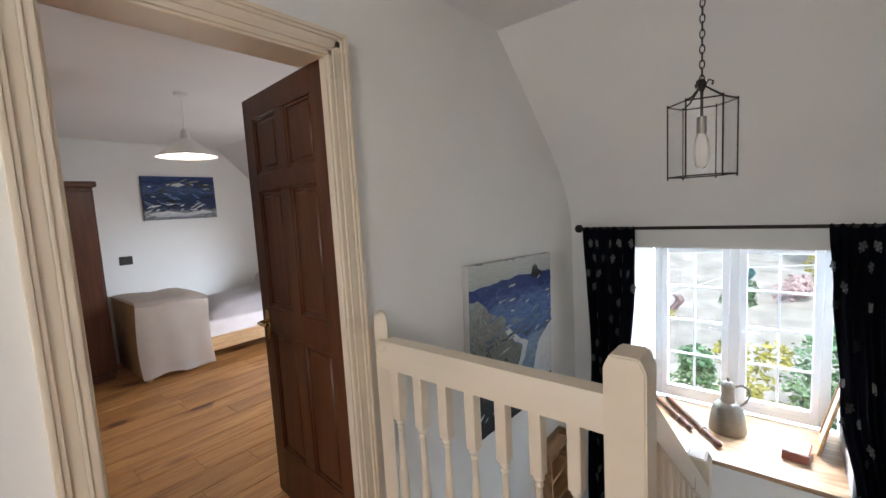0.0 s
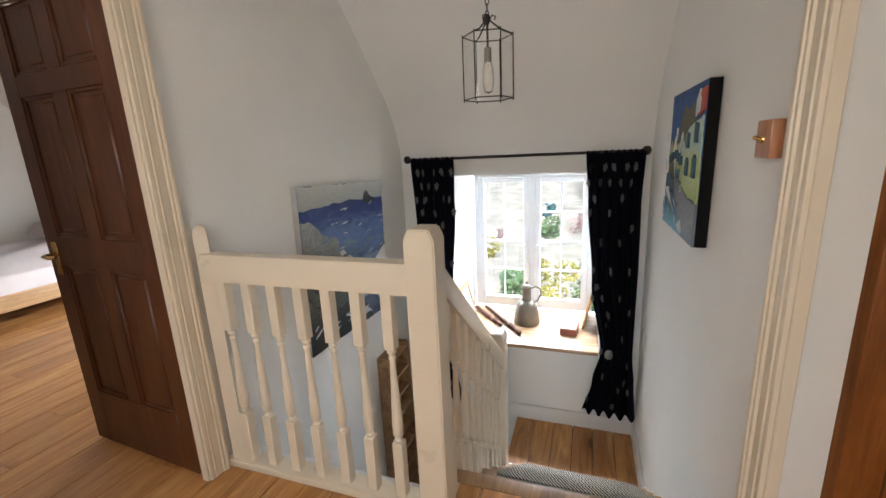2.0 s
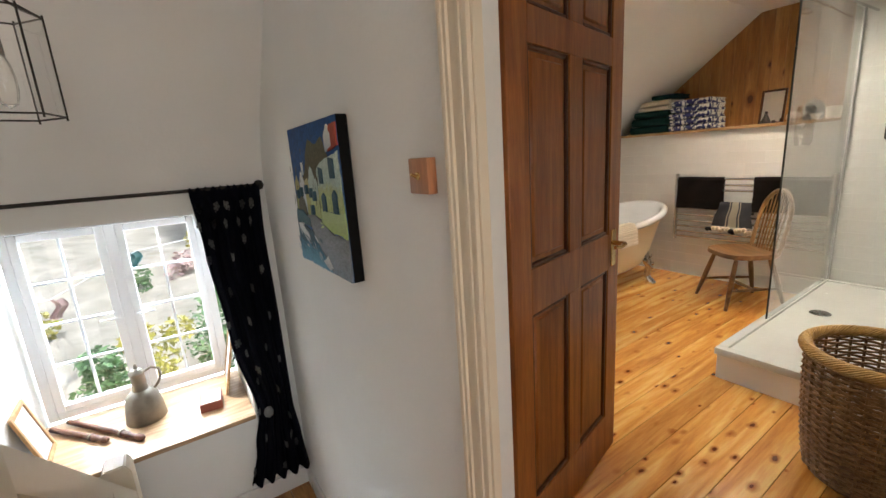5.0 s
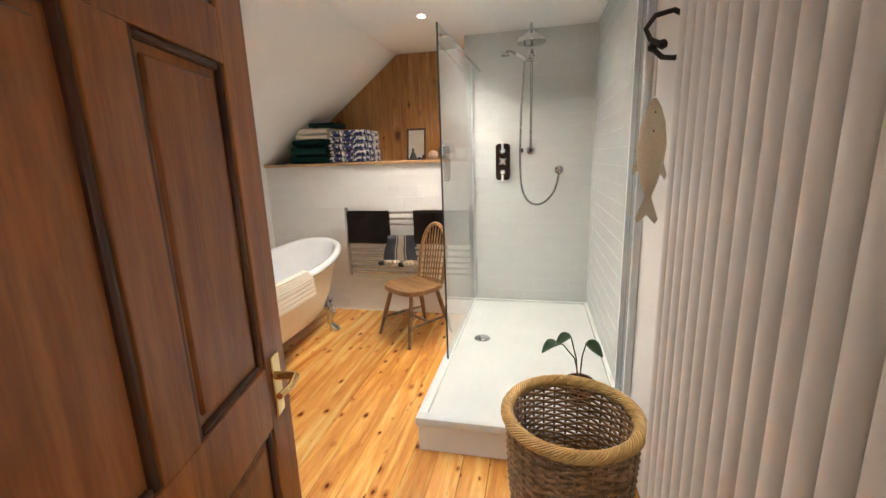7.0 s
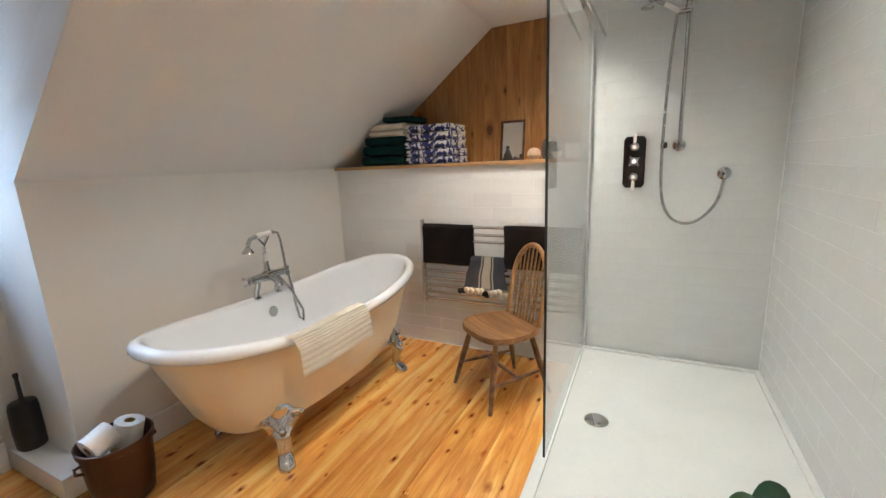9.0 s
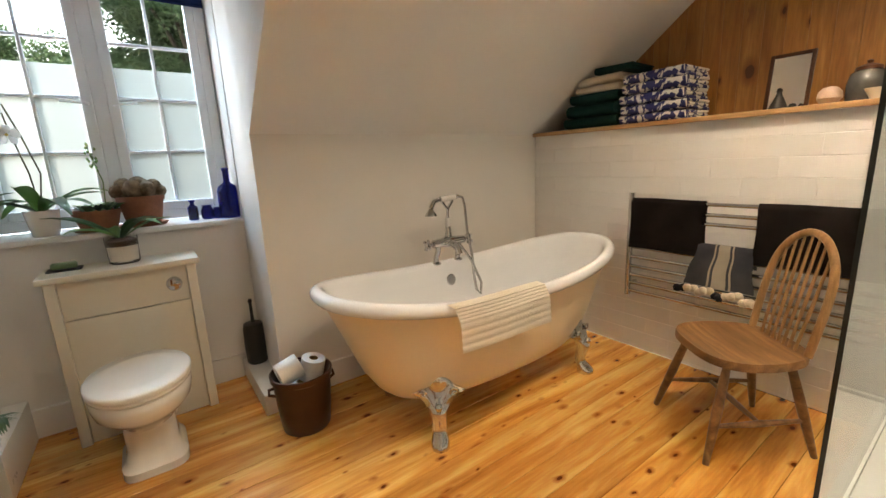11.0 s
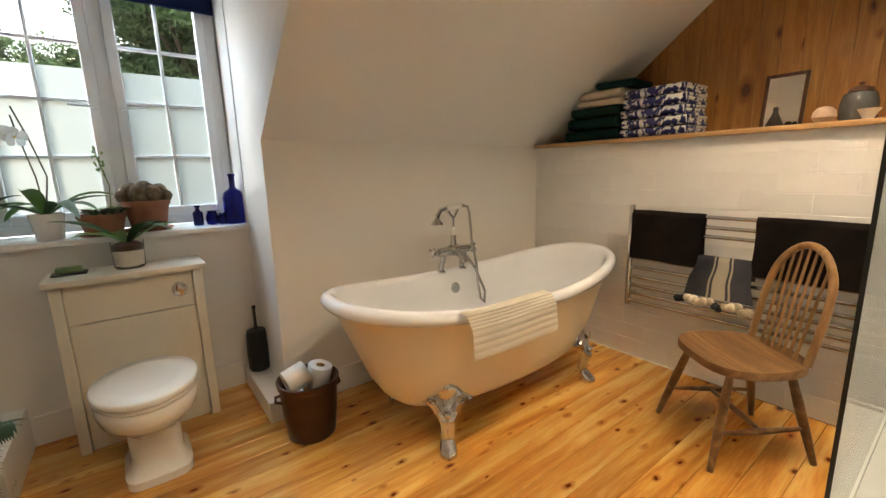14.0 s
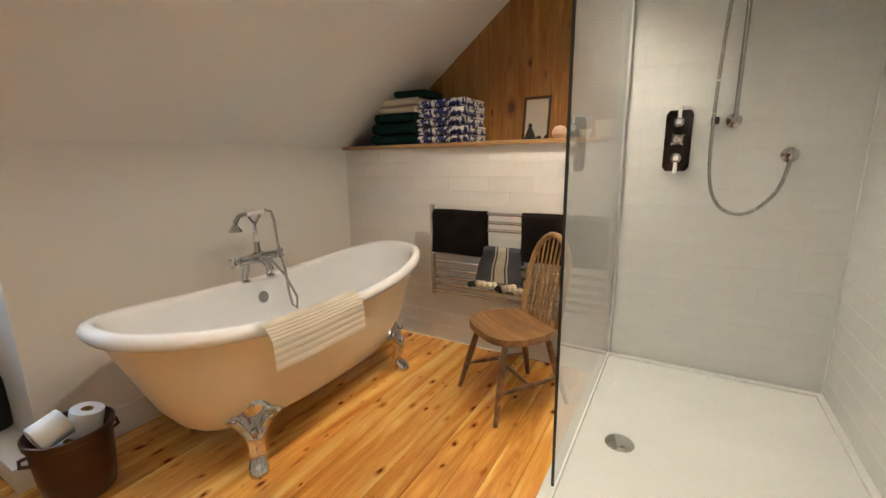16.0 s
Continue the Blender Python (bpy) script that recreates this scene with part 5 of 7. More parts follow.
strip(-0.125, 0.125, 0.0, SLATE_CLOTH, "cloth")
strip(-0.030, 0.022, 0.004, STRIPE, "stripe", "cream woven stripe")
strip(-0.048, -0.040, 0.004, STRIPE, "stripe")
strip(0.032, 0.040, 0.004, STRIPE, "stripe")
rng = random.Random(4)
for k in range(15):
    y = -0.172 + 0.0245 * k
    z = -0.228 + rng.uniform(-0.022, 0.010)
    white = k not in (6, 7, 13, 14)
    part("pompom", lathe([(0, -0.023), (0.015, -0.018), (0.023, 0), (0.015, 0.016), (0, 0.021)], 10, (-0.080 + rng.uniform(-0.012, 0.01), y * 1.06, z)), STRIPE if white else WOOL_BLACK, ht, "cream pompom" if white else "black pompom", 80)

# ---- shower ----
sh = thing("shower_tray", pose(0, 0, 0), "raised white shower tray with a chrome round waste", "shower tray")
bm = bmesh.new()
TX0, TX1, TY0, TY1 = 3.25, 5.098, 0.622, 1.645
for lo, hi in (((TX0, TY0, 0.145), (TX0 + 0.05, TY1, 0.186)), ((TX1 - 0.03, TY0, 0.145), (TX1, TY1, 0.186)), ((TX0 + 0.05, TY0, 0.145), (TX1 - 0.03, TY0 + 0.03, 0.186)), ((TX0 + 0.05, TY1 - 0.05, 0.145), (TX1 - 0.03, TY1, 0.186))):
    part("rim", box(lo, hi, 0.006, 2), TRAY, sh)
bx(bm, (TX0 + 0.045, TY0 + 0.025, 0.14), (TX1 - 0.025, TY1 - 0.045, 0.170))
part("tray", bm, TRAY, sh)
part("plinth", box((TX0 + 0.012, TY0, 0), (TX1, TY1 - 0.012, 0.144), 0.002), WHITE, sh, "white plinth panel")
part("drain_cover", lathe([(0, 0.010), (0.045, 0.009), (0.056, 0.004), (0.058, 0.0)], 28, (4.265, 1.435, 0.170)), CHROME, sh, "round chrome waste cover")
scr = thing("shower_screen", pose(0, 0, 0), "clear glass shower screen with chrome wall channels", "shower screen")
ob = part("pane", box((3.885, 1.604, 0.188), (5.085, 1.612, 2.17)), SHOWER_GLASS, scr, smooth=0)
ob.visible_shadow = False
part("glass_edge", box((3.881, 1.603, 0.188), (3.8848, 1.613, 2.17)), GLASS_EDGE, scr, "dark polished edge", 0)
part("wall_channel", box((5.078, 1.593, 0.186), (5.10, 1.623, 2.18), 0.003), SATIN, scr)
part("brace", tube([(3.96, 1.605, 2.12), (3.96, 1.565, 2.12), (4.00, 1.560, 2.12), (5.10, 1.535, 2.14)], 0.009, 10), CHROME, scr)
sc2 = thing("shower_door", pose(0, 0, 0), "narrow glass shower panel folded against the wall on chrome channel", "shower screen")
part("wall_channel", box((3.40, 0.622, 0.187), (3.435, 0.652, 2.17), 0.003), SATIN, sc2)
part("wall_channel", box((3.535, 0.628, 0.187), (3.555, 0.665, 2.17), 0.003), SATIN, sc2)
ob = part("pane", box((3.436, 0.640, 0.187), (3.534, 0.646, 2.17)), SHOWER_GLASS, sc2, smooth=0)
ob.visible_shadow = False

SX = 5.095
sv = thing("shower_valve", pose(SX, 1.347, 1.403), "chrome shower valve plate with white lever handles", "shower valve")
bm = prism([(-0.06, -0.13), (-0.045, -0.15), (0.045, -0.15), (0.06, -0.13), (0.06, 0.13), (0.045, 0.15), (-0.045, 0.15), (-0.06, 0.13)], 0, -0.012, 0.0)
part("plate", bm, CHROME_DARK_REFLECTION, sv)
for z in (-0.085, 0.005, 0.09):
    kn = part("valve", lathe([(0.020, 0.0), (0.018, 0.03), (0.026, 0.036), (0.024, 0.048), (0.0, 0.052)], 18), CHROME, sv)
    kn.matrix_local = pose(-0.012, 0, z, 0, -90, 0)
    part("button", lathe([(0, 0.057), (0.012, 0.055), (0.013, 0.050)], 14), CERAMIC, kn, "white ceramic button")
    if z == 0.005:
        for a in range(4):
            c, s = math.cos(a * math.pi / 2 + 0.7), math.sin(a * math.pi / 2 + 0.7)
            part("cross_arm", tube([(0.02 * c, 0.02 * s, 0.042), (0.036 * c, 0.036 * s, 0.042)], [0.006, 0.007], 8), CHROME, kn)
    else:
        d = -1 if z < 0 else 1
        part("lever", tube([(0.02 * d, 0, 0.042), (0.075 * d, 0, 0.044)], [0.008, 0.011], 10), CERAMIC, kn, "white ceramic lever")
rs = thing("shower_riser", pose(SX, 1.118, 0), "chrome slide rail with overhead rose, spray and looped hose", "shower")
part("riser_rail", tube([(-0.05, 0, 1.49), (-0.05, 0, 2.24)], 0.0105, 12), CHROME, rs)
for z in (1.49, 2.24):
    part("rail_end", tube([(0.0, 0, z), (-0.006, 0, z), (-0.008, 0, z), (-0.062, 0, z)], [0.034, 0.033, 0.016, 0.015], 18), CHROME, rs)
part("arm", tube([(0, 0, 2.33), (-0.06, 0, 2.36), (-0.34, 0, 2.36), (-0.38, 0, 2.34), (-0.38, 0, 2.30)], 0.011, 12), CHROME, rs)
part("overhead_rose", lathe([(0.0, 2.305), (0.022, 2.300), (0.045, 2.275), (0.085, 2.255), (0.100, 2.235), (0.100, 2.222), (0.0, 2.218)], 32, (-0.38, 0, 0)), CHROME, rs)
part("slider", box((-0.075, -0.018, 2.17), (-0.035, 0.05, 2.20), 0.006, 2), CHROME, rs)
part("spray_grip", tube([(-0.06, 0.05, 2.185), (-0.085, 0.12, 2.225)], 0.012, 10), CERAMIC, rs, "white spray grip")
bm = tube([(-0.085, 0.12, 2.225), (-0.10, 0.165, 2.25), (-0.115, 0.19, 2.238)], [0.010, 0.011, 0.014], 10)
lathe([(0.012, 0.012), (0.034, -0.016), (0.030, -0.022), (0, -0.024)], 18, (-0.125, 0.20, 2.225), bm)
part("spray_rose", bm, CHROME, rs)
part("hose_guide", box((-0.035, 0.06, 1.475), (0.0, 0.095, 1.51), 0.004), BLACK, rs)
pts = [(-0.06, 0.055, 2.17), (-0.05, 0.075, 1.9), (-0.035, 0.085, 1.5), (-0.035, 0.075, 1.22), (-0.035, 0.03, 1.09), (-0.035, -0.05, 1.045), (-0.035, -0.13, 1.075), (-0.035, -0.20, 1.17), (-0.04, -0.228, 1.30)]
fine = []
for i in range(len(pts) - 1):
    p0, p1, p2, p3 = (Vector(pts[max(0, min(len(pts) - 1, i + k))]) for k in (-1, 0, 1, 2))
    for f in (0, 0.25, 0.5, 0.75):
        fine.append(0.5 * ((2 * p1) + (p2 - p0) * f + (2 * p0 - 5 * p1 + 4 * p2 - p3) * f * f + (3 * p1 - p0 - 3 * p2 + p3) * f ** 3))
part("hose", tube(fine + [Vector(pts[-1])], 0.0085, 8), RUBBER, rs, "flexible chrome hose")
part("outlet", tube([(0.0, -0.23, 1.325), (-0.008, -0.23, 1.325), (-0.010, -0.23, 1.325), (-0.05, -0.23, 1.325), (-0.052, -0.23, 1.325)], [0.036, 0.034, 0.022, 0.022, 0.004], 20), CHROME, rs)

# ---- landing things ----
structure("threshold", box((1.355, 0.656, -0.03), (1.395, 1.374, 0.002), 0.003), OAK, "worn timber threshold of the bathroom doorway", 30)


def lantern():
    ln = thing("pendant_lantern", pose(0.494, 2.33, 2.45), "six-sided clear glass lantern in dark iron hung on a chain", "pendant light")
    part("ceiling_rose", lathe([(0, 0), (0.05, 0), (0.045, -0.015), (0.012, -0.03), (0, -0.03)], 20), IRON, ln)
    k, z = 0, -0.03
    while z > -0.555:
        pts = [(0.008 * math.cos(a) * (1 if k % 2 else 0), 0.008 * math.cos(a) * (0 if k % 2 else 1), z - 0.017 + 0.017 * math.sin(a)) for a in (i * math.pi / 5 for i in range(10))]
        part("chain_link", tube(pts, 0.0024, 5, closed=True), IRON, ln)
        z -= 0.027
        k += 1
    R, zt, zb = 0.112, -0.645, -0.912
    hexp = [(R * math.cos(radians(60 * i + 12)), R * math.sin(radians(60 * i + 12))) for i in range(6)]
    for z in (zt, zb):
        part("ring", tube([(x, y, z) for x, y in hexp], 0.0028, 6, closed=True), IRON, ln)
    for i, (x, y) in enumerate(hexp):
        part("corner_bar", tube([(x, y, zt + 0.008), (x, y, zb - 0.010)], 0.0030, 6), IRON, ln)
        x2, y2 = hexp[(i + 1) % 6]
        d = Vector((x2 - x, y2 - y, 0)).normalized()
        nrm = Vector((d.y, -d.x, 0)) * 0.001
        bm = bmesh.new()
        c = [Vector((x, y, zb)), Vector((x2, y2, zb)), Vector((x2, y2, zt)), Vector((x, y, zt))]
        vs = [[bm.verts.new(p * 0.985 + Vector((0, 0, 0.015 * p.z)) + nrm * s) for p in c] for s in (-1, 1)]
        bm.faces.new(vs[0][::-1])
        bm.faces.new(vs[1])
        for q in range(4):
            bm.faces.new((vs[0][q], vs[0][(q + 1) % 4], vs[1][(q + 1) % 4], vs[1][q]))
        ob = part("pane", bm, CLEAR, ln, smooth=0)
        ob.visible_shadow = False
    for i in range(3):
        a = radians(120 * i + 12)
        c, s = math.cos(a), math.sin(a)
        part("scroll", tube([(R * c, R * s, zt), (0.07 * c, 0.07 * s, zt + 0.016), (0.03 * c, 0.03 * s, zt + 0.045), (0.010 * c, 0.010 * s, zt + 0.062), (0.022 * c, 0.022 * s, zt + 0.082), (0.036 * c, 0.036 * s, zt + 0.075), (0.032 * c, 0.032 * s, zt + 0.062)], 0.0035, 6), IRON, ln)
    part("hub", lathe([(0, 0.09), (0.010, 0.085), (0.016, 0.065), (0.010, 0.05), (0.005, 0.04), (0.005, -0.055)], 12, (0, 0, zt)), IRON, ln)
    part("lamp_holder", lathe([(0, -0.05), (0.016, -0.05), (0.017, -0.11), (0, -0.11)], 14, (0, 0, zt)), PEWTER, ln, "dull brass bulb holder")
    part("bulb", lathe([(0.014, -0.11), (0.022, -0.13), (0.027, -0.165), (0.026, -0.20), (0.018, -0.235), (0, -0.245)], 18, (0, 0, zt)), BULB_GLASS, ln, "clear unlit bulb")
    return ln


lantern()

rod = thing("curtain_rod", pose(0.43, 3.53, 1.256), "dark iron curtain pole with ball ends above the window", "curtain rod")
part("pole", tube([(-0.865, 0, 0), (0.875, 0, 0)], 0.011, 12), IRON, rod)
for s in (-1, 1):
    part("finial", lathe([(0, -0.032), (0.02, -0.026), (0.032, 0), (0.02, 0.026), (0, 0.032)], 16, (0.885 * s, 0, 0)), IRON, rod)
    part("bracket", tube([(0.80 * s, 0, 0), (0.80 * s, 0.04, -0.01), (0.80 * s, 0.085, -0.02)], 0.008, 8), IRON, rod)

MOTIF_MESH = None


def curtain(name, edges, folds, label, tied):
    """A gathered curtain between two edges given by height: rows of (z, inner x, outer x)."""
    cur = thing(name, pose(0, 3.505, 0), label, "curtain", "curtains at the stair window")

    def edge(z):
        for (za, a0, a1), (zb, b0, b1) in zip(edges, edges[1:]):
            if z <= za and z >= zb:
                f = (za - z) / (za - zb)
                f = f * f * (3 - 2 * f)
                return a0 * (1 - f) + b0 * f, a1 * (1 - f) + b1 * f
        return edges[-1][1:]
    ztop, zbot = edges[0][0], edges[-1][0]

    def at(u, v):
        z = ztop + (zbot - ztop) * v
        a, b = edge(z)
        amp = 0.014 + 0.020 * min(1, v * 5)
        if v < 0.05:
            amp = 0.012
        y = amp * math.sin(u * folds * 2 * math.pi + 0.7 * math.sin(v * 4)) + 0.010 * math.sin(u * 5 + v * 7)
        head = 0.012 * math.sin(u * folds * 4 * math.pi) if v < 0.02 else 0
        return (a + (b - a) * u + 0.006 * math.sin(v * 9 + u * 4), y, z + head + (0.018 * math.sin(u * folds * 2 * math.pi + 1) if v > 0.97 else 0))
    part("cloth", sheet(at, 72, 60, thick=0.003), NAVY, cur, smooth=180)
    global MOTIF_MESH
    if MOTIF_MESH is None:
        bm = bmesh.new()
        for px, pz, rr in ((0, 0, 0.006), (0.010, 0.004, 0.0065), (-0.010, 0.004, 0.0065), (0.006, -0.012, 0.006), (-0.006, -0.012, 0.006), (0, 0.014, 0.0065), (0, -0.024, 0.0035)):
            vs = [bm.verts.new((px + rr * math.cos(k * math.pi / 4), 0, pz + rr * 1.2 * math.sin(k * math.pi / 4))) for k in range(8)]
            bm.faces.new(vs)
        bmesh.ops.solidify(bm, geom=bm.faces[:], thickness=0.001)
        MOTIF_MESH = finish("flower_motif", bm, MOTIF, 0)
    k = 0
    rows = int((ztop - zbot) / 0.105)
    for r in range(1, rows):
        v = r / rows
        for c in range(5):
            u = (c + (0.5 if r % 2 else 0.1) + 0.12 * math.sin(r * 5 + c * 3)) / 5.2
            p, q = Vector(at(u, v)), Vector(at(min(1, u + 0.01), v))
            d = q - p
            if abs(d.y) > abs(d.x) * 2.2:
                continue
            ob = new("flower_motif", MOTIF_MESH)
            ob.parent = cur
            ob.matrix_local = Matrix.Translation(p + Vector((0, -0.011, 0))) @ Matrix.Rotation(math.atan2(d.y, d.x) * 0.9, 4, "Z") @ Matrix.Scale(1.5 * min(1.0, abs(d.x) / 0.0045 + 0.35), 4, (1, 0, 0)) @ Matrix.Scale(1.4, 4, (0, 0, 1)) @ Matrix.Rotation(0.5 * math.sin(k * 2.3), 4, "Y")
            k += 1
    if tied:
        z = tied
        a, b = edge(z)
        part("tie_back", lathe([(0, -0.045), (0.025, -0.03), (0.032, 0), (0.02, 0.03), (0, 0.04)], 12, (a + 0.06, -0.045, z), squash=0.6), MOTIF, cur, "grey cloth tie-back knot", 70)
    return cur


curtain("curtain", [(1.262, -0.055, -0.41), (0.9, -0.07, -0.40), (0.2, -0.10, -0.39), (-0.35, -0.14, -0.40), (-0.90, -0.05, -0.41)], 4, "full-length black curtain with small grey flowers", 0)
curtain("curtain", [(1.262, 0.925, 1.315), (0.9, 0.945, 1.305), (0.3, 1.00, 1.305), (-0.25, 1.075, 1.310), (-0.50, 1.02, 1.330), (-0.80, 0.955, 1.345)], 5, "full-length black flowered curtain tied back beside the wall", -0.25)


def canvas(name, m, w, h, d, base, edge, label, layers, dabs=()):
    """A stretched canvas: x across, z up, painted face at y = 0; layers are laid-on areas of paint, dabs loose strokes."""
    cv = thing(name, m, label, "painting")
    bm = box((0, 0.0006, 0), (w, d, h), 0.003)
    part("stretcher", bm, edge, cv)
    part("painted_face", box((0.001, 0, 0.001), (w - 0.001, 0.0012, h - 0.001)), base, cv, smooth=0)
    rng = random.Random(7)
    for i, (nm, mt, poly) in enumerate(layers):
        pts = []
        for (u0, v0), (u1, v1) in zip(poly, poly[1:] + poly[:1]):
            steps = max(1, int(math.hypot(u1 - u0, v1 - v0) / 0.04))
            for k in range(steps):
                f = k / steps
                jit = 0.008 if k else 0.0
                u, v = u0 + (u1 - u0) * f + rng.uniform(-jit, jit), v0 + (v1 - v0) * f + rng.uniform(-jit, jit)
                pts.append((0.001 + (w - 0.002) * min(1, max(0, u)), 0.001 + (h - 0.002) * min(1, max(0, v))))
        part(nm, prism(pts, 1, -0.0006 * (i + 1), 0.0), mt, cv, smooth=0)
    top = 0.0006 * (len(layers) + 1)
    for mt, count, (ua, ub, va, vb), size, slope in dabs:
        top += 0.0004
        bm = bmesh.new()
        for k in range(count):
            x, y = w * rng.uniform(ua, ub), h * rng.uniform(va, vb)
            a = radians(slope + rng.uniform(-18, 18))
            ln, wd = size * w * rng.uniform(0.4, 1.2), size * w * rng.uniform(0.08, 0.18)
            c, s_ = math.cos(a), math.sin(a)
            ring_ = []
            for p, q in ((-1, 0.1), (-0.6, -0.7), (0.2, -1), (0.9, -0.4), (1, 0.2), (0.4, 0.9), (-0.5, 0.8)):
                px, py = x + p * ln * c - q * wd * s_, y + p * ln * s_ + q * wd * c
                ring_.append(bm.verts.new((min(w - 0.002, max(0.002, px)), -top - 0.0002 * (k % 3), min(h - 0.002, max(0.002, py)))))
            bm.faces.new(ring_)
        tagged(part("brush_stroke", bm, mt, cv, smooth=0), kind="stuff")
    return cv


# sea painting on the west wall: x runs north, face towards the stairwell
canvas("sea_painting", Matrix.Translation((-0.500, 2.122, 0.210)) @ Matrix.Rotation(radians(-2.4), 4, "X") @ Matrix.Rotation(radians(90), 4, "Z"), 0.957, 0.957, 0.039, SEA, GREY_CANVAS, "large canvas of a blue sea, cliffs and pale sky", [
    ("sky_paint", SEA_SKY, [(0, 0.865), (0.25, 0.875), (0.5, 0.89), (0.75, 0.885), (1, 0.875), (1, 1), (0, 1)]),
    ("islet_paint", ROCKS, [(0.70, 0.86), (0.73, 0.93), (0.77, 0.945), (0.81, 0.90), (0.86, 0.885), (0.88, 0.855)]),
    ("cliff_paint", CLIFF, [(0, 0.30), (0, 0.80), (0.08, 0.80), (0.20, 0.70), (0.33, 0.66), (0.37, 0.56), (0.50, 0.46), (0.58, 0.42), (0.50, 0.30), (0.42, 0.24), (0.3, 0.2)]),
    ("foam_paint", FOAM, [(0.37, 0.56), (0.48, 0.475), (0.58, 0.43), (0.52, 0.32), (0.44, 0.25), (0.52, 0.24), (0.60, 0.34), (0.65, 0.44), (0.52, 0.50), (0.40, 0.585)]),
    ("spray_paint", FOAM, [(0.72, 0.22), (0.80, 0.40), (0.90, 0.46), (1, 0.52), (1, 0.14), (0.85, 0.12)]),
    ("rock_paint", ROCKS, [(0, 0), (0, 0.34), (0.10, 0.31), (0.22, 0.24), (0.34, 0.20), (0.46, 0.24), (0.60, 0.17), (0.70, 0.08), (0.75, 0.0)]),
    ("surf_paint", FOAM, [(0.40, 0.12), (0.52, 0.15), (0.66, 0.10), (0.74, 0.04), (0.60, 0.06), (0.48, 0.09)]),
], [(SEA, 46, (0.15, 0.98, 0.50, 0.84), 0.09, 12), (FOAM, 16, (0.30, 0.98, 0.42, 0.85), 0.04, 14), (CLIFF, 40, (0.02, 0.42, 0.30, 0.66), 0.06, -40), (ROCKS, 26, (0.02, 0.40, 0.05, 0.60), 0.05, -45), (FOAM, 14, (0.05, 0.7, 0.06, 0.24), 0.05, 20)])
# town painting on the east wall: x runs south
TW, TH = 0.62, 0.595
wins = []
for u, v, k in ((0.67, 0.655, 1.0), (0.88, 0.70, 1.2), (0.68, 0.475, 1.05), (0.88, 0.485, 1.25)):
    top = [(u - 0.028 * k, v + 0.04 * k), (u, v + 0.066 * k)] if v < 0.6 else [(u - 0.028 * k, v + 0.055 * k)]
    wins.append(("window_paint", TOWN_DARK, [(u + 0.028 * k, v - 0.05 * k), (u + 0.028 * k, v + 0.045 * k)] + top[::-1] + [(u - 0.028 * k, v - 0.05 * k)]))
for u, v in ((0.12, 0.52), (0.20, 0.54), (0.33, 0.56), (0.43, 0.54), (0.50, 0.52), (0.43, 0.42)):
    wins.append(("window_paint", TOWN_DARK, [(u - 0.016, v - 0.035), (u + 0.016, v - 0.035), (u + 0.016, v + 0.03), (u - 0.016, v + 0.03)]))
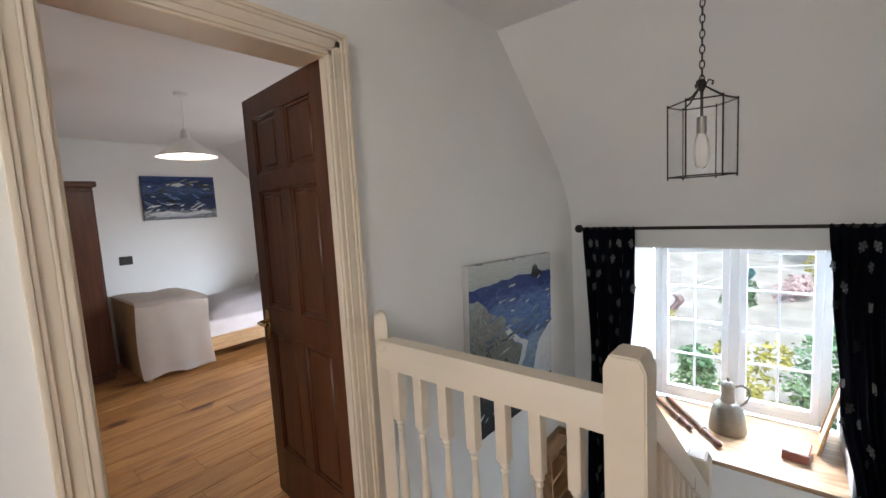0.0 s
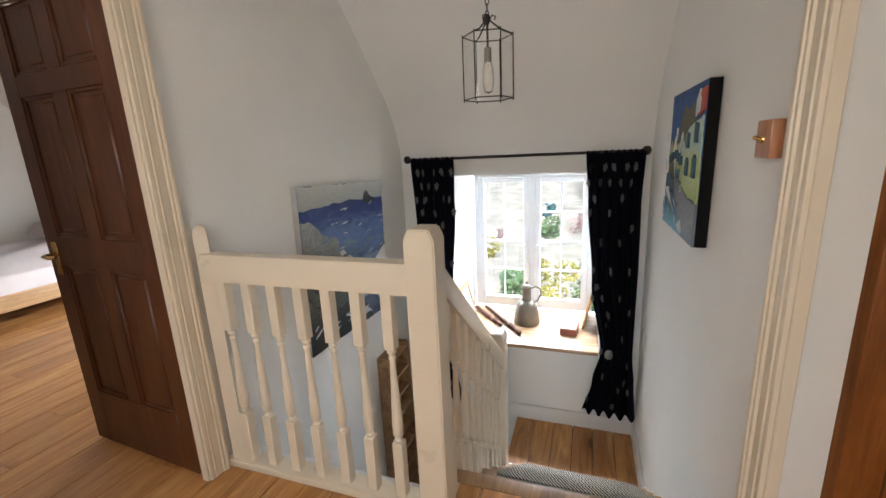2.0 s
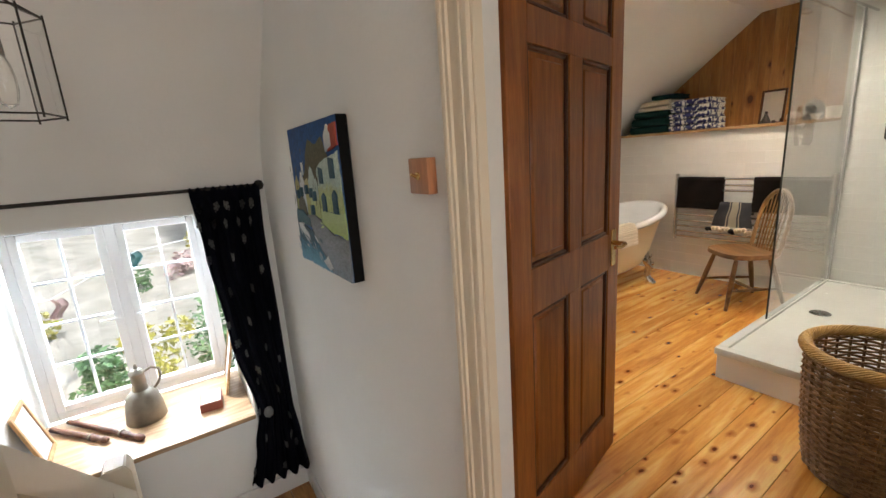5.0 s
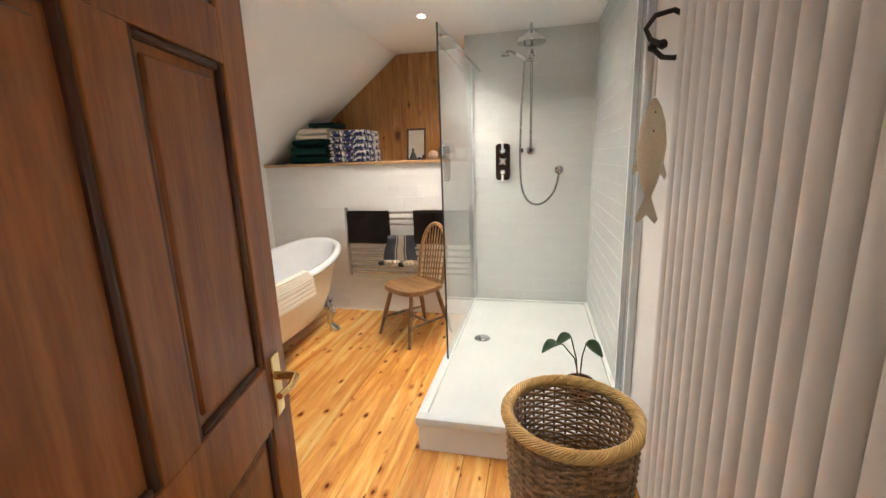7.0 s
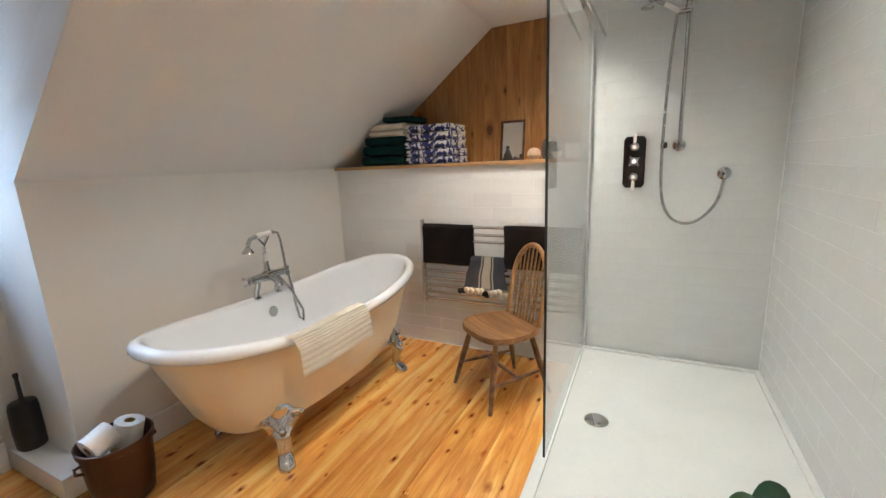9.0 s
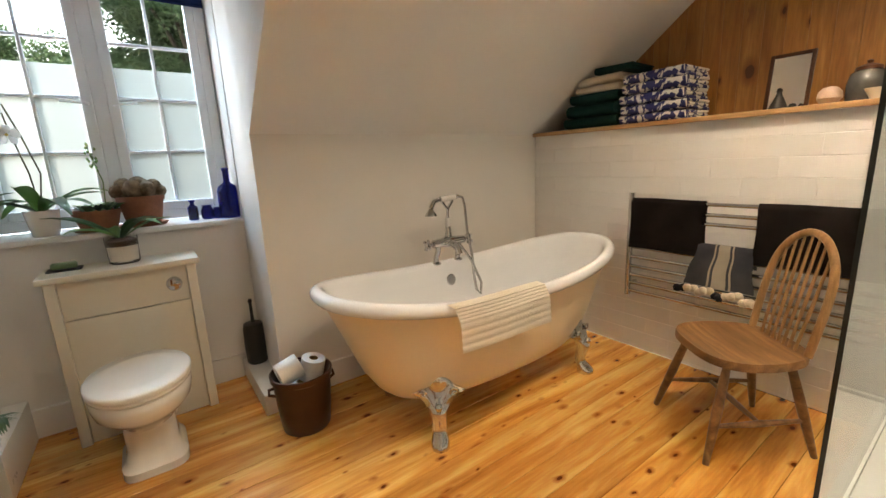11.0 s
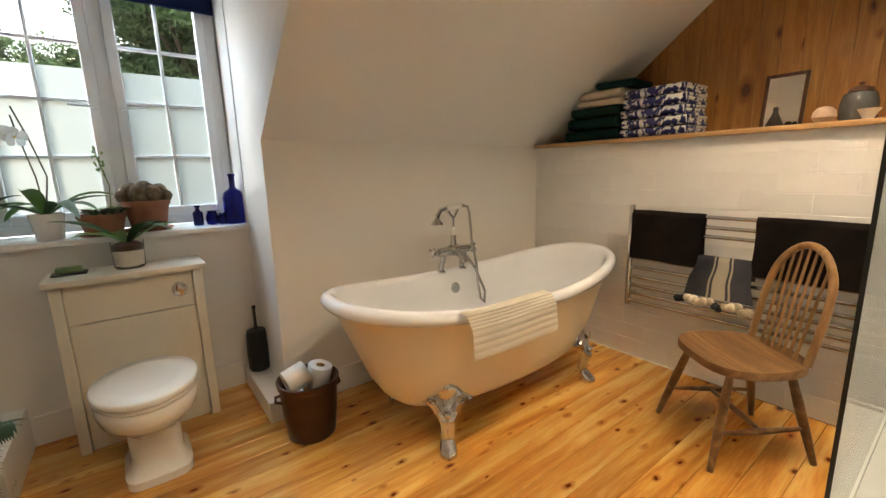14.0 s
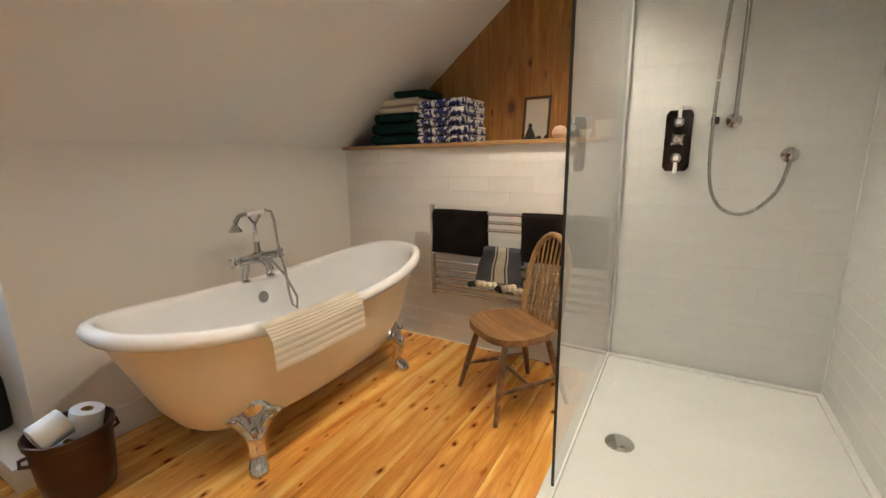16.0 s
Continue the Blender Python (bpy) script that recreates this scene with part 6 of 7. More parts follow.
canvas("town_painting", Matrix.Translation((1.316, 2.690, 0.922)) @ Matrix.Rotation(radians(-90), 4, "Z"), TW, TH, 0.042, TOWN_SKY, BLACK_CANVAS, "canvas of harbour houses under a blue sky with black edges", [
    ("tree_paint", TOWN_TREE, [(0, 0.50), (0.15, 0.58), (0.30, 0.68), (0.36, 0.80), (0.46, 0.90), (0.60, 0.86), (0.72, 0.90), (0.82, 0.74), (0.6, 0.4), (0, 0.38)]),
    ("gable_paint", TOWN_YELLOW, [(0.02, 0.38), (0.03, 0.60), (0.08, 0.66), (0.13, 0.60), (0.14, 0.38)]),
    ("gable_paint", FOAM, [(0.14, 0.40), (0.15, 0.60), (0.20, 0.69), (0.26, 0.62), (0.27, 0.38)]),
    ("gable_paint", TOWN_YELLOW, [(0.27, 0.36), (0.28, 0.62), (0.34, 0.64), (0.38, 0.60), (0.39, 0.36)]),
    ("house_paint", TOWN_WALL, [(0.37, 0.38), (0.37, 0.62), (0.44, 0.72), (0.47, 0.70), (0.55, 0.60), (0.56, 0.36)]),
    ("chimney_paint", FOAM, [(0.24, 0.66), (0.24, 0.75), (0.28, 0.75), (0.28, 0.66)]),
    ("bush_paint", TOWN_TREE, [(0.06, 0.36), (0.08, 0.46), (0.14, 0.52), (0.22, 0.48), (0.26, 0.38), (0.2, 0.32)]),
    ("house_paint", TOWN_WALL, [(0.585, 0.42), (0.58, 0.70), (0.72, 0.75), (0.98, 0.80), (0.99, 0.42)]),
    ("lower_wall_paint", TOWN_LIME, [(0.58, 0.33), (0.585, 0.44), (0.78, 0.42), (0.99, 0.43), (0.99, 0.27), (0.75, 0.29)]),
    ("roof_paint", TOWN_RED, [(0.84, 0.80), (0.90, 0.95), (1, 0.96), (1, 0.83)]),
    ("dormer_paint", FOAM, [(0.80, 0.80), (0.80, 0.90), (0.86, 0.96), (0.91, 0.90), (0.91, 0.83)]),
    ("road_paint", TOWN_ROAD, [(0.24, 0.36), (0.42, 0.38), (0.58, 0.34), (0.75, 0.28), (1, 0.27), (1, 0), (0.66, 0), (0.5, 0.12), (0.36, 0.26)]),
    ("water_paint", TOWN_WATER, [(0, 0), (0, 0.30), (0.15, 0.28), (0.36, 0.25), (0.50, 0.13), (0.68, 0)]),
    ("boat_paint", TOWN_DARK, [(0.0, 0.30), (0.02, 0.40), (0.16, 0.40), (0.33, 0.34), (0.32, 0.28), (0.16, 0.30)]),
    ("hull_paint", FOAM, [(0.02, 0.29), (0.12, 0.29), (0.24, 0.22), (0.36, 0.12), (0.20, 0.17), (0.05, 0.25)]),
    ("ripple_paint", FOAM, [(0.52, 0.06), (0.62, 0.11), (0.70, 0.04), (0.64, 0.01)]),
] + wins, [(TOWN_WATER, 40, (0.05, 0.6, 0.02, 0.22), 0.07, -20), (TOWN_LIME, 16, (0.62, 0.95, 0.30, 0.42), 0.05, 10), (TOWN_TREE, 30, (0.05, 0.75, 0.45, 0.85), 0.04, 70), (FOAM, 14, (0.02, 0.6, 0.05, 0.28), 0.05, -35)])

sw = thing("light_switch", pose(1.36, 1.588, 1.308), "square varnished wooden light switch plate with a brass dolly", "light switch")
part("back_box", box((-0.028, -0.045, -0.045), (0.0, 0.045, 0.045), 0.004, 2), SWITCH_WOOD, sw)
part("toggle", tube([(-0.028, 0, 0), (-0.032, 0, 0), (-0.034, 0, 0.0), (-0.048, 0, 0.006)], [0.011, 0.010, 0.005, 0.004], 12), BRASS, sw, "brass toggle")

# things on the stair window sill
jg = thing("jug", pose(0.44, 4.05, -0.300), "dull pewter lidded jug with a loop handle", "jug")
part("body", lathe([(0, 0), (0.118, 0), (0.122, 0.008), (0.112, 0.10), (0.095, 0.185), (0.070, 0.210), (0.048, 0.222), (0.043, 0.26), (0.043, 0.335), (0.048, 0.345), (0, 0.345)], 32), PEWTER, jg)
part("lid", lathe([(0.050, 0.345), (0.046, 0.36), (0.025, 0.375), (0.010, 0.38), (0.012, 0.395), (0.007, 0.408), (0, 0.41)], 24), PEWTER, jg)
part("handle", tube([(0.045, 0, 0.345), (0.085, 0, 0.362), (0.125, 0, 0.34), (0.132, 0, 0.29), (0.105, 0, 0.235), (0.078, 0, 0.205)], 0.0085, 10), PEWTER, jg)


def turned_stick(p, q, label):
    a, b = Vector(p), Vector(q)
    st = thing("turned_stick", Matrix.Translation(a), label, "wooden stick", "sticks on the sill")
    d = b - a
    stops = [(0.0, 0.011), (0.02, 0.017), (0.60, 0.019), (0.61, 0.015), (0.70, 0.019), (0.72, 0.024), (0.75, 0.016), (0.80, 0.023), (0.83, 0.015), (0.90, 0.013), (0.93, 0.022), (0.98, 0.020), (1.0, 0.010)]
    part("shaft", tube([d * f for f, r in stops], [r for f, r in stops], 12), MAHOG, st)
    part("collar", tube([d * 0.715, d * 0.735], 0.0255, 12), PEWTER, st, "metal collar")
    return st


turned_stick((-0.105, 4.29, -0.278), (0.235, 3.875, -0.278), "short dark turned wooden stick lying on the sill")
turned_stick((-0.020, 4.33, -0.276), (0.43, 3.74, -0.276), "long dark turned wooden stick with a collar")
bxx = thing("trinket_box", pose(0.835, 3.93, -0.300, 0, 0, -6), "small red-brown box with a pale lid", "box")
part("case", box((-0.07, -0.10, 0), (0.07, 0.10, 0.06), 0.004, 2), RED_LACQUER, bxx)
part("lid", box((-0.062, -0.092, 0.06), (0.062, 0.092, 0.066), 0.003), CERAM_BEIGE, bxx, "pale lid")


def leaning_frame(m, w, h, label, pic):
    fr = thing("picture_frame", m, label, "picture frame", "frames on the sill")
    for lo, hi in (((0, 0, 0), (0.03, 0.018, h)), ((w - 0.03, 0, 0), (w, 0.018, h)), ((0.03, 0, 0), (w - 0.03, 0.018, 0.03)), ((0.03, 0, h - 0.03), (w - 0.03, 0.018, h))):
        part("moulding", box(lo, hi, 0.004, 2), SHELF_WOOD, fr)
    part("picture", box((0.03, 0.010, 0.03), (w - 0.03, 0.014, h - 0.03)), pic, fr, smooth=0)
    return fr


leaning_frame(pose(0.955, 4.32, -0.298, 0, 0, 0) @ pose(0, 0, 0, 0, 13, 0) @ pose(0, 0, 0, 0, 0, -94), 0.34, 0.56, "gilt picture frame leaning on the window reveal", FOAM)
leaning_frame(pose(-0.035, 3.80, -0.298, 0, 0, 0) @ pose(0, 0, 0, 0, -14, 0) @ pose(0, 0, 0, 0, 0, 92), 0.30, 0.38, "pale picture frame leaning on the window reveal", FOAM)

# slim shelf unit on the stairs
su = thing("shelf_unit", pose(-0.535, 2.89, -1.50), "slim brown wooden shelf unit standing on the stair turn", "shelf unit")
for y in (0.0, 0.34):
    part("side_panel", prism([(0, 0), (0.13, 0), (0.125, 0.45), (0.11, 0.90), (0.10, 1.29), (0.09, 1.30), (0, 1.30)], 1, y, y + 0.018), OAK, su)
part("back_panel", box((0.0, 0.018, 0.06), (0.008, 0.34, 1.30)), OAK, su)
for k in range(8):
    z = 0.06 + 0.168 * k
    part("shelf", box((0.008, 0.018, z), (0.125 - 0.022 * z, 0.34, z + 0.018), 0.002), OAK, su)

# ---- bedroom ----
wall("wall_bedroom_west", 0, -4.9, -4.75, -0.9, 3.75, 0, 2.5, [], WALL, "white bedroom wall")
wall("wall_bedroom_north", 1, 3.6, 3.75, -4.75, -0.69, 0, 2.5, [(-2.9, -1.7, 0.45, 1.5)], WALL, "white bedroom wall with an assumed opening, out of view")
wall("wall_bedroom_south", 1, -0.9, -0.75, -4.75, -0.69, 0, 2.5, [], WALL, "white bedroom wall")
structure("ceiling_bedroom", prism([(-0.9, 2.36), (2.75, 2.36), (3.6, 1.55), (3.75, 1.55), (3.75, 2.6), (-0.9, 2.6)], 0, -4.75, -0.69), CEIL, "white bedroom ceiling sloping at the eaves")
boards("floor_bedroom", OLD_FLOOR, -4.75, -0.546, -0.75, 3.6, 0.0, 1, 0.19, [2.4, 3.2], "old brown floorboards of the bedroom")
pn = thing("pendant_light", pose(-2.50, 1.63, 2.36), "white enamel pendant shade hung low, lit", "pendant light")
part("ceiling_rose", lathe([(0, 0), (0.045, 0), (0.04, -0.022), (0.008, -0.03), (0, -0.03)], 20), LAMP_SHADE, pn)
part("cord", tube([(0, 0, -0.03), (0, 0, -0.27)], 0.003, 6), LAMP_SHADE, pn)
part("shade", lathe([(0.014, -0.245), (0.026, -0.27), (0.031, -0.31), (0.055, -0.325), (0.130, -0.382), (0.192, -0.436), (0.188, -0.436), (0.125, -0.387), (0.055, -0.331), (0.014, -0.32)], 40), LAMP_SHADE, pn)
bulb = part("bulb", lathe([(0, -0.325), (0.016, -0.33), (0.030, -0.37), (0.026, -0.40), (0, -0.415)], 18), GLOW, pn, "glowing bulb")
canvas("storm_painting", Matrix.Translation((-4.72, 1.915, 1.51)) @ Matrix.Rotation(radians(90), 4, "Z"), 0.76, 0.49, 0.027, STORM, BLACK_CANVAS, "dark blue stormy sea canvas on the bedroom wall", [
    ("foam_paint", FOAM, [(0.05, 0.14), (0.3, 0.20), (0.55, 0.12), (0.8, 0.20), (0.95, 0.13), (0.8, 0.10), (0.5, 0.05), (0.2, 0.06)]),
    ("crest_paint", FOAM, [(0.30, 0.80), (0.45, 0.86), (0.62, 0.80), (0.50, 0.76)]),
], [(ROCKS, 30, (0.05, 0.95, 0.30, 0.90), 0.10, 10), (SEA, 34, (0.05, 0.95, 0.20, 0.80), 0.08, -25), (FOAM, 22, (0.05, 0.95, 0.08, 0.35), 0.06, 15), (FOAM, 8, (0.1, 0.9, 0.5, 0.85), 0.05, -15)])
bd = thing("bed", pose(-4.745, 1.53, 0), "pine single bed with white linen and a cream throw", "bed")
part("end_board", box((0, 0, 0), (0.95, 0.05, 0.72), 0.012, 2), PALE_WOOD, bd)
part("side_rail", box((0.90, 0.05, 0.12), (0.94, 2.0, 0.27), 0.006, 2), PALE_WOOD, bd)
part("side_rail", box((0.01, 0.05, 0.12), (0.05, 2.0, 0.27), 0.006, 2), PALE_WOOD, bd)


def bedding(u, v, x0, x1, y0, y1, z, dome):
    x, y = x0 + (x1 - x0) * u, y0 + (y1 - y0) * v
    return (x, y, z + dome * (1 - (2 * u - 1) ** 6) * (1 - (2 * v - 1) ** 8) + 0.010 * math.sin(u * 13 + v * 9) + 0.008 * noise.noise(Vector((x * 6, y * 6, z))))


part("mattress", box((0.05, 0.06, 0.22), (0.935, 1.98, 0.46), 0.05, 3), LINEN, bd, "white sheeted mattress")
bm = sheet(lambda u, v: bedding(u, v, 0.03, 0.955, 0.55, 1.98, 0.44, 0.17), 24, 40, thick=-0.06)
part("duvet", bm, LINEN, bd, "white duvet")
pil = whole("pillow", sheet(lambda u, v: bedding(u, v, 0, 0.65, 0, 0.45, 0, 0.15), 18, 18, thick=-0.03), LINEN, pose(-4.575, 2.95, 0.66), "plump white pillow on the bed", "pillow")


def throw_at(u, v):
    # drapes over the end of the bed and down its open side
    y = 1.50 + 0.62 * v
    prof = [(-4.55, 0.74), (-4.2, 0.75), (-3.75, 0.745), (-3.655, 0.715), (-3.638, 0.5), (-3.63, 0.25), (-3.615, 0.05)]
    s = u * (len(prof) - 1)
    i = min(int(s), len(prof) - 2)
    f = s - i
    x = prof[i][0] * (1 - f) + prof[i + 1][0] * f
    z = prof[i][1] * (1 - f) + prof[i + 1][1] * f
    return (x + 0.016 * math.sin(v * 14) * max(0, u - 0.55) * 2, y + 0.02 * math.sin(u * 6), z + 0.008 * math.sin(v * 9 + u * 5) - (0.02 if v > 0.5 else 0) * v)


whole("throw_blanket", sheet(throw_at, 40, 24, thick=0.012), THROW, pose(-0.125, 0.0, 0), "cream blanket draped over the end of the bed", "blanket")
wd = thing("wardrobe", pose(-4.74, 0.60, 0), "tall dark brown wooden wardrobe in the bedroom corner", "wardrobe")
part("carcass", box((0, 0, 0.06), (0.55, 0.80, 1.84), 0.006), MAHOG, wd)
part("plinth", box((0.0, 0.01, 0), (0.53, 0.79, 0.06), 0.002), MAHOG, wd)
part("cornice", box((0, -0.02, 1.84), (0.58, 0.83, 1.89), 0.015, 3), MAHOG, wd)
for y in (0.02, 0.405):
    part("door", box((0.55, y, 0.10), (0.57, y + 0.375, 1.80), 0.004), MAHOG, wd)
sk = thing("wall_socket", pose(-4.75, 1.703, 1.09), "small dark metal switch plate on the bedroom wall", "switch")
part("plate", box((0, -0.06, -0.045), (0.008, 0.06, 0.045), 0.003), IRON, sk)
part("rocker", box((0.008, -0.02, -0.015), (0.013, 0.0, 0.015), 0.002), BLACK, sk)

# ---- bathroom cupboard, radiator, basket ----
cb = thing("cupboard", pose(1.515, 2.30, 0), "cream painted panelled cupboard with fluted edges", "cupboard")
part("carcass", box((0, 0, 0.08), (0.50, 0.90, 1.50), 0.004), CUPBOARD_PAINT, cb)
part("plinth", box((0, 0.01, 0), (0.48, 0.89, 0.08), 0.003), CUPBOARD_PAINT, cb)
part("top", prism([(0, 1.50), (0.56, 1.50), (0.56, 1.515), (0.545, 1.54), (0, 1.54)], 1, -0.015, 0.915), CUPBOARD_PAINT, cb)
for y in (0.0, 0.82):
    bm = box((0.50, y, 0.08), (0.522, y + 0.08, 1.498), 0.003)
    for k in range(3):
        bx(bm, (0.522, y + 0.014 + 0.02 * k, 0.16), (0.529, y + 0.026 + 0.02 * k, 1.42), 0.005, 2)
    part("pilaster", bm, CUPBOARD_PAINT, cb)
for y in (0.082, 0.452):
    bm = bmesh.new()
    bx(bm, (0.50, y, 0.10), (0.52, y + 0.08, 1.48), 0.002)
    bx(bm, (0.50, y + 0.286, 0.10), (0.52, y + 0.366, 1.48), 0.002)
    for a, b in ((0.10, 0.20), (0.82, 0.92), (1.38, 1.48)):
        bx(bm, (0.5005, y + 0.08, a), (0.5195, y + 0.286, b), 0.002)
    dr = part("door", bm, CUPBOARD_PAINT, cb)
    for a, b in ((0.20, 0.82), (0.92, 1.38)):
        bm = box((0.501, y + 0.08, a), (0.508, y + 0.286, b))
        bx(bm, (0.508, y + 0.11, a + 0.03), (0.517, y + 0.256, b - 0.03), 0.007)
        part("panel", bm, CUPBOARD_PAINT, dr)
    part("knob", lathe([(0.006, 0), (0.007, 0.012), (0.016, 0.02), (0.014, 0.03), (0, 0.033)], 14), CUPBOARD_PAINT, dr).matrix_local = pose(0.52, y + (0.325 if y < 0.2 else 0.04), 0.87, 0, 90, 0)

rd = thing("column_radiator", pose(1.72, 0.66, 0), "tall white column radiator on the bathroom wall", "radiator")
for k in range(17):
    x = 0.025 + 0.053 * k
    bm = tube([(x, 0.085, 0.17), (x, 0.085, 1.93)], 0.0235, 14)
    bmesh.ops.scale(bm, vec=(1, 0.8, 1), verts=bm.verts[:], space=Matrix.Translation((0, -0.085, 0)))
    part("column", bm, RAD, rd)
for z in (0.20, 1.90):
    part("header", box((0.0, 0.035, z - 0.03), (0.90, 0.075, z + 0.03), 0.012, 3), RAD, rd)
for x in (0.15, 0.75):
    part("wall_bracket", box((x, -0.04, 1.5), (x + 0.03, 0.04, 1.53), 0.003), RAD, rd)
for x in (0.03, 0.87):
    part("valve_pipe", tube([(x, 0.055, 0.17), (x, 0.055, 0.0)], 0.0095, 10), CHROME, rd, "chrome valve pipe")

bk = thing("laundry_basket", pose(2.90, 0.935, 0), "round open woven willow laundry basket with a plaited rim", "basket")
bk.scale = (0.97, 0.97, 1.03)
BR = [(0.0, 0.195), (0.12, 0.212), (0.26, 0.225), (0.40, 0.232), (0.50, 0.235)]


def brad(z):
    for (za, ra), (zb, rb) in zip(BR, BR[1:]):
        if za <= z <= zb:
            return ra + (rb - ra) * (z - za) / (zb - za)
    return BR[-1][1]


NST = 30
for k in range(NST):
    a = 2 * math.pi * k / NST
    part("stake", tube([(brad(z) * math.cos(a), brad(z) * math.sin(a), z) for z in (0.01, 0.12, 0.26, 0.40, 0.505)], 0.0055, 6), WICKER, bk)
zr = 0.020
row = 0
while zr < 0.495:
    pts = []
    for i in range(NST * 2):
        a = math.pi * i / NST
        off = 0.0065 * math.cos(math.pi * (i / 2 + row) * 1.0) if i % 2 == 0 else 0.0
        r = brad(zr) + off
        pts.append((r * math.cos(a), r * math.sin(a), zr + 0.0015 * math.sin(i * 1.7 + row)))
    part("weaver", tube(pts, 0.0056, 5, closed=True), WICKER, bk)
    zr += 0.0132
    row += 1
for k in range(12):
    pts = []
    for i in range(160):
        a = 2 * math.pi * i / 160
        t = a * 9 + k * math.pi / 6
        pts.append(((0.238 + 0.0195 * math.cos(t)) * math.cos(a), (0.238 + 0.0195 * math.cos(t)) * math.sin(a), 0.510 + 0.017 * math.sin(t)))
    part("rim_strand", tube(pts, 0.0051 + 0.0005 * math.sin(k * 2.1), 6, closed=True), CANE, bk, "golden plaited cane rim")
part("base", lathe([(0, 0.0), (0.19, 0.0), (0.195, 0.012), (0, 0.016)], 30), WICKER, bk)

fs = thing("hanging_fish", pose(3.00, 0.705, 1.61, 0, 0, 68), "beige felt fish hung by a string from the hook", "ornament")
fs.scale = (0.60, 0.95, 0.97)
bm = bmesh.new()
prof = [(0.0, 0.010), (-0.03, 0.036), (-0.08, 0.062), (-0.15, 0.074), (-0.22, 0.064), (-0.28, 0.040), (-0.315, 0.020), (-0.335, 0.019)]
rings = []
for z, w in prof:
    rings.append([bm.verts.new((w * math.cos(2 * math.pi * i / 18), 0.36 * w * math.sin(2 * math.pi * i / 18), z)) for i in range(18)])
for a, b in zip(rings, rings[1:]):
    for i in range(18):
        bm.faces.new((a[i], a[(i + 1) % 18], b[(i + 1) % 18], b[i]))
bm.faces.new(rings[0])
bm.faces.new(rings[-1])
part("body", bm, FELT, fs, smooth=60)
part("tail", prism([(-0.017, -0.325), (0.017, -0.325), (0.058, -0.40), (0.045, -0.415), (0.0, -0.385), (-0.045, -0.415), (-0.058, -0.40)], 1, -0.006, 0.006), FELT, fs)
part("fin", prism([(0.068, -0.19), (0.092, -0.235), (0.082, -0.25), (0.055, -0.23)], 1, -0.005, 0.005), FELT, fs)
part("fin", prism([(-0.062, -0.20), (-0.085, -0.25), (-0.075, -0.265), (-0.05, -0.24)], 1, -0.005, 0.005), FELT, fs)
for z, out in ((-0.045, 0.0150), (-0.105, 0.0235)):
    part("eye", lathe([(0, -0.005), (0.005, 0), (0, 0.005)], 8, (-0.012, out, z)), BLACK, fs, "black bead")
part("string", tube([(0, 0, 0.008), (0, 0, 0.10), (0.002, 0.0, 0.135)], 0.003, 6), FELT, fs)
hk = thing("coat_hook", pose(2.955, 0.62, 1.73), "dark iron scroll hook on a wooden block", "hook")
part("mount", prism([(-0.05, -0.06), (0.05, -0.06), (0.06, -0.04), (0.06, 0.16), (-0.06, 0.16), (-0.06, -0.04)], 1, 0.0, 0.022), OAK, hk)
part("arm", tube([(0, 0.02, 0.10), (0.0, 0.06, 0.12), (0.0, 0.11, 0.11), (0.0, 0.135, 0.075), (0, 0.12, 0.045), (0, 0.09, 0.03)], 0.008, 8), IRON, hk)
part("arm", tube([(0, 0.02, 0.0), (0.0, 0.05, -0.012), (0.015, 0.08, -0.005), (0.02, 0.105, 0.02)], 0.008, 8), IRON, hk)
for p in ((0, 0.085, 0.028), (0.02, 0.108, 0.026)):
    part("knob", lathe([(0, -0.015), (0.013, -0.008), (0.015, 0.003), (0.008, 0.013), (0, 0.015)], 12, p), IRON, hk)

# ---- shelf things ----


def folded(name, m, w, d, h, material, label, group):
    """A folded towel: stacked layers joined by a rounded front fold."""
    bm = bmesh.new()
    layers = 3
    for k in range(layers):
        z0, z1 = h * k / layers, h * (k + 1) / layers - 0.002
        bx(bm, (-d / 2 + 0.003 * (k % 2), -w / 2 + 0.004 * (k == 1), z0), (d / 2, w / 2 - 0.003 * (k == 2), z1), 0.009, 3)
    r = h / 2
    tube([(-d / 2 + 0.004, -w / 2 + 0.006, r), (-d / 2 + 0.004, w / 2 - 0.006, r)], r * 0.96, 12, bm)
    for v in bm.verts:
        v.co.z += 0.010 * noise.noise(v.co * 9 + Vector((w * 50, h * 90, 0)))
        v.co.x += 0.010 * noise.noise(v.co * 11 + Vector((h * 70, 0, 0)))
    ob = whole(name, bm, material, m, label, "towel", group, 60)
    return ob


z = 1.446
for h, w, mt, lab, y in ((0.075, 0.40, GREEN_TOWEL, "folded dark green towel in a stack", 3.17), (0.075, 0.38, GREEN_TOWEL, "folded dark green towel in a stack", 3.16), (0.062, 0.36, GREEN_TOWEL, "folded dark green towel in a stack", 3.145), (0.045, 0.33, CREAM_TOWEL, "folded cream towel in a stack", 3.12), (0.050, 0.32, CREAM_TOWEL, "folded cream towel in a stack", 3.11), (0.045, 0.26, GREEN_TOWEL, "folded dark green towel on top of the stack", 3.02)):
    folded("folded_towel", pose(5.27, y, z, 0, 0, 2 * math.sin(z * 40)), w, 0.26, h, mt, lab, "towels on the shelf")
    z += h + 0.003
z = 1.446
for k, h in enumerate((0.052, 0.056, 0.058, 0.060, 0.052)):
    folded("folded_sheet", pose(5.275, 2.755 + 0.006 * math.sin(k * 4), z, 0, 0, 2.5 * math.sin(k * 3)), 0.40 - 0.008 * k, 0.28, h, PRINT, "folded indigo and white printed cloth in a stack", "printed cloths on the shelf")
    z += h + 0.002
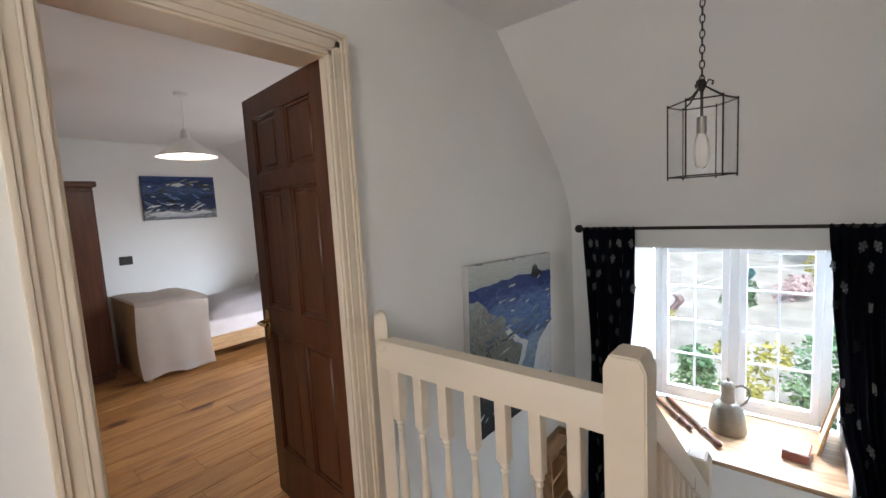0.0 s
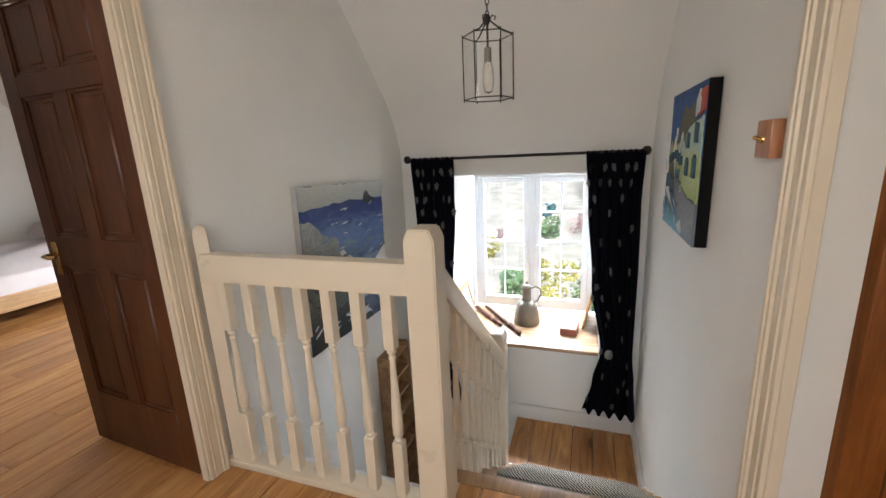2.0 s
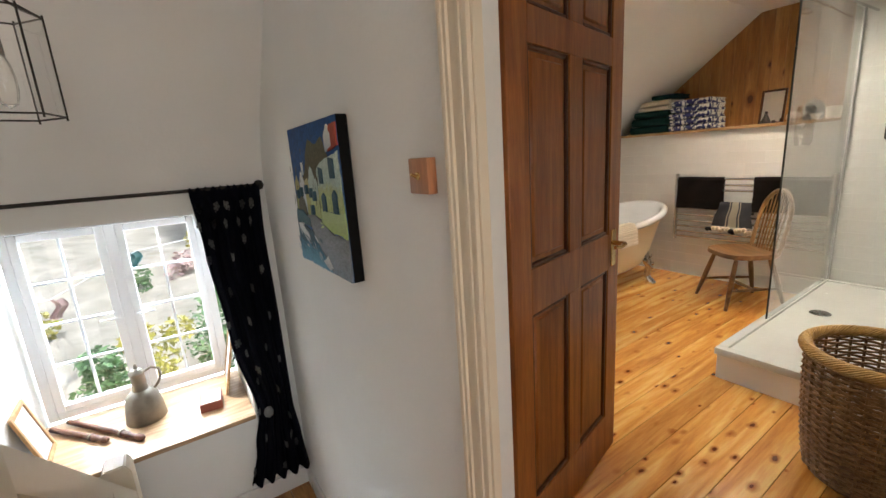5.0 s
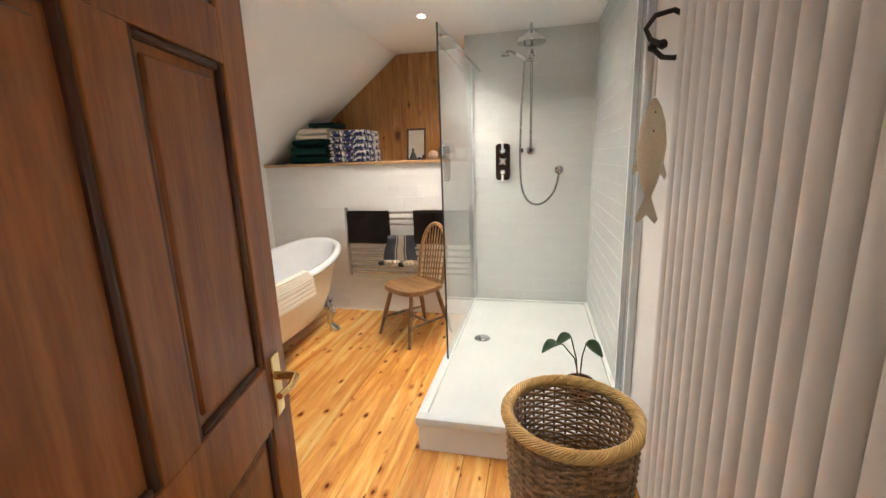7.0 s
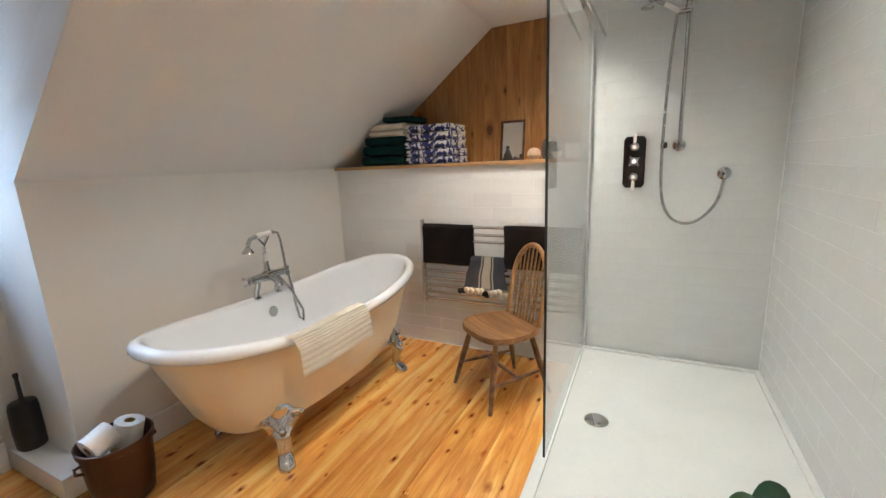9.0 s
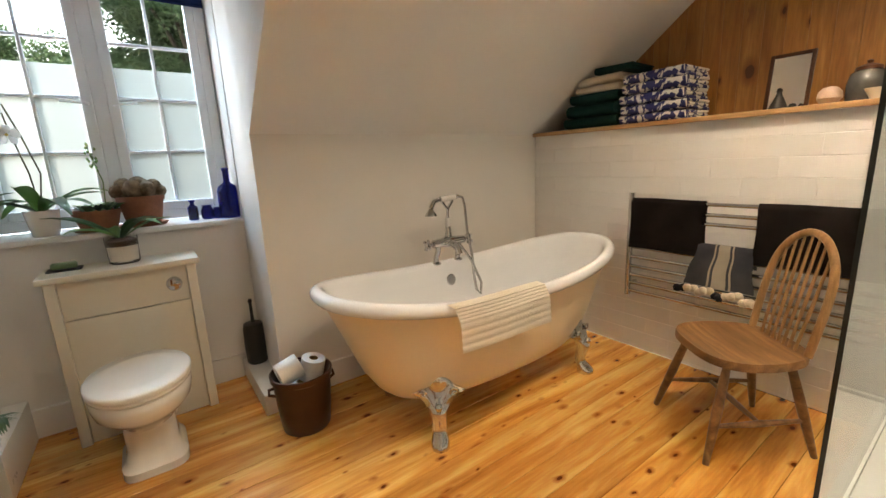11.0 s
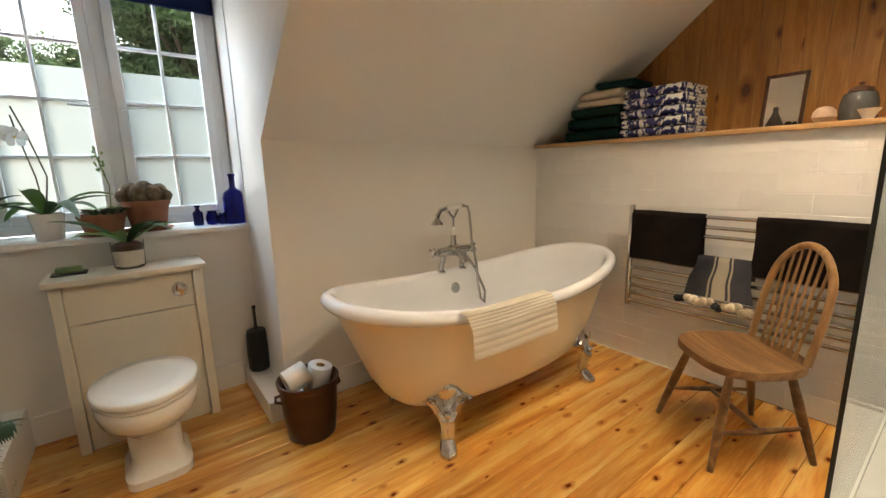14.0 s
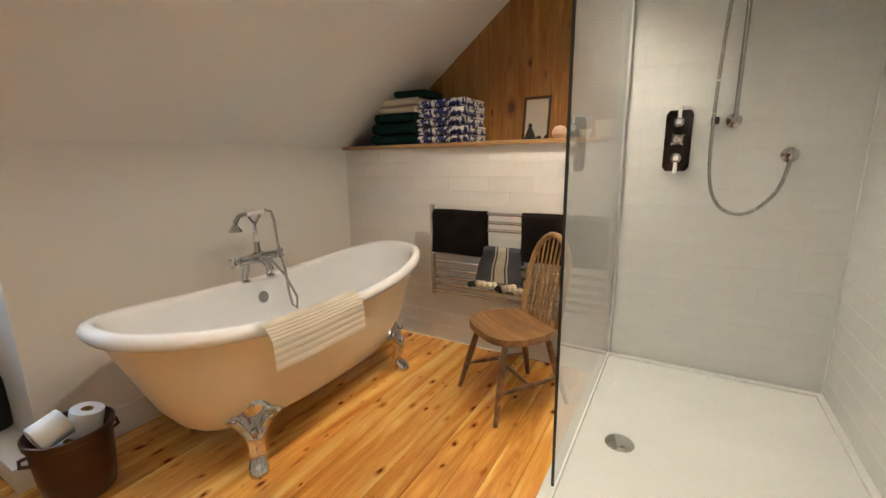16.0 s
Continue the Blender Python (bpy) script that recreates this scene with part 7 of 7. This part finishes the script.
mr = thing("mirror", pose(5.43, 2.300, 1.446) @ pose(0, 0, 0, 0, 9, 0) @ pose(0, 0, 0, 0, 0, -90), "small dark-framed mirror leaning against the pine panelling", "mirror")
for lo, hi in (((0, 0, 0), (0.018, 0.016, 0.30)), ((0.172, 0, 0), (0.19, 0.016, 0.30)), ((0.018, 0, 0), (0.172, 0.016, 0.018)), ((0.018, 0, 0.282), (0.172, 0.016, 0.30))):
    part("frame", box(lo, hi, 0.003, 2), BROWN_BIN, mr)
part("glass", box((0.018, 0.006, 0.018), (0.172, 0.010, 0.282)), MIRROR, mr, smooth=0)
co = whole("cone_ornament", lathe([(0, 0), (0.036, 0), (0.040, 0.01), (0.012, 0.075), (0.010, 0.085), (0.014, 0.092), (0.008, 0.104), (0, 0.106)], 20), IRON, pose(5.27, 2.185, 1.445), "small dark cone-shaped stoppered ornament", "ornament")
whole("pebble", lathe([(0, 0), (0.012, 0.002), (0.018, 0.012), (0.012, 0.024), (0, 0.027)], 16), IRON, pose(5.26, 2.125, 1.445), "small round dark pebble on the shelf", "pebble")
whole("stone_egg", lathe([(0, 0), (0.03, 0.004), (0.046, 0.028), (0.042, 0.055), (0.026, 0.074), (0, 0.080)], 24), STONE_EGG, pose(5.23, 1.985, 1.445), "pinkish rounded stone standing on the shelf", "stone")
jr = thing("storage_jar", pose(5.33, 1.885, 1.445), "grey glazed round jar with a knobbed lid", "jar")
jr.scale = (0.85, 0.85, 0.85)
part("body", lathe([(0, 0), (0.070, 0), (0.080, 0.02), (0.082, 0.10), (0.070, 0.150), (0.050, 0.165), (0, 0.165)], 28), JAR_GREY, jr)
part("lid", lathe([(0.055, 0.166), (0.052, 0.180), (0.025, 0.192), (0.010, 0.197), (0.014, 0.210), (0, 0.218)], 24), MAHOG, jr, "brown lid")
whole("small_bowl", lathe([(0, 0.004), (0.018, 0.0), (0.020, 0.008), (0.040, 0.045), (0.037, 0.045), (0.016, 0.012), (0, 0.010)], 24), CERAM_BEIGE, pose(5.17, 1.825, 1.445), "small cream pottery bowl on the shelf", "bowl")
mg = thing("mug", pose(5.19, 1.725, 1.445), "warm white pottery mug on the shelf end", "mug")
part("cup", lathe([(0, 0), (0.040, 0), (0.046, 0.006), (0.050, 0.09), (0.046, 0.09), (0.041, 0.010), (0, 0.010)], 28), CERAM_BEIGE, mg)
part("handle", tube([(0.0, -0.047, 0.075), (0, -0.072, 0.078), (0, -0.084, 0.055), (0, -0.075, 0.028), (0, -0.046, 0.020)], 0.0065, 8), CERAM_BEIGE, mg)

# ---- plants and sill things ----


def leaf_blade(bm, base, direction, up, length, width, droop, n=7):
    """One arching strap leaf with a folded midrib."""
    d, u = Vector(direction).normalized(), Vector(up).normalized()
    s = d.cross(u).normalized()
    rows = []
    p = Vector(base)
    for i in range(n + 1):
        f = i / n
        w = width * math.sin(math.pi * min(0.98, 0.08 + 0.92 * f)) ** 0.7 * 0.5
        q = p + d * length * f + u * (length * 0.45 * f - droop * length * f * f)
        rows.append([bm.verts.new(q - s * w + u * w * 0.35), bm.verts.new(q), bm.verts.new(q + s * w + u * w * 0.35)])
    for a, b in zip(rows, rows[1:]):
        for k in (0, 1):
            bm.faces.new((a[k], a[k + 1], b[k + 1], b[k]))
    return bm


def pot(parent, mt, r0, r1, h, rim=True):
    prof = [(0, 0), (r0, 0), (r0 + 0.002, 0.004), (r1, h - 0.02)] + ([(r1 + 0.006, h - 0.02), (r1 + 0.007, h)] if rim else [(r1 + 0.002, h)]) + [(r1 - 0.003, h), (r1 - 0.008, h - 0.022), (0, h - 0.022)]
    part("pot", lathe(prof, 30), mt, parent)
    part("soil", lathe([(0, h - 0.012), (r1 * 0.6, h - 0.013), (r1 - 0.007, h - 0.018)], 20), SOIL, parent)


def orchid(m, label, leaves, spikes, seed, pale=False, scale=1.0, glassy=False):
    rng = random.Random(seed)
    o = thing("orchid", m, label, "potted plant", "plants at the bathroom window")
    if glassy:
        ob = part("vase", lathe([(0, 0), (0.050, 0), (0.056, 0.006), (0.060, 0.115), (0.057, 0.115), (0.053, 0.012), (0, 0.010)], 30), CLEAR, o, "clear glass vase")
        part("moss", lathe([(0, 0.012), (0.0525, 0.012), (0.0555, 0.075), (0.0, 0.078)], 24), CERAM_BEIGE, o, "pale gravel")
        ob.visible_shadow = False
        part("bark", lathe([(0, 0.08), (0.0555, 0.077), (0.0560, 0.10), (0.03, 0.112), (0, 0.108)], 24), SOIL, o)
        top = 0.105
    else:
        pot(o, CERAMIC, 0.050, 0.066, 0.125, False)
        top = 0.115
    for k in range(leaves):
        a = 2 * math.pi * k / leaves + rng.uniform(-0.4, 0.4)
        bm = leaf_blade(bmesh.new(), (0.01 * math.cos(a), 0.01 * math.sin(a), top), (math.cos(a), 0.7 * math.sin(a), rng.uniform(0.15, 0.65)), (0, 0, 1), rng.uniform(0.16, 0.24) * scale, rng.uniform(0.038, 0.048) * scale, rng.uniform(0.40, 0.80))
        bmesh.ops.solidify(bm, geom=bm.faces[:], thickness=0.002)
        part("leaf", bm, LEAF_PALE if (pale and k % 3 == 0) else LEAF, o, smooth=70)
    for pts, flowers in spikes:
        part("flower_stem", tube(pts, [0.0035] * len(pts), 6), STEM, o)
        for fx, fy, fz in flowers:
            bm = bmesh.new()
            for k in range(5):
                a = 2 * math.pi * k / 5 + 0.3
                w = 0.030 if k in (0, 2) else 0.020
                c, s = math.cos(a), math.sin(a)
                vs = [bm.verts.new((fx + rr * c - q * w * s, fy - 0.01 - 0.006 * math.cos(rr * 80), fz + rr * s + q * w * c)) for rr, q in ((0.004, 0), (0.02, -0.6), (0.036, -0.8), (0.048, 0), (0.036, 0.8), (0.02, 0.6))]
                bm.faces.new(vs)
            bmesh.ops.solidify(bm, geom=bm.faces[:], thickness=0.0015)
            fl = part("flower", bm, PETAL, o, "white orchid flower")
            part("throat", lathe([(0, -0.008), (0.008, 0), (0, 0.008)], 8, (fx, fy - 0.022, fz)), PETAL_EYE, fl, "yellow throat")
    return o


SZ = 0.992
orchid(pose(1.985, 4.19, SZ), "orchid with dark leaves in a white pot, out of flower", 8, [([(0, 0, 0.12), (-0.01, -0.01, 0.18), (-0.03, -0.02, 0.24)], [])], 3, scale=1.25)
orchid(pose(2.225, 4.20, SZ), "white-flowered orchid in a white pot on the sill", 9, [
    ([(0, 0, 0.12), (-0.01, 0.0, 0.30), (-0.045, 0.01, 0.50), (-0.055, 0.01, 0.58)], [(-0.10, 0.0, 0.50), (-0.19, -0.01, 0.49)]),
    ([(0, 0, 0.12), (0.03, 0.0, 0.30), (-0.01, 0.01, 0.48), (-0.05, 0.02, 0.62)], [(-0.05, 0.0, 0.48), (-0.14, 0.0, 0.455), (-0.25, 0.0, 0.48)])], 5, pale=True, scale=1.45)
orchid(pose(2.515, 4.00, 0.84), "small orchid in a clear glass vase on the cistern top", 9, [], 9, pale=True, scale=1.15, glassy=True).scale = (1.15, 1.1, 1.15)
tp = thing("succulent", pose(2.43, 4.215, SZ), "trailing green succulent in a wide terracotta bowl", "potted plant", "plants at the bathroom window")
pot(tp, TERRA, 0.075, 0.098, 0.105)
part("saucer", lathe([(0, -0.0), (0.10, 0.0), (0.112, 0.012), (0.108, 0.012), (0.09, 0.004), (0, 0.004)], 28), TERRA, tp)
rng = random.Random(12)
for k in range(26):
    a, r = rng.uniform(0, 6.28), rng.uniform(0.01, 0.08)
    bm = bmesh.new()
    for j in range(6):
        aa = a + rng.uniform(-1.6, 1.6)
        leaf_blade(bm, (r * math.cos(a), r * math.sin(a), 0.10), (math.cos(aa), math.sin(aa), 0.5), (0, 0, 1), rng.uniform(0.035, 0.08), 0.014, 0.4, 3)
    bmesh.ops.solidify(bm, geom=bm.faces[:], thickness=0.0015)
    part("leaf_rosette", bm, LEAF_PALE if k % 2 else LEAF, tp, smooth=60)
part("flower_spike", tube([(0.04, 0, 0.10), (0.05, 0.02, 0.25), (0.02, 0.02, 0.38), (0.015, 0.02, 0.43)], 0.003, 6), LEAF_PALE, tp)
for k in range(22):
    f = rng.uniform(0.0, 1.0)
    part("bud", lathe([(0, -0.010), (0.007, 0), (0, 0.010)], 7, (0.02 + rng.uniform(-0.022, 0.022), 0.02 + rng.uniform(-0.015, 0.015), 0.30 + 0.14 * f)), LEAF_PALE, tp)
ca = thing("cactus", pose(2.625, 4.235, SZ), "clump of brown woolly cactus in a terracotta pot", "cactus", "plants at the bathroom window")
ca.scale = (1.15, 1.0, 1.2)
pot(ca, TERRA, 0.066, 0.090, 0.135)
part("saucer", lathe([(0, 0.0), (0.085, 0.0), (0.098, 0.014), (0.094, 0.014), (0.08, 0.004), (0, 0.004)], 28), TERRA, ca)
for k, (x, y, r) in enumerate(((0, 0, 0.048), (0.055, 0.01, 0.040), (-0.055, 0.0, 0.045), (0.02, 0.05, 0.040), (-0.025, -0.045, 0.040), (0.03, -0.05, 0.036), (-0.02, 0.05, 0.03), (0.085, -0.02, 0.024), (-0.085, -0.02, 0.030))):
    bm = lathe([(0, -r), (r * 0.7, -r * 0.7), (r, 0), (r * 0.75, r * 0.75), (r * 0.3, r * 1.05), (0, r * 1.08)], 16, (x, y, 0.135 + r * 0.75))
    for v in bm.verts:
        v.co += (v.co - Vector((x, y, 0.135 + r * 0.75))) * 0.10 * noise.noise(v.co * 90)
    part("cactus_head", bm, CACTUS, ca, smooth=80)


def bottle(m, prof, label):
    return whole("blue_bottle", lathe(prof, 24), BLUE_GLASS, m, label, "bottle", "blue bottles on the sill")


bottle(pose(3.055, 4.215, SZ), [(0, 0), (0.055, 0), (0.060, 0.008), (0.060, 0.155), (0.050, 0.185), (0.022, 0.205), (0.017, 0.215), (0.016, 0.275), (0.020, 0.280), (0.020, 0.292), (0.012, 0.294), (0.012, 0.21), (0.018, 0.20), (0.046, 0.180), (0.055, 0.152), (0.055, 0.012), (0, 0.010)], "tall cobalt blue glass bottle")
bottle(pose(2.862, 4.255, SZ), [(0, 0), (0.024, 0), (0.027, 0.005), (0.027, 0.075), (0.012, 0.088), (0.011, 0.105), (0.017, 0.107), (0.017, 0.117), (0.008, 0.117), (0.008, 0.088), (0.022, 0.072), (0.022, 0.008), (0, 0.007)], "small cobalt blue medicine bottle")
bottle(pose(2.935, 4.25, SZ), [(0, 0), (0.026, 0), (0.034, 0.012), (0.036, 0.045), (0.028, 0.065), (0.024, 0.072), (0.032, 0.080), (0.028, 0.080), (0.021, 0.072), (0.031, 0.045), (0.030, 0.012), (0, 0.008)], "squat cobalt blue glass jar")
bottle(pose(2.985, 4.225, SZ), [(0, 0), (0.020, 0), (0.025, 0.006), (0.025, 0.048), (0.018, 0.056), (0.022, 0.066), (0.018, 0.066), (0.014, 0.056), (0.021, 0.046), (0.020, 0.008), (0, 0.006)], "tiny cobalt blue glass jar")
so = thing("soap_dish", pose(2.285, 4.015, 0.84), "green soap bar on a dark slate dish", "soap dish")
part("dish", box((-0.065, -0.040, 0), (0.065, 0.040, 0.010), 0.003), BLACK, so)
part("soap", box((-0.048, -0.026, 0.010), (0.048, 0.026, 0.038), 0.010, 3), SOAP, so, "green soap")

pl = thing("potted_palm", pose(1.945, 3.40, 0), "small parlour palm in a black pot on the floor", "potted plant")
pot(pl, BLACK, 0.080, 0.098, 0.15)
rng = random.Random(21)
for k in range(15):
    a = 2 * math.pi * k / 15 + rng.uniform(-0.2, 0.2)
    ln, rise = rng.uniform(0.09, 0.20), rng.uniform(0.26, 0.52)
    out = Vector((math.cos(a), math.sin(a), 0))
    if out.x < -0.3:
        ln *= 0.35
    pts = [Vector((0, 0, 0.13)) + out * ln * f + Vector((0, 0, rise * (1.7 * f - 0.95 * f * f))) for f in (0, 0.25, 0.5, 0.75, 1.0)]
    fr = part("frond_stem", tube(pts, [0.004, 0.0035, 0.003, 0.002, 0.001], 5), PALM_LEAF, pl)
    bm = bmesh.new()
    side = Vector((-math.sin(a), math.cos(a), 0))
    for j in range(14):
        f = 0.35 + 0.65 * j / 13
        i = min(3, int(f * 4))
        p = pts[i].lerp(pts[i + 1], f * 4 - i)
        for s in (-1, 1):
            leaf_blade(bm, p, side * s + out * 0.75 + Vector((0, 0, -0.12)), (0, 0, 1), 0.100 * (1.15 - 0.6 * f), 0.012, 0.75, 4)
    part("frond_blade", bm, PALM_LEAF, fr, smooth=60)

hp = thing("potted_plant", pose(3.555, 0.835, 0.171), "leggy green plant in a dark pot in the shower", "potted plant")
pot(hp, BROWN_BIN, 0.048, 0.066, 0.125)
for k, (pts, ang) in enumerate((([(0, 0, 0.11), (-0.01, 0.03, 0.25), (-0.03, 0.09, 0.33), (-0.04, 0.12, 0.34)], 100), ([(0.01, 0, 0.11), (0.02, -0.01, 0.25), (0.02, -0.03, 0.33)], -60), ([(0, 0.01, 0.11), (0.0, 0.02, 0.24), (0.01, 0.05, 0.36)], 70))):
    part("stem", tube(pts, 0.0035, 6), STEM, hp)
    a = radians(ang)
    bm = leaf_blade(bmesh.new(), pts[-1], (0.35 * math.sin(a) - 0.4, math.sin(a), -0.3), (-0.5, 0.2, 0.9), 0.088, 0.062, 1.0, 6)
    bmesh.ops.solidify(bm, geom=bm.faces[:], thickness=0.0015)
    part("leaf", bm, PALM_LEAF, hp, smooth=60)

bl = thing("roller_blind", pose(1.95, 4.335, 2.2), "rolled-up navy cloth blind at the head of the window", "blind")
part("cloth", box((0, 0, 0), (1.135, 0.012, 0.19), 0.003), BLIND, bl)
part("bottom_bar", tube([(0, 0.006, 0.0), (1.135, 0.006, 0.0)], 0.010, 10), BLIND, bl)
part("roller", tube([(0, 0.015, 0.185), (1.135, 0.015, 0.185)], 0.022, 12), BLIND, bl)

# ---- outdoors ----
structure("ground", box((-150, 4.6, -3.0), (150, 260, -2.75)), GRASS, "grassy ground")


def bank_at(u, v):
    x = -14 + 30 * u
    y = 6.8 + 22 * v
    return (x, y, -2.5 + 3.9 * v ** 0.75 + 0.25 * noise.noise(Vector((x * 0.4, y * 0.4, 0))) + (0.12 * noise.noise(Vector((x * 2, y * 2, 3)))))


structure("garden_bank", sheet(bank_at, 40, 40, thick=0.3), GRAVEL, "pale stony garden bank rising from the house", 60)


def foliage(name, centres, leaf, count, mt, label, seed, parent=None):
    """A crown of many small leaves with an uneven outline."""
    rng = random.Random(seed)
    vs, fs = [], []
    for _ in range(count):
        cx, cy, cz, r = rng.choice(centres)
        d = Vector((rng.gauss(0, 1), rng.gauss(0, 1), rng.gauss(0, 1))).normalized() * r * rng.uniform(0.35, 1.0) ** 0.5
        p = Vector((cx, cy, cz)) + Vector((d.x, d.y, d.z * 0.85))
        a = Vector((rng.gauss(0, 1), rng.gauss(0, 1), rng.gauss(0, 0.6))).normalized() * leaf * rng.uniform(0.6, 1.3)
        b = a.cross(Vector((rng.gauss(0, 1), rng.gauss(0, 1), rng.gauss(0, 1)))).normalized() * a.length * 0.5
        k = len(vs)
        vs += [p - a, p + b, p + a, p - b]
        fs.append((k, k + 1, k + 2, k + 3))
    me = bpy.data.meshes.new(name)
    me.from_pydata([tuple(v) for v in vs], [], fs)
    me.materials.append(mt)
    ob = new(name, me)
    if parent:
        ob.parent = parent
        return ob
    return tagged(ob, label, "shrub", kind="stuff")


rng = random.Random(31)
for k in range(13):
    x = -3.2 + 0.62 * k + rng.uniform(-0.2, 0.2)
    y = 7.1 + rng.uniform(-0.3, 0.9)
    z = -1.55 + (y - 6.8) * 0.28
    cs = [(x + rng.uniform(-0.3, 0.3), y + rng.uniform(-0.2, 0.2), z + rng.uniform(-0.5, 0.75), rng.uniform(0.18, 0.36)) for _ in range(8)]
    foliage("shrub", cs, 0.05, 1300, HEDGE_YELLOW if k % 2 == 0 else HEDGE, "leafy green and yellow garden shrub", 40 + k)
for k in range(9):
    x = -4 + 1.15 * k + rng.uniform(-0.4, 0.4)
    y = 11.0 + rng.uniform(-0.8, 3.0)
    z = bank_at((x + 14) / 30, (y - 6.8) / 22)[2]
    cs = [(x + rng.uniform(-0.3, 0.3), y, z + rng.uniform(0.0, 0.4), rng.uniform(0.15, 0.35)) for _ in range(5)]
    foliage("shrub", cs, 0.06, 500, (HEDGE, BLOOM, HEDGE_YELLOW)[k % 3], "low garden shrub on the bank", 60 + k)
for k, (x, y, z, w) in enumerate(((-0.75, 8.4, -0.25, 0.14), (0.12, 9.2, 0.15, 0.20))):
    cl = whole("garden_cloth", sheet(lambda u, v: (x + w * u + 0.05 * math.sin(v * 5), y + 0.05 * math.sin(u * 9), z - 0.28 * v), 10, 10, thick=0.004), BLOOM if k == 0 else TEAL, pose(0, 0, 0), "bright cloth hung out in the garden", "cloth")
line = whole("washing_line", tube([(-6, 8.4, 0.15), (-0.75, 8.4, -0.24), (0.3, 9.2, 0.16), (6, 10.0, 0.6)], 0.006, 5), PVC, pose(0, 0, 0), "thin washing line across the garden", "washing line")


def tree(m, height, spread, seed, count=9000):
    rng = random.Random(seed)
    tr_ = thing("tree", m, "leafy green broadleaf tree beyond the garden", "tree", "garden trees")
    part("trunk", tube([(0, 0, 0), (0.1, 0, height * 0.25), (0.0, 0.1, height * 0.5), (0.1, 0, height * 0.75)], [0.28, 0.22, 0.15, 0.07], 10), BARK, tr_)
    cs = []
    for k in range(16):
        a = rng.uniform(0, 6.28)
        z = height * rng.uniform(0.35, 0.95)
        r = spread * rng.uniform(0.35, 1.0) * (1.15 - (z / height) * 0.55)
        p = (r * math.cos(a), r * math.sin(a), z)
        part("limb", tube([(0.05, 0.02, z * 0.7), (p[0] * 0.5, p[1] * 0.5, z * 0.88), p], [0.08, 0.05, 0.02], 6), BARK, tr_)
        for _ in range(5):
            cs.append((p[0] + rng.uniform(-0.6, 0.6), p[1] + rng.uniform(-0.6, 0.6), p[2] + rng.uniform(-0.4, 0.6), rng.uniform(0.5, 1.0)))
    foliage("crown", cs, 0.065, count, HEDGE, "", seed, tr_)
    return tr_


tree(pose(4.2, 14.0, -1.2), 8.2, 2.5, 5, 100000)
tree(pose(7.6, 17.0, -1.0), 8.5, 2.8, 6, 60000)
tree(pose(0.6, 24.0, -0.3), 6.6, 3.0, 7, 50000)
tree(pose(-4.0, 26.0, -0.3), 6.8, 3.0, 8, 50000)

SKY_GLOW, _nt, _b = mat("bright_overcast_sky")
_b.inputs["Base Color"].default_value = (0.9, 0.93, 0.97, 1)
_b.inputs["Emission Color"].default_value = (0.86, 0.94, 1.0, 1)
_b.inputs["Emission Strength"].default_value = 2.4
structure("backdrop", box((-160, 120, -3), (160, 121, 110)), SKY_GLOW, "plain bright overcast sky behind the trees")

# ---- wall tiles, piece by piece ----


def tiles(parent, axis, at, sgn, u0, u1, z0, z1, material, joint=0.0022, proud=0.0017):
    """Half-bond tiles 300 x 100 mm with recessed joints on a wall face."""
    tw, thh, j = 0.30, 0.10, joint
    meshes = {}
    r, z = 0, z0
    while z < z1 - 0.012:
        zb = min(z + thh, z1)
        u = u0 - (tw / 2 if r % 2 else 0)
        while u < u1 - 0.012:
            a, b = max(u, u0), min(u + tw, u1)
            if b - a > 0.012:
                key = (round(b - a, 3), round(zb - z, 3))
                if key not in meshes:
                    w, h = key[0] / 2 - j / 2, key[1] / 2 - j / 2
                    e, d = proud * 1.25, proud
                    bm = bmesh.new()
                    lo = [bm.verts.new((x, 0, y)) for x, y in ((-w, -h), (w, -h), (w, h), (-w, h))]
                    hi = [bm.verts.new((x, -d, y)) for x, y in ((-w + e, -h + e), (w - e, -h + e), (w - e, h - e), (-w + e, h - e))]
                    bm.faces.new(hi)
                    for k in range(4):
                        bm.faces.new((lo[k], lo[(k + 1) % 4], hi[(k + 1) % 4], hi[k]))
                    meshes[key] = finish("tile", bm, material, 0)
                ob = new("tile", meshes[key])
                ob.parent = parent
                mid = ((a + b) / 2, (z + zb) / 2)
                if axis == 0:
                    ob.matrix_local = pose(at, mid[0], mid[1], 0, 0, -90 if sgn < 0 else 90)
                else:
                    ob.matrix_local = pose(mid[0], at, mid[1], 0, 0, 0 if sgn < 0 else 180)
            u += tw
        z = zb
        r += 1


tiles(bpy.data.objects["wall_bath_gable"], 0, GX, -1, 1.664, NY - 0.001, 0.02, 1.418, TILE)
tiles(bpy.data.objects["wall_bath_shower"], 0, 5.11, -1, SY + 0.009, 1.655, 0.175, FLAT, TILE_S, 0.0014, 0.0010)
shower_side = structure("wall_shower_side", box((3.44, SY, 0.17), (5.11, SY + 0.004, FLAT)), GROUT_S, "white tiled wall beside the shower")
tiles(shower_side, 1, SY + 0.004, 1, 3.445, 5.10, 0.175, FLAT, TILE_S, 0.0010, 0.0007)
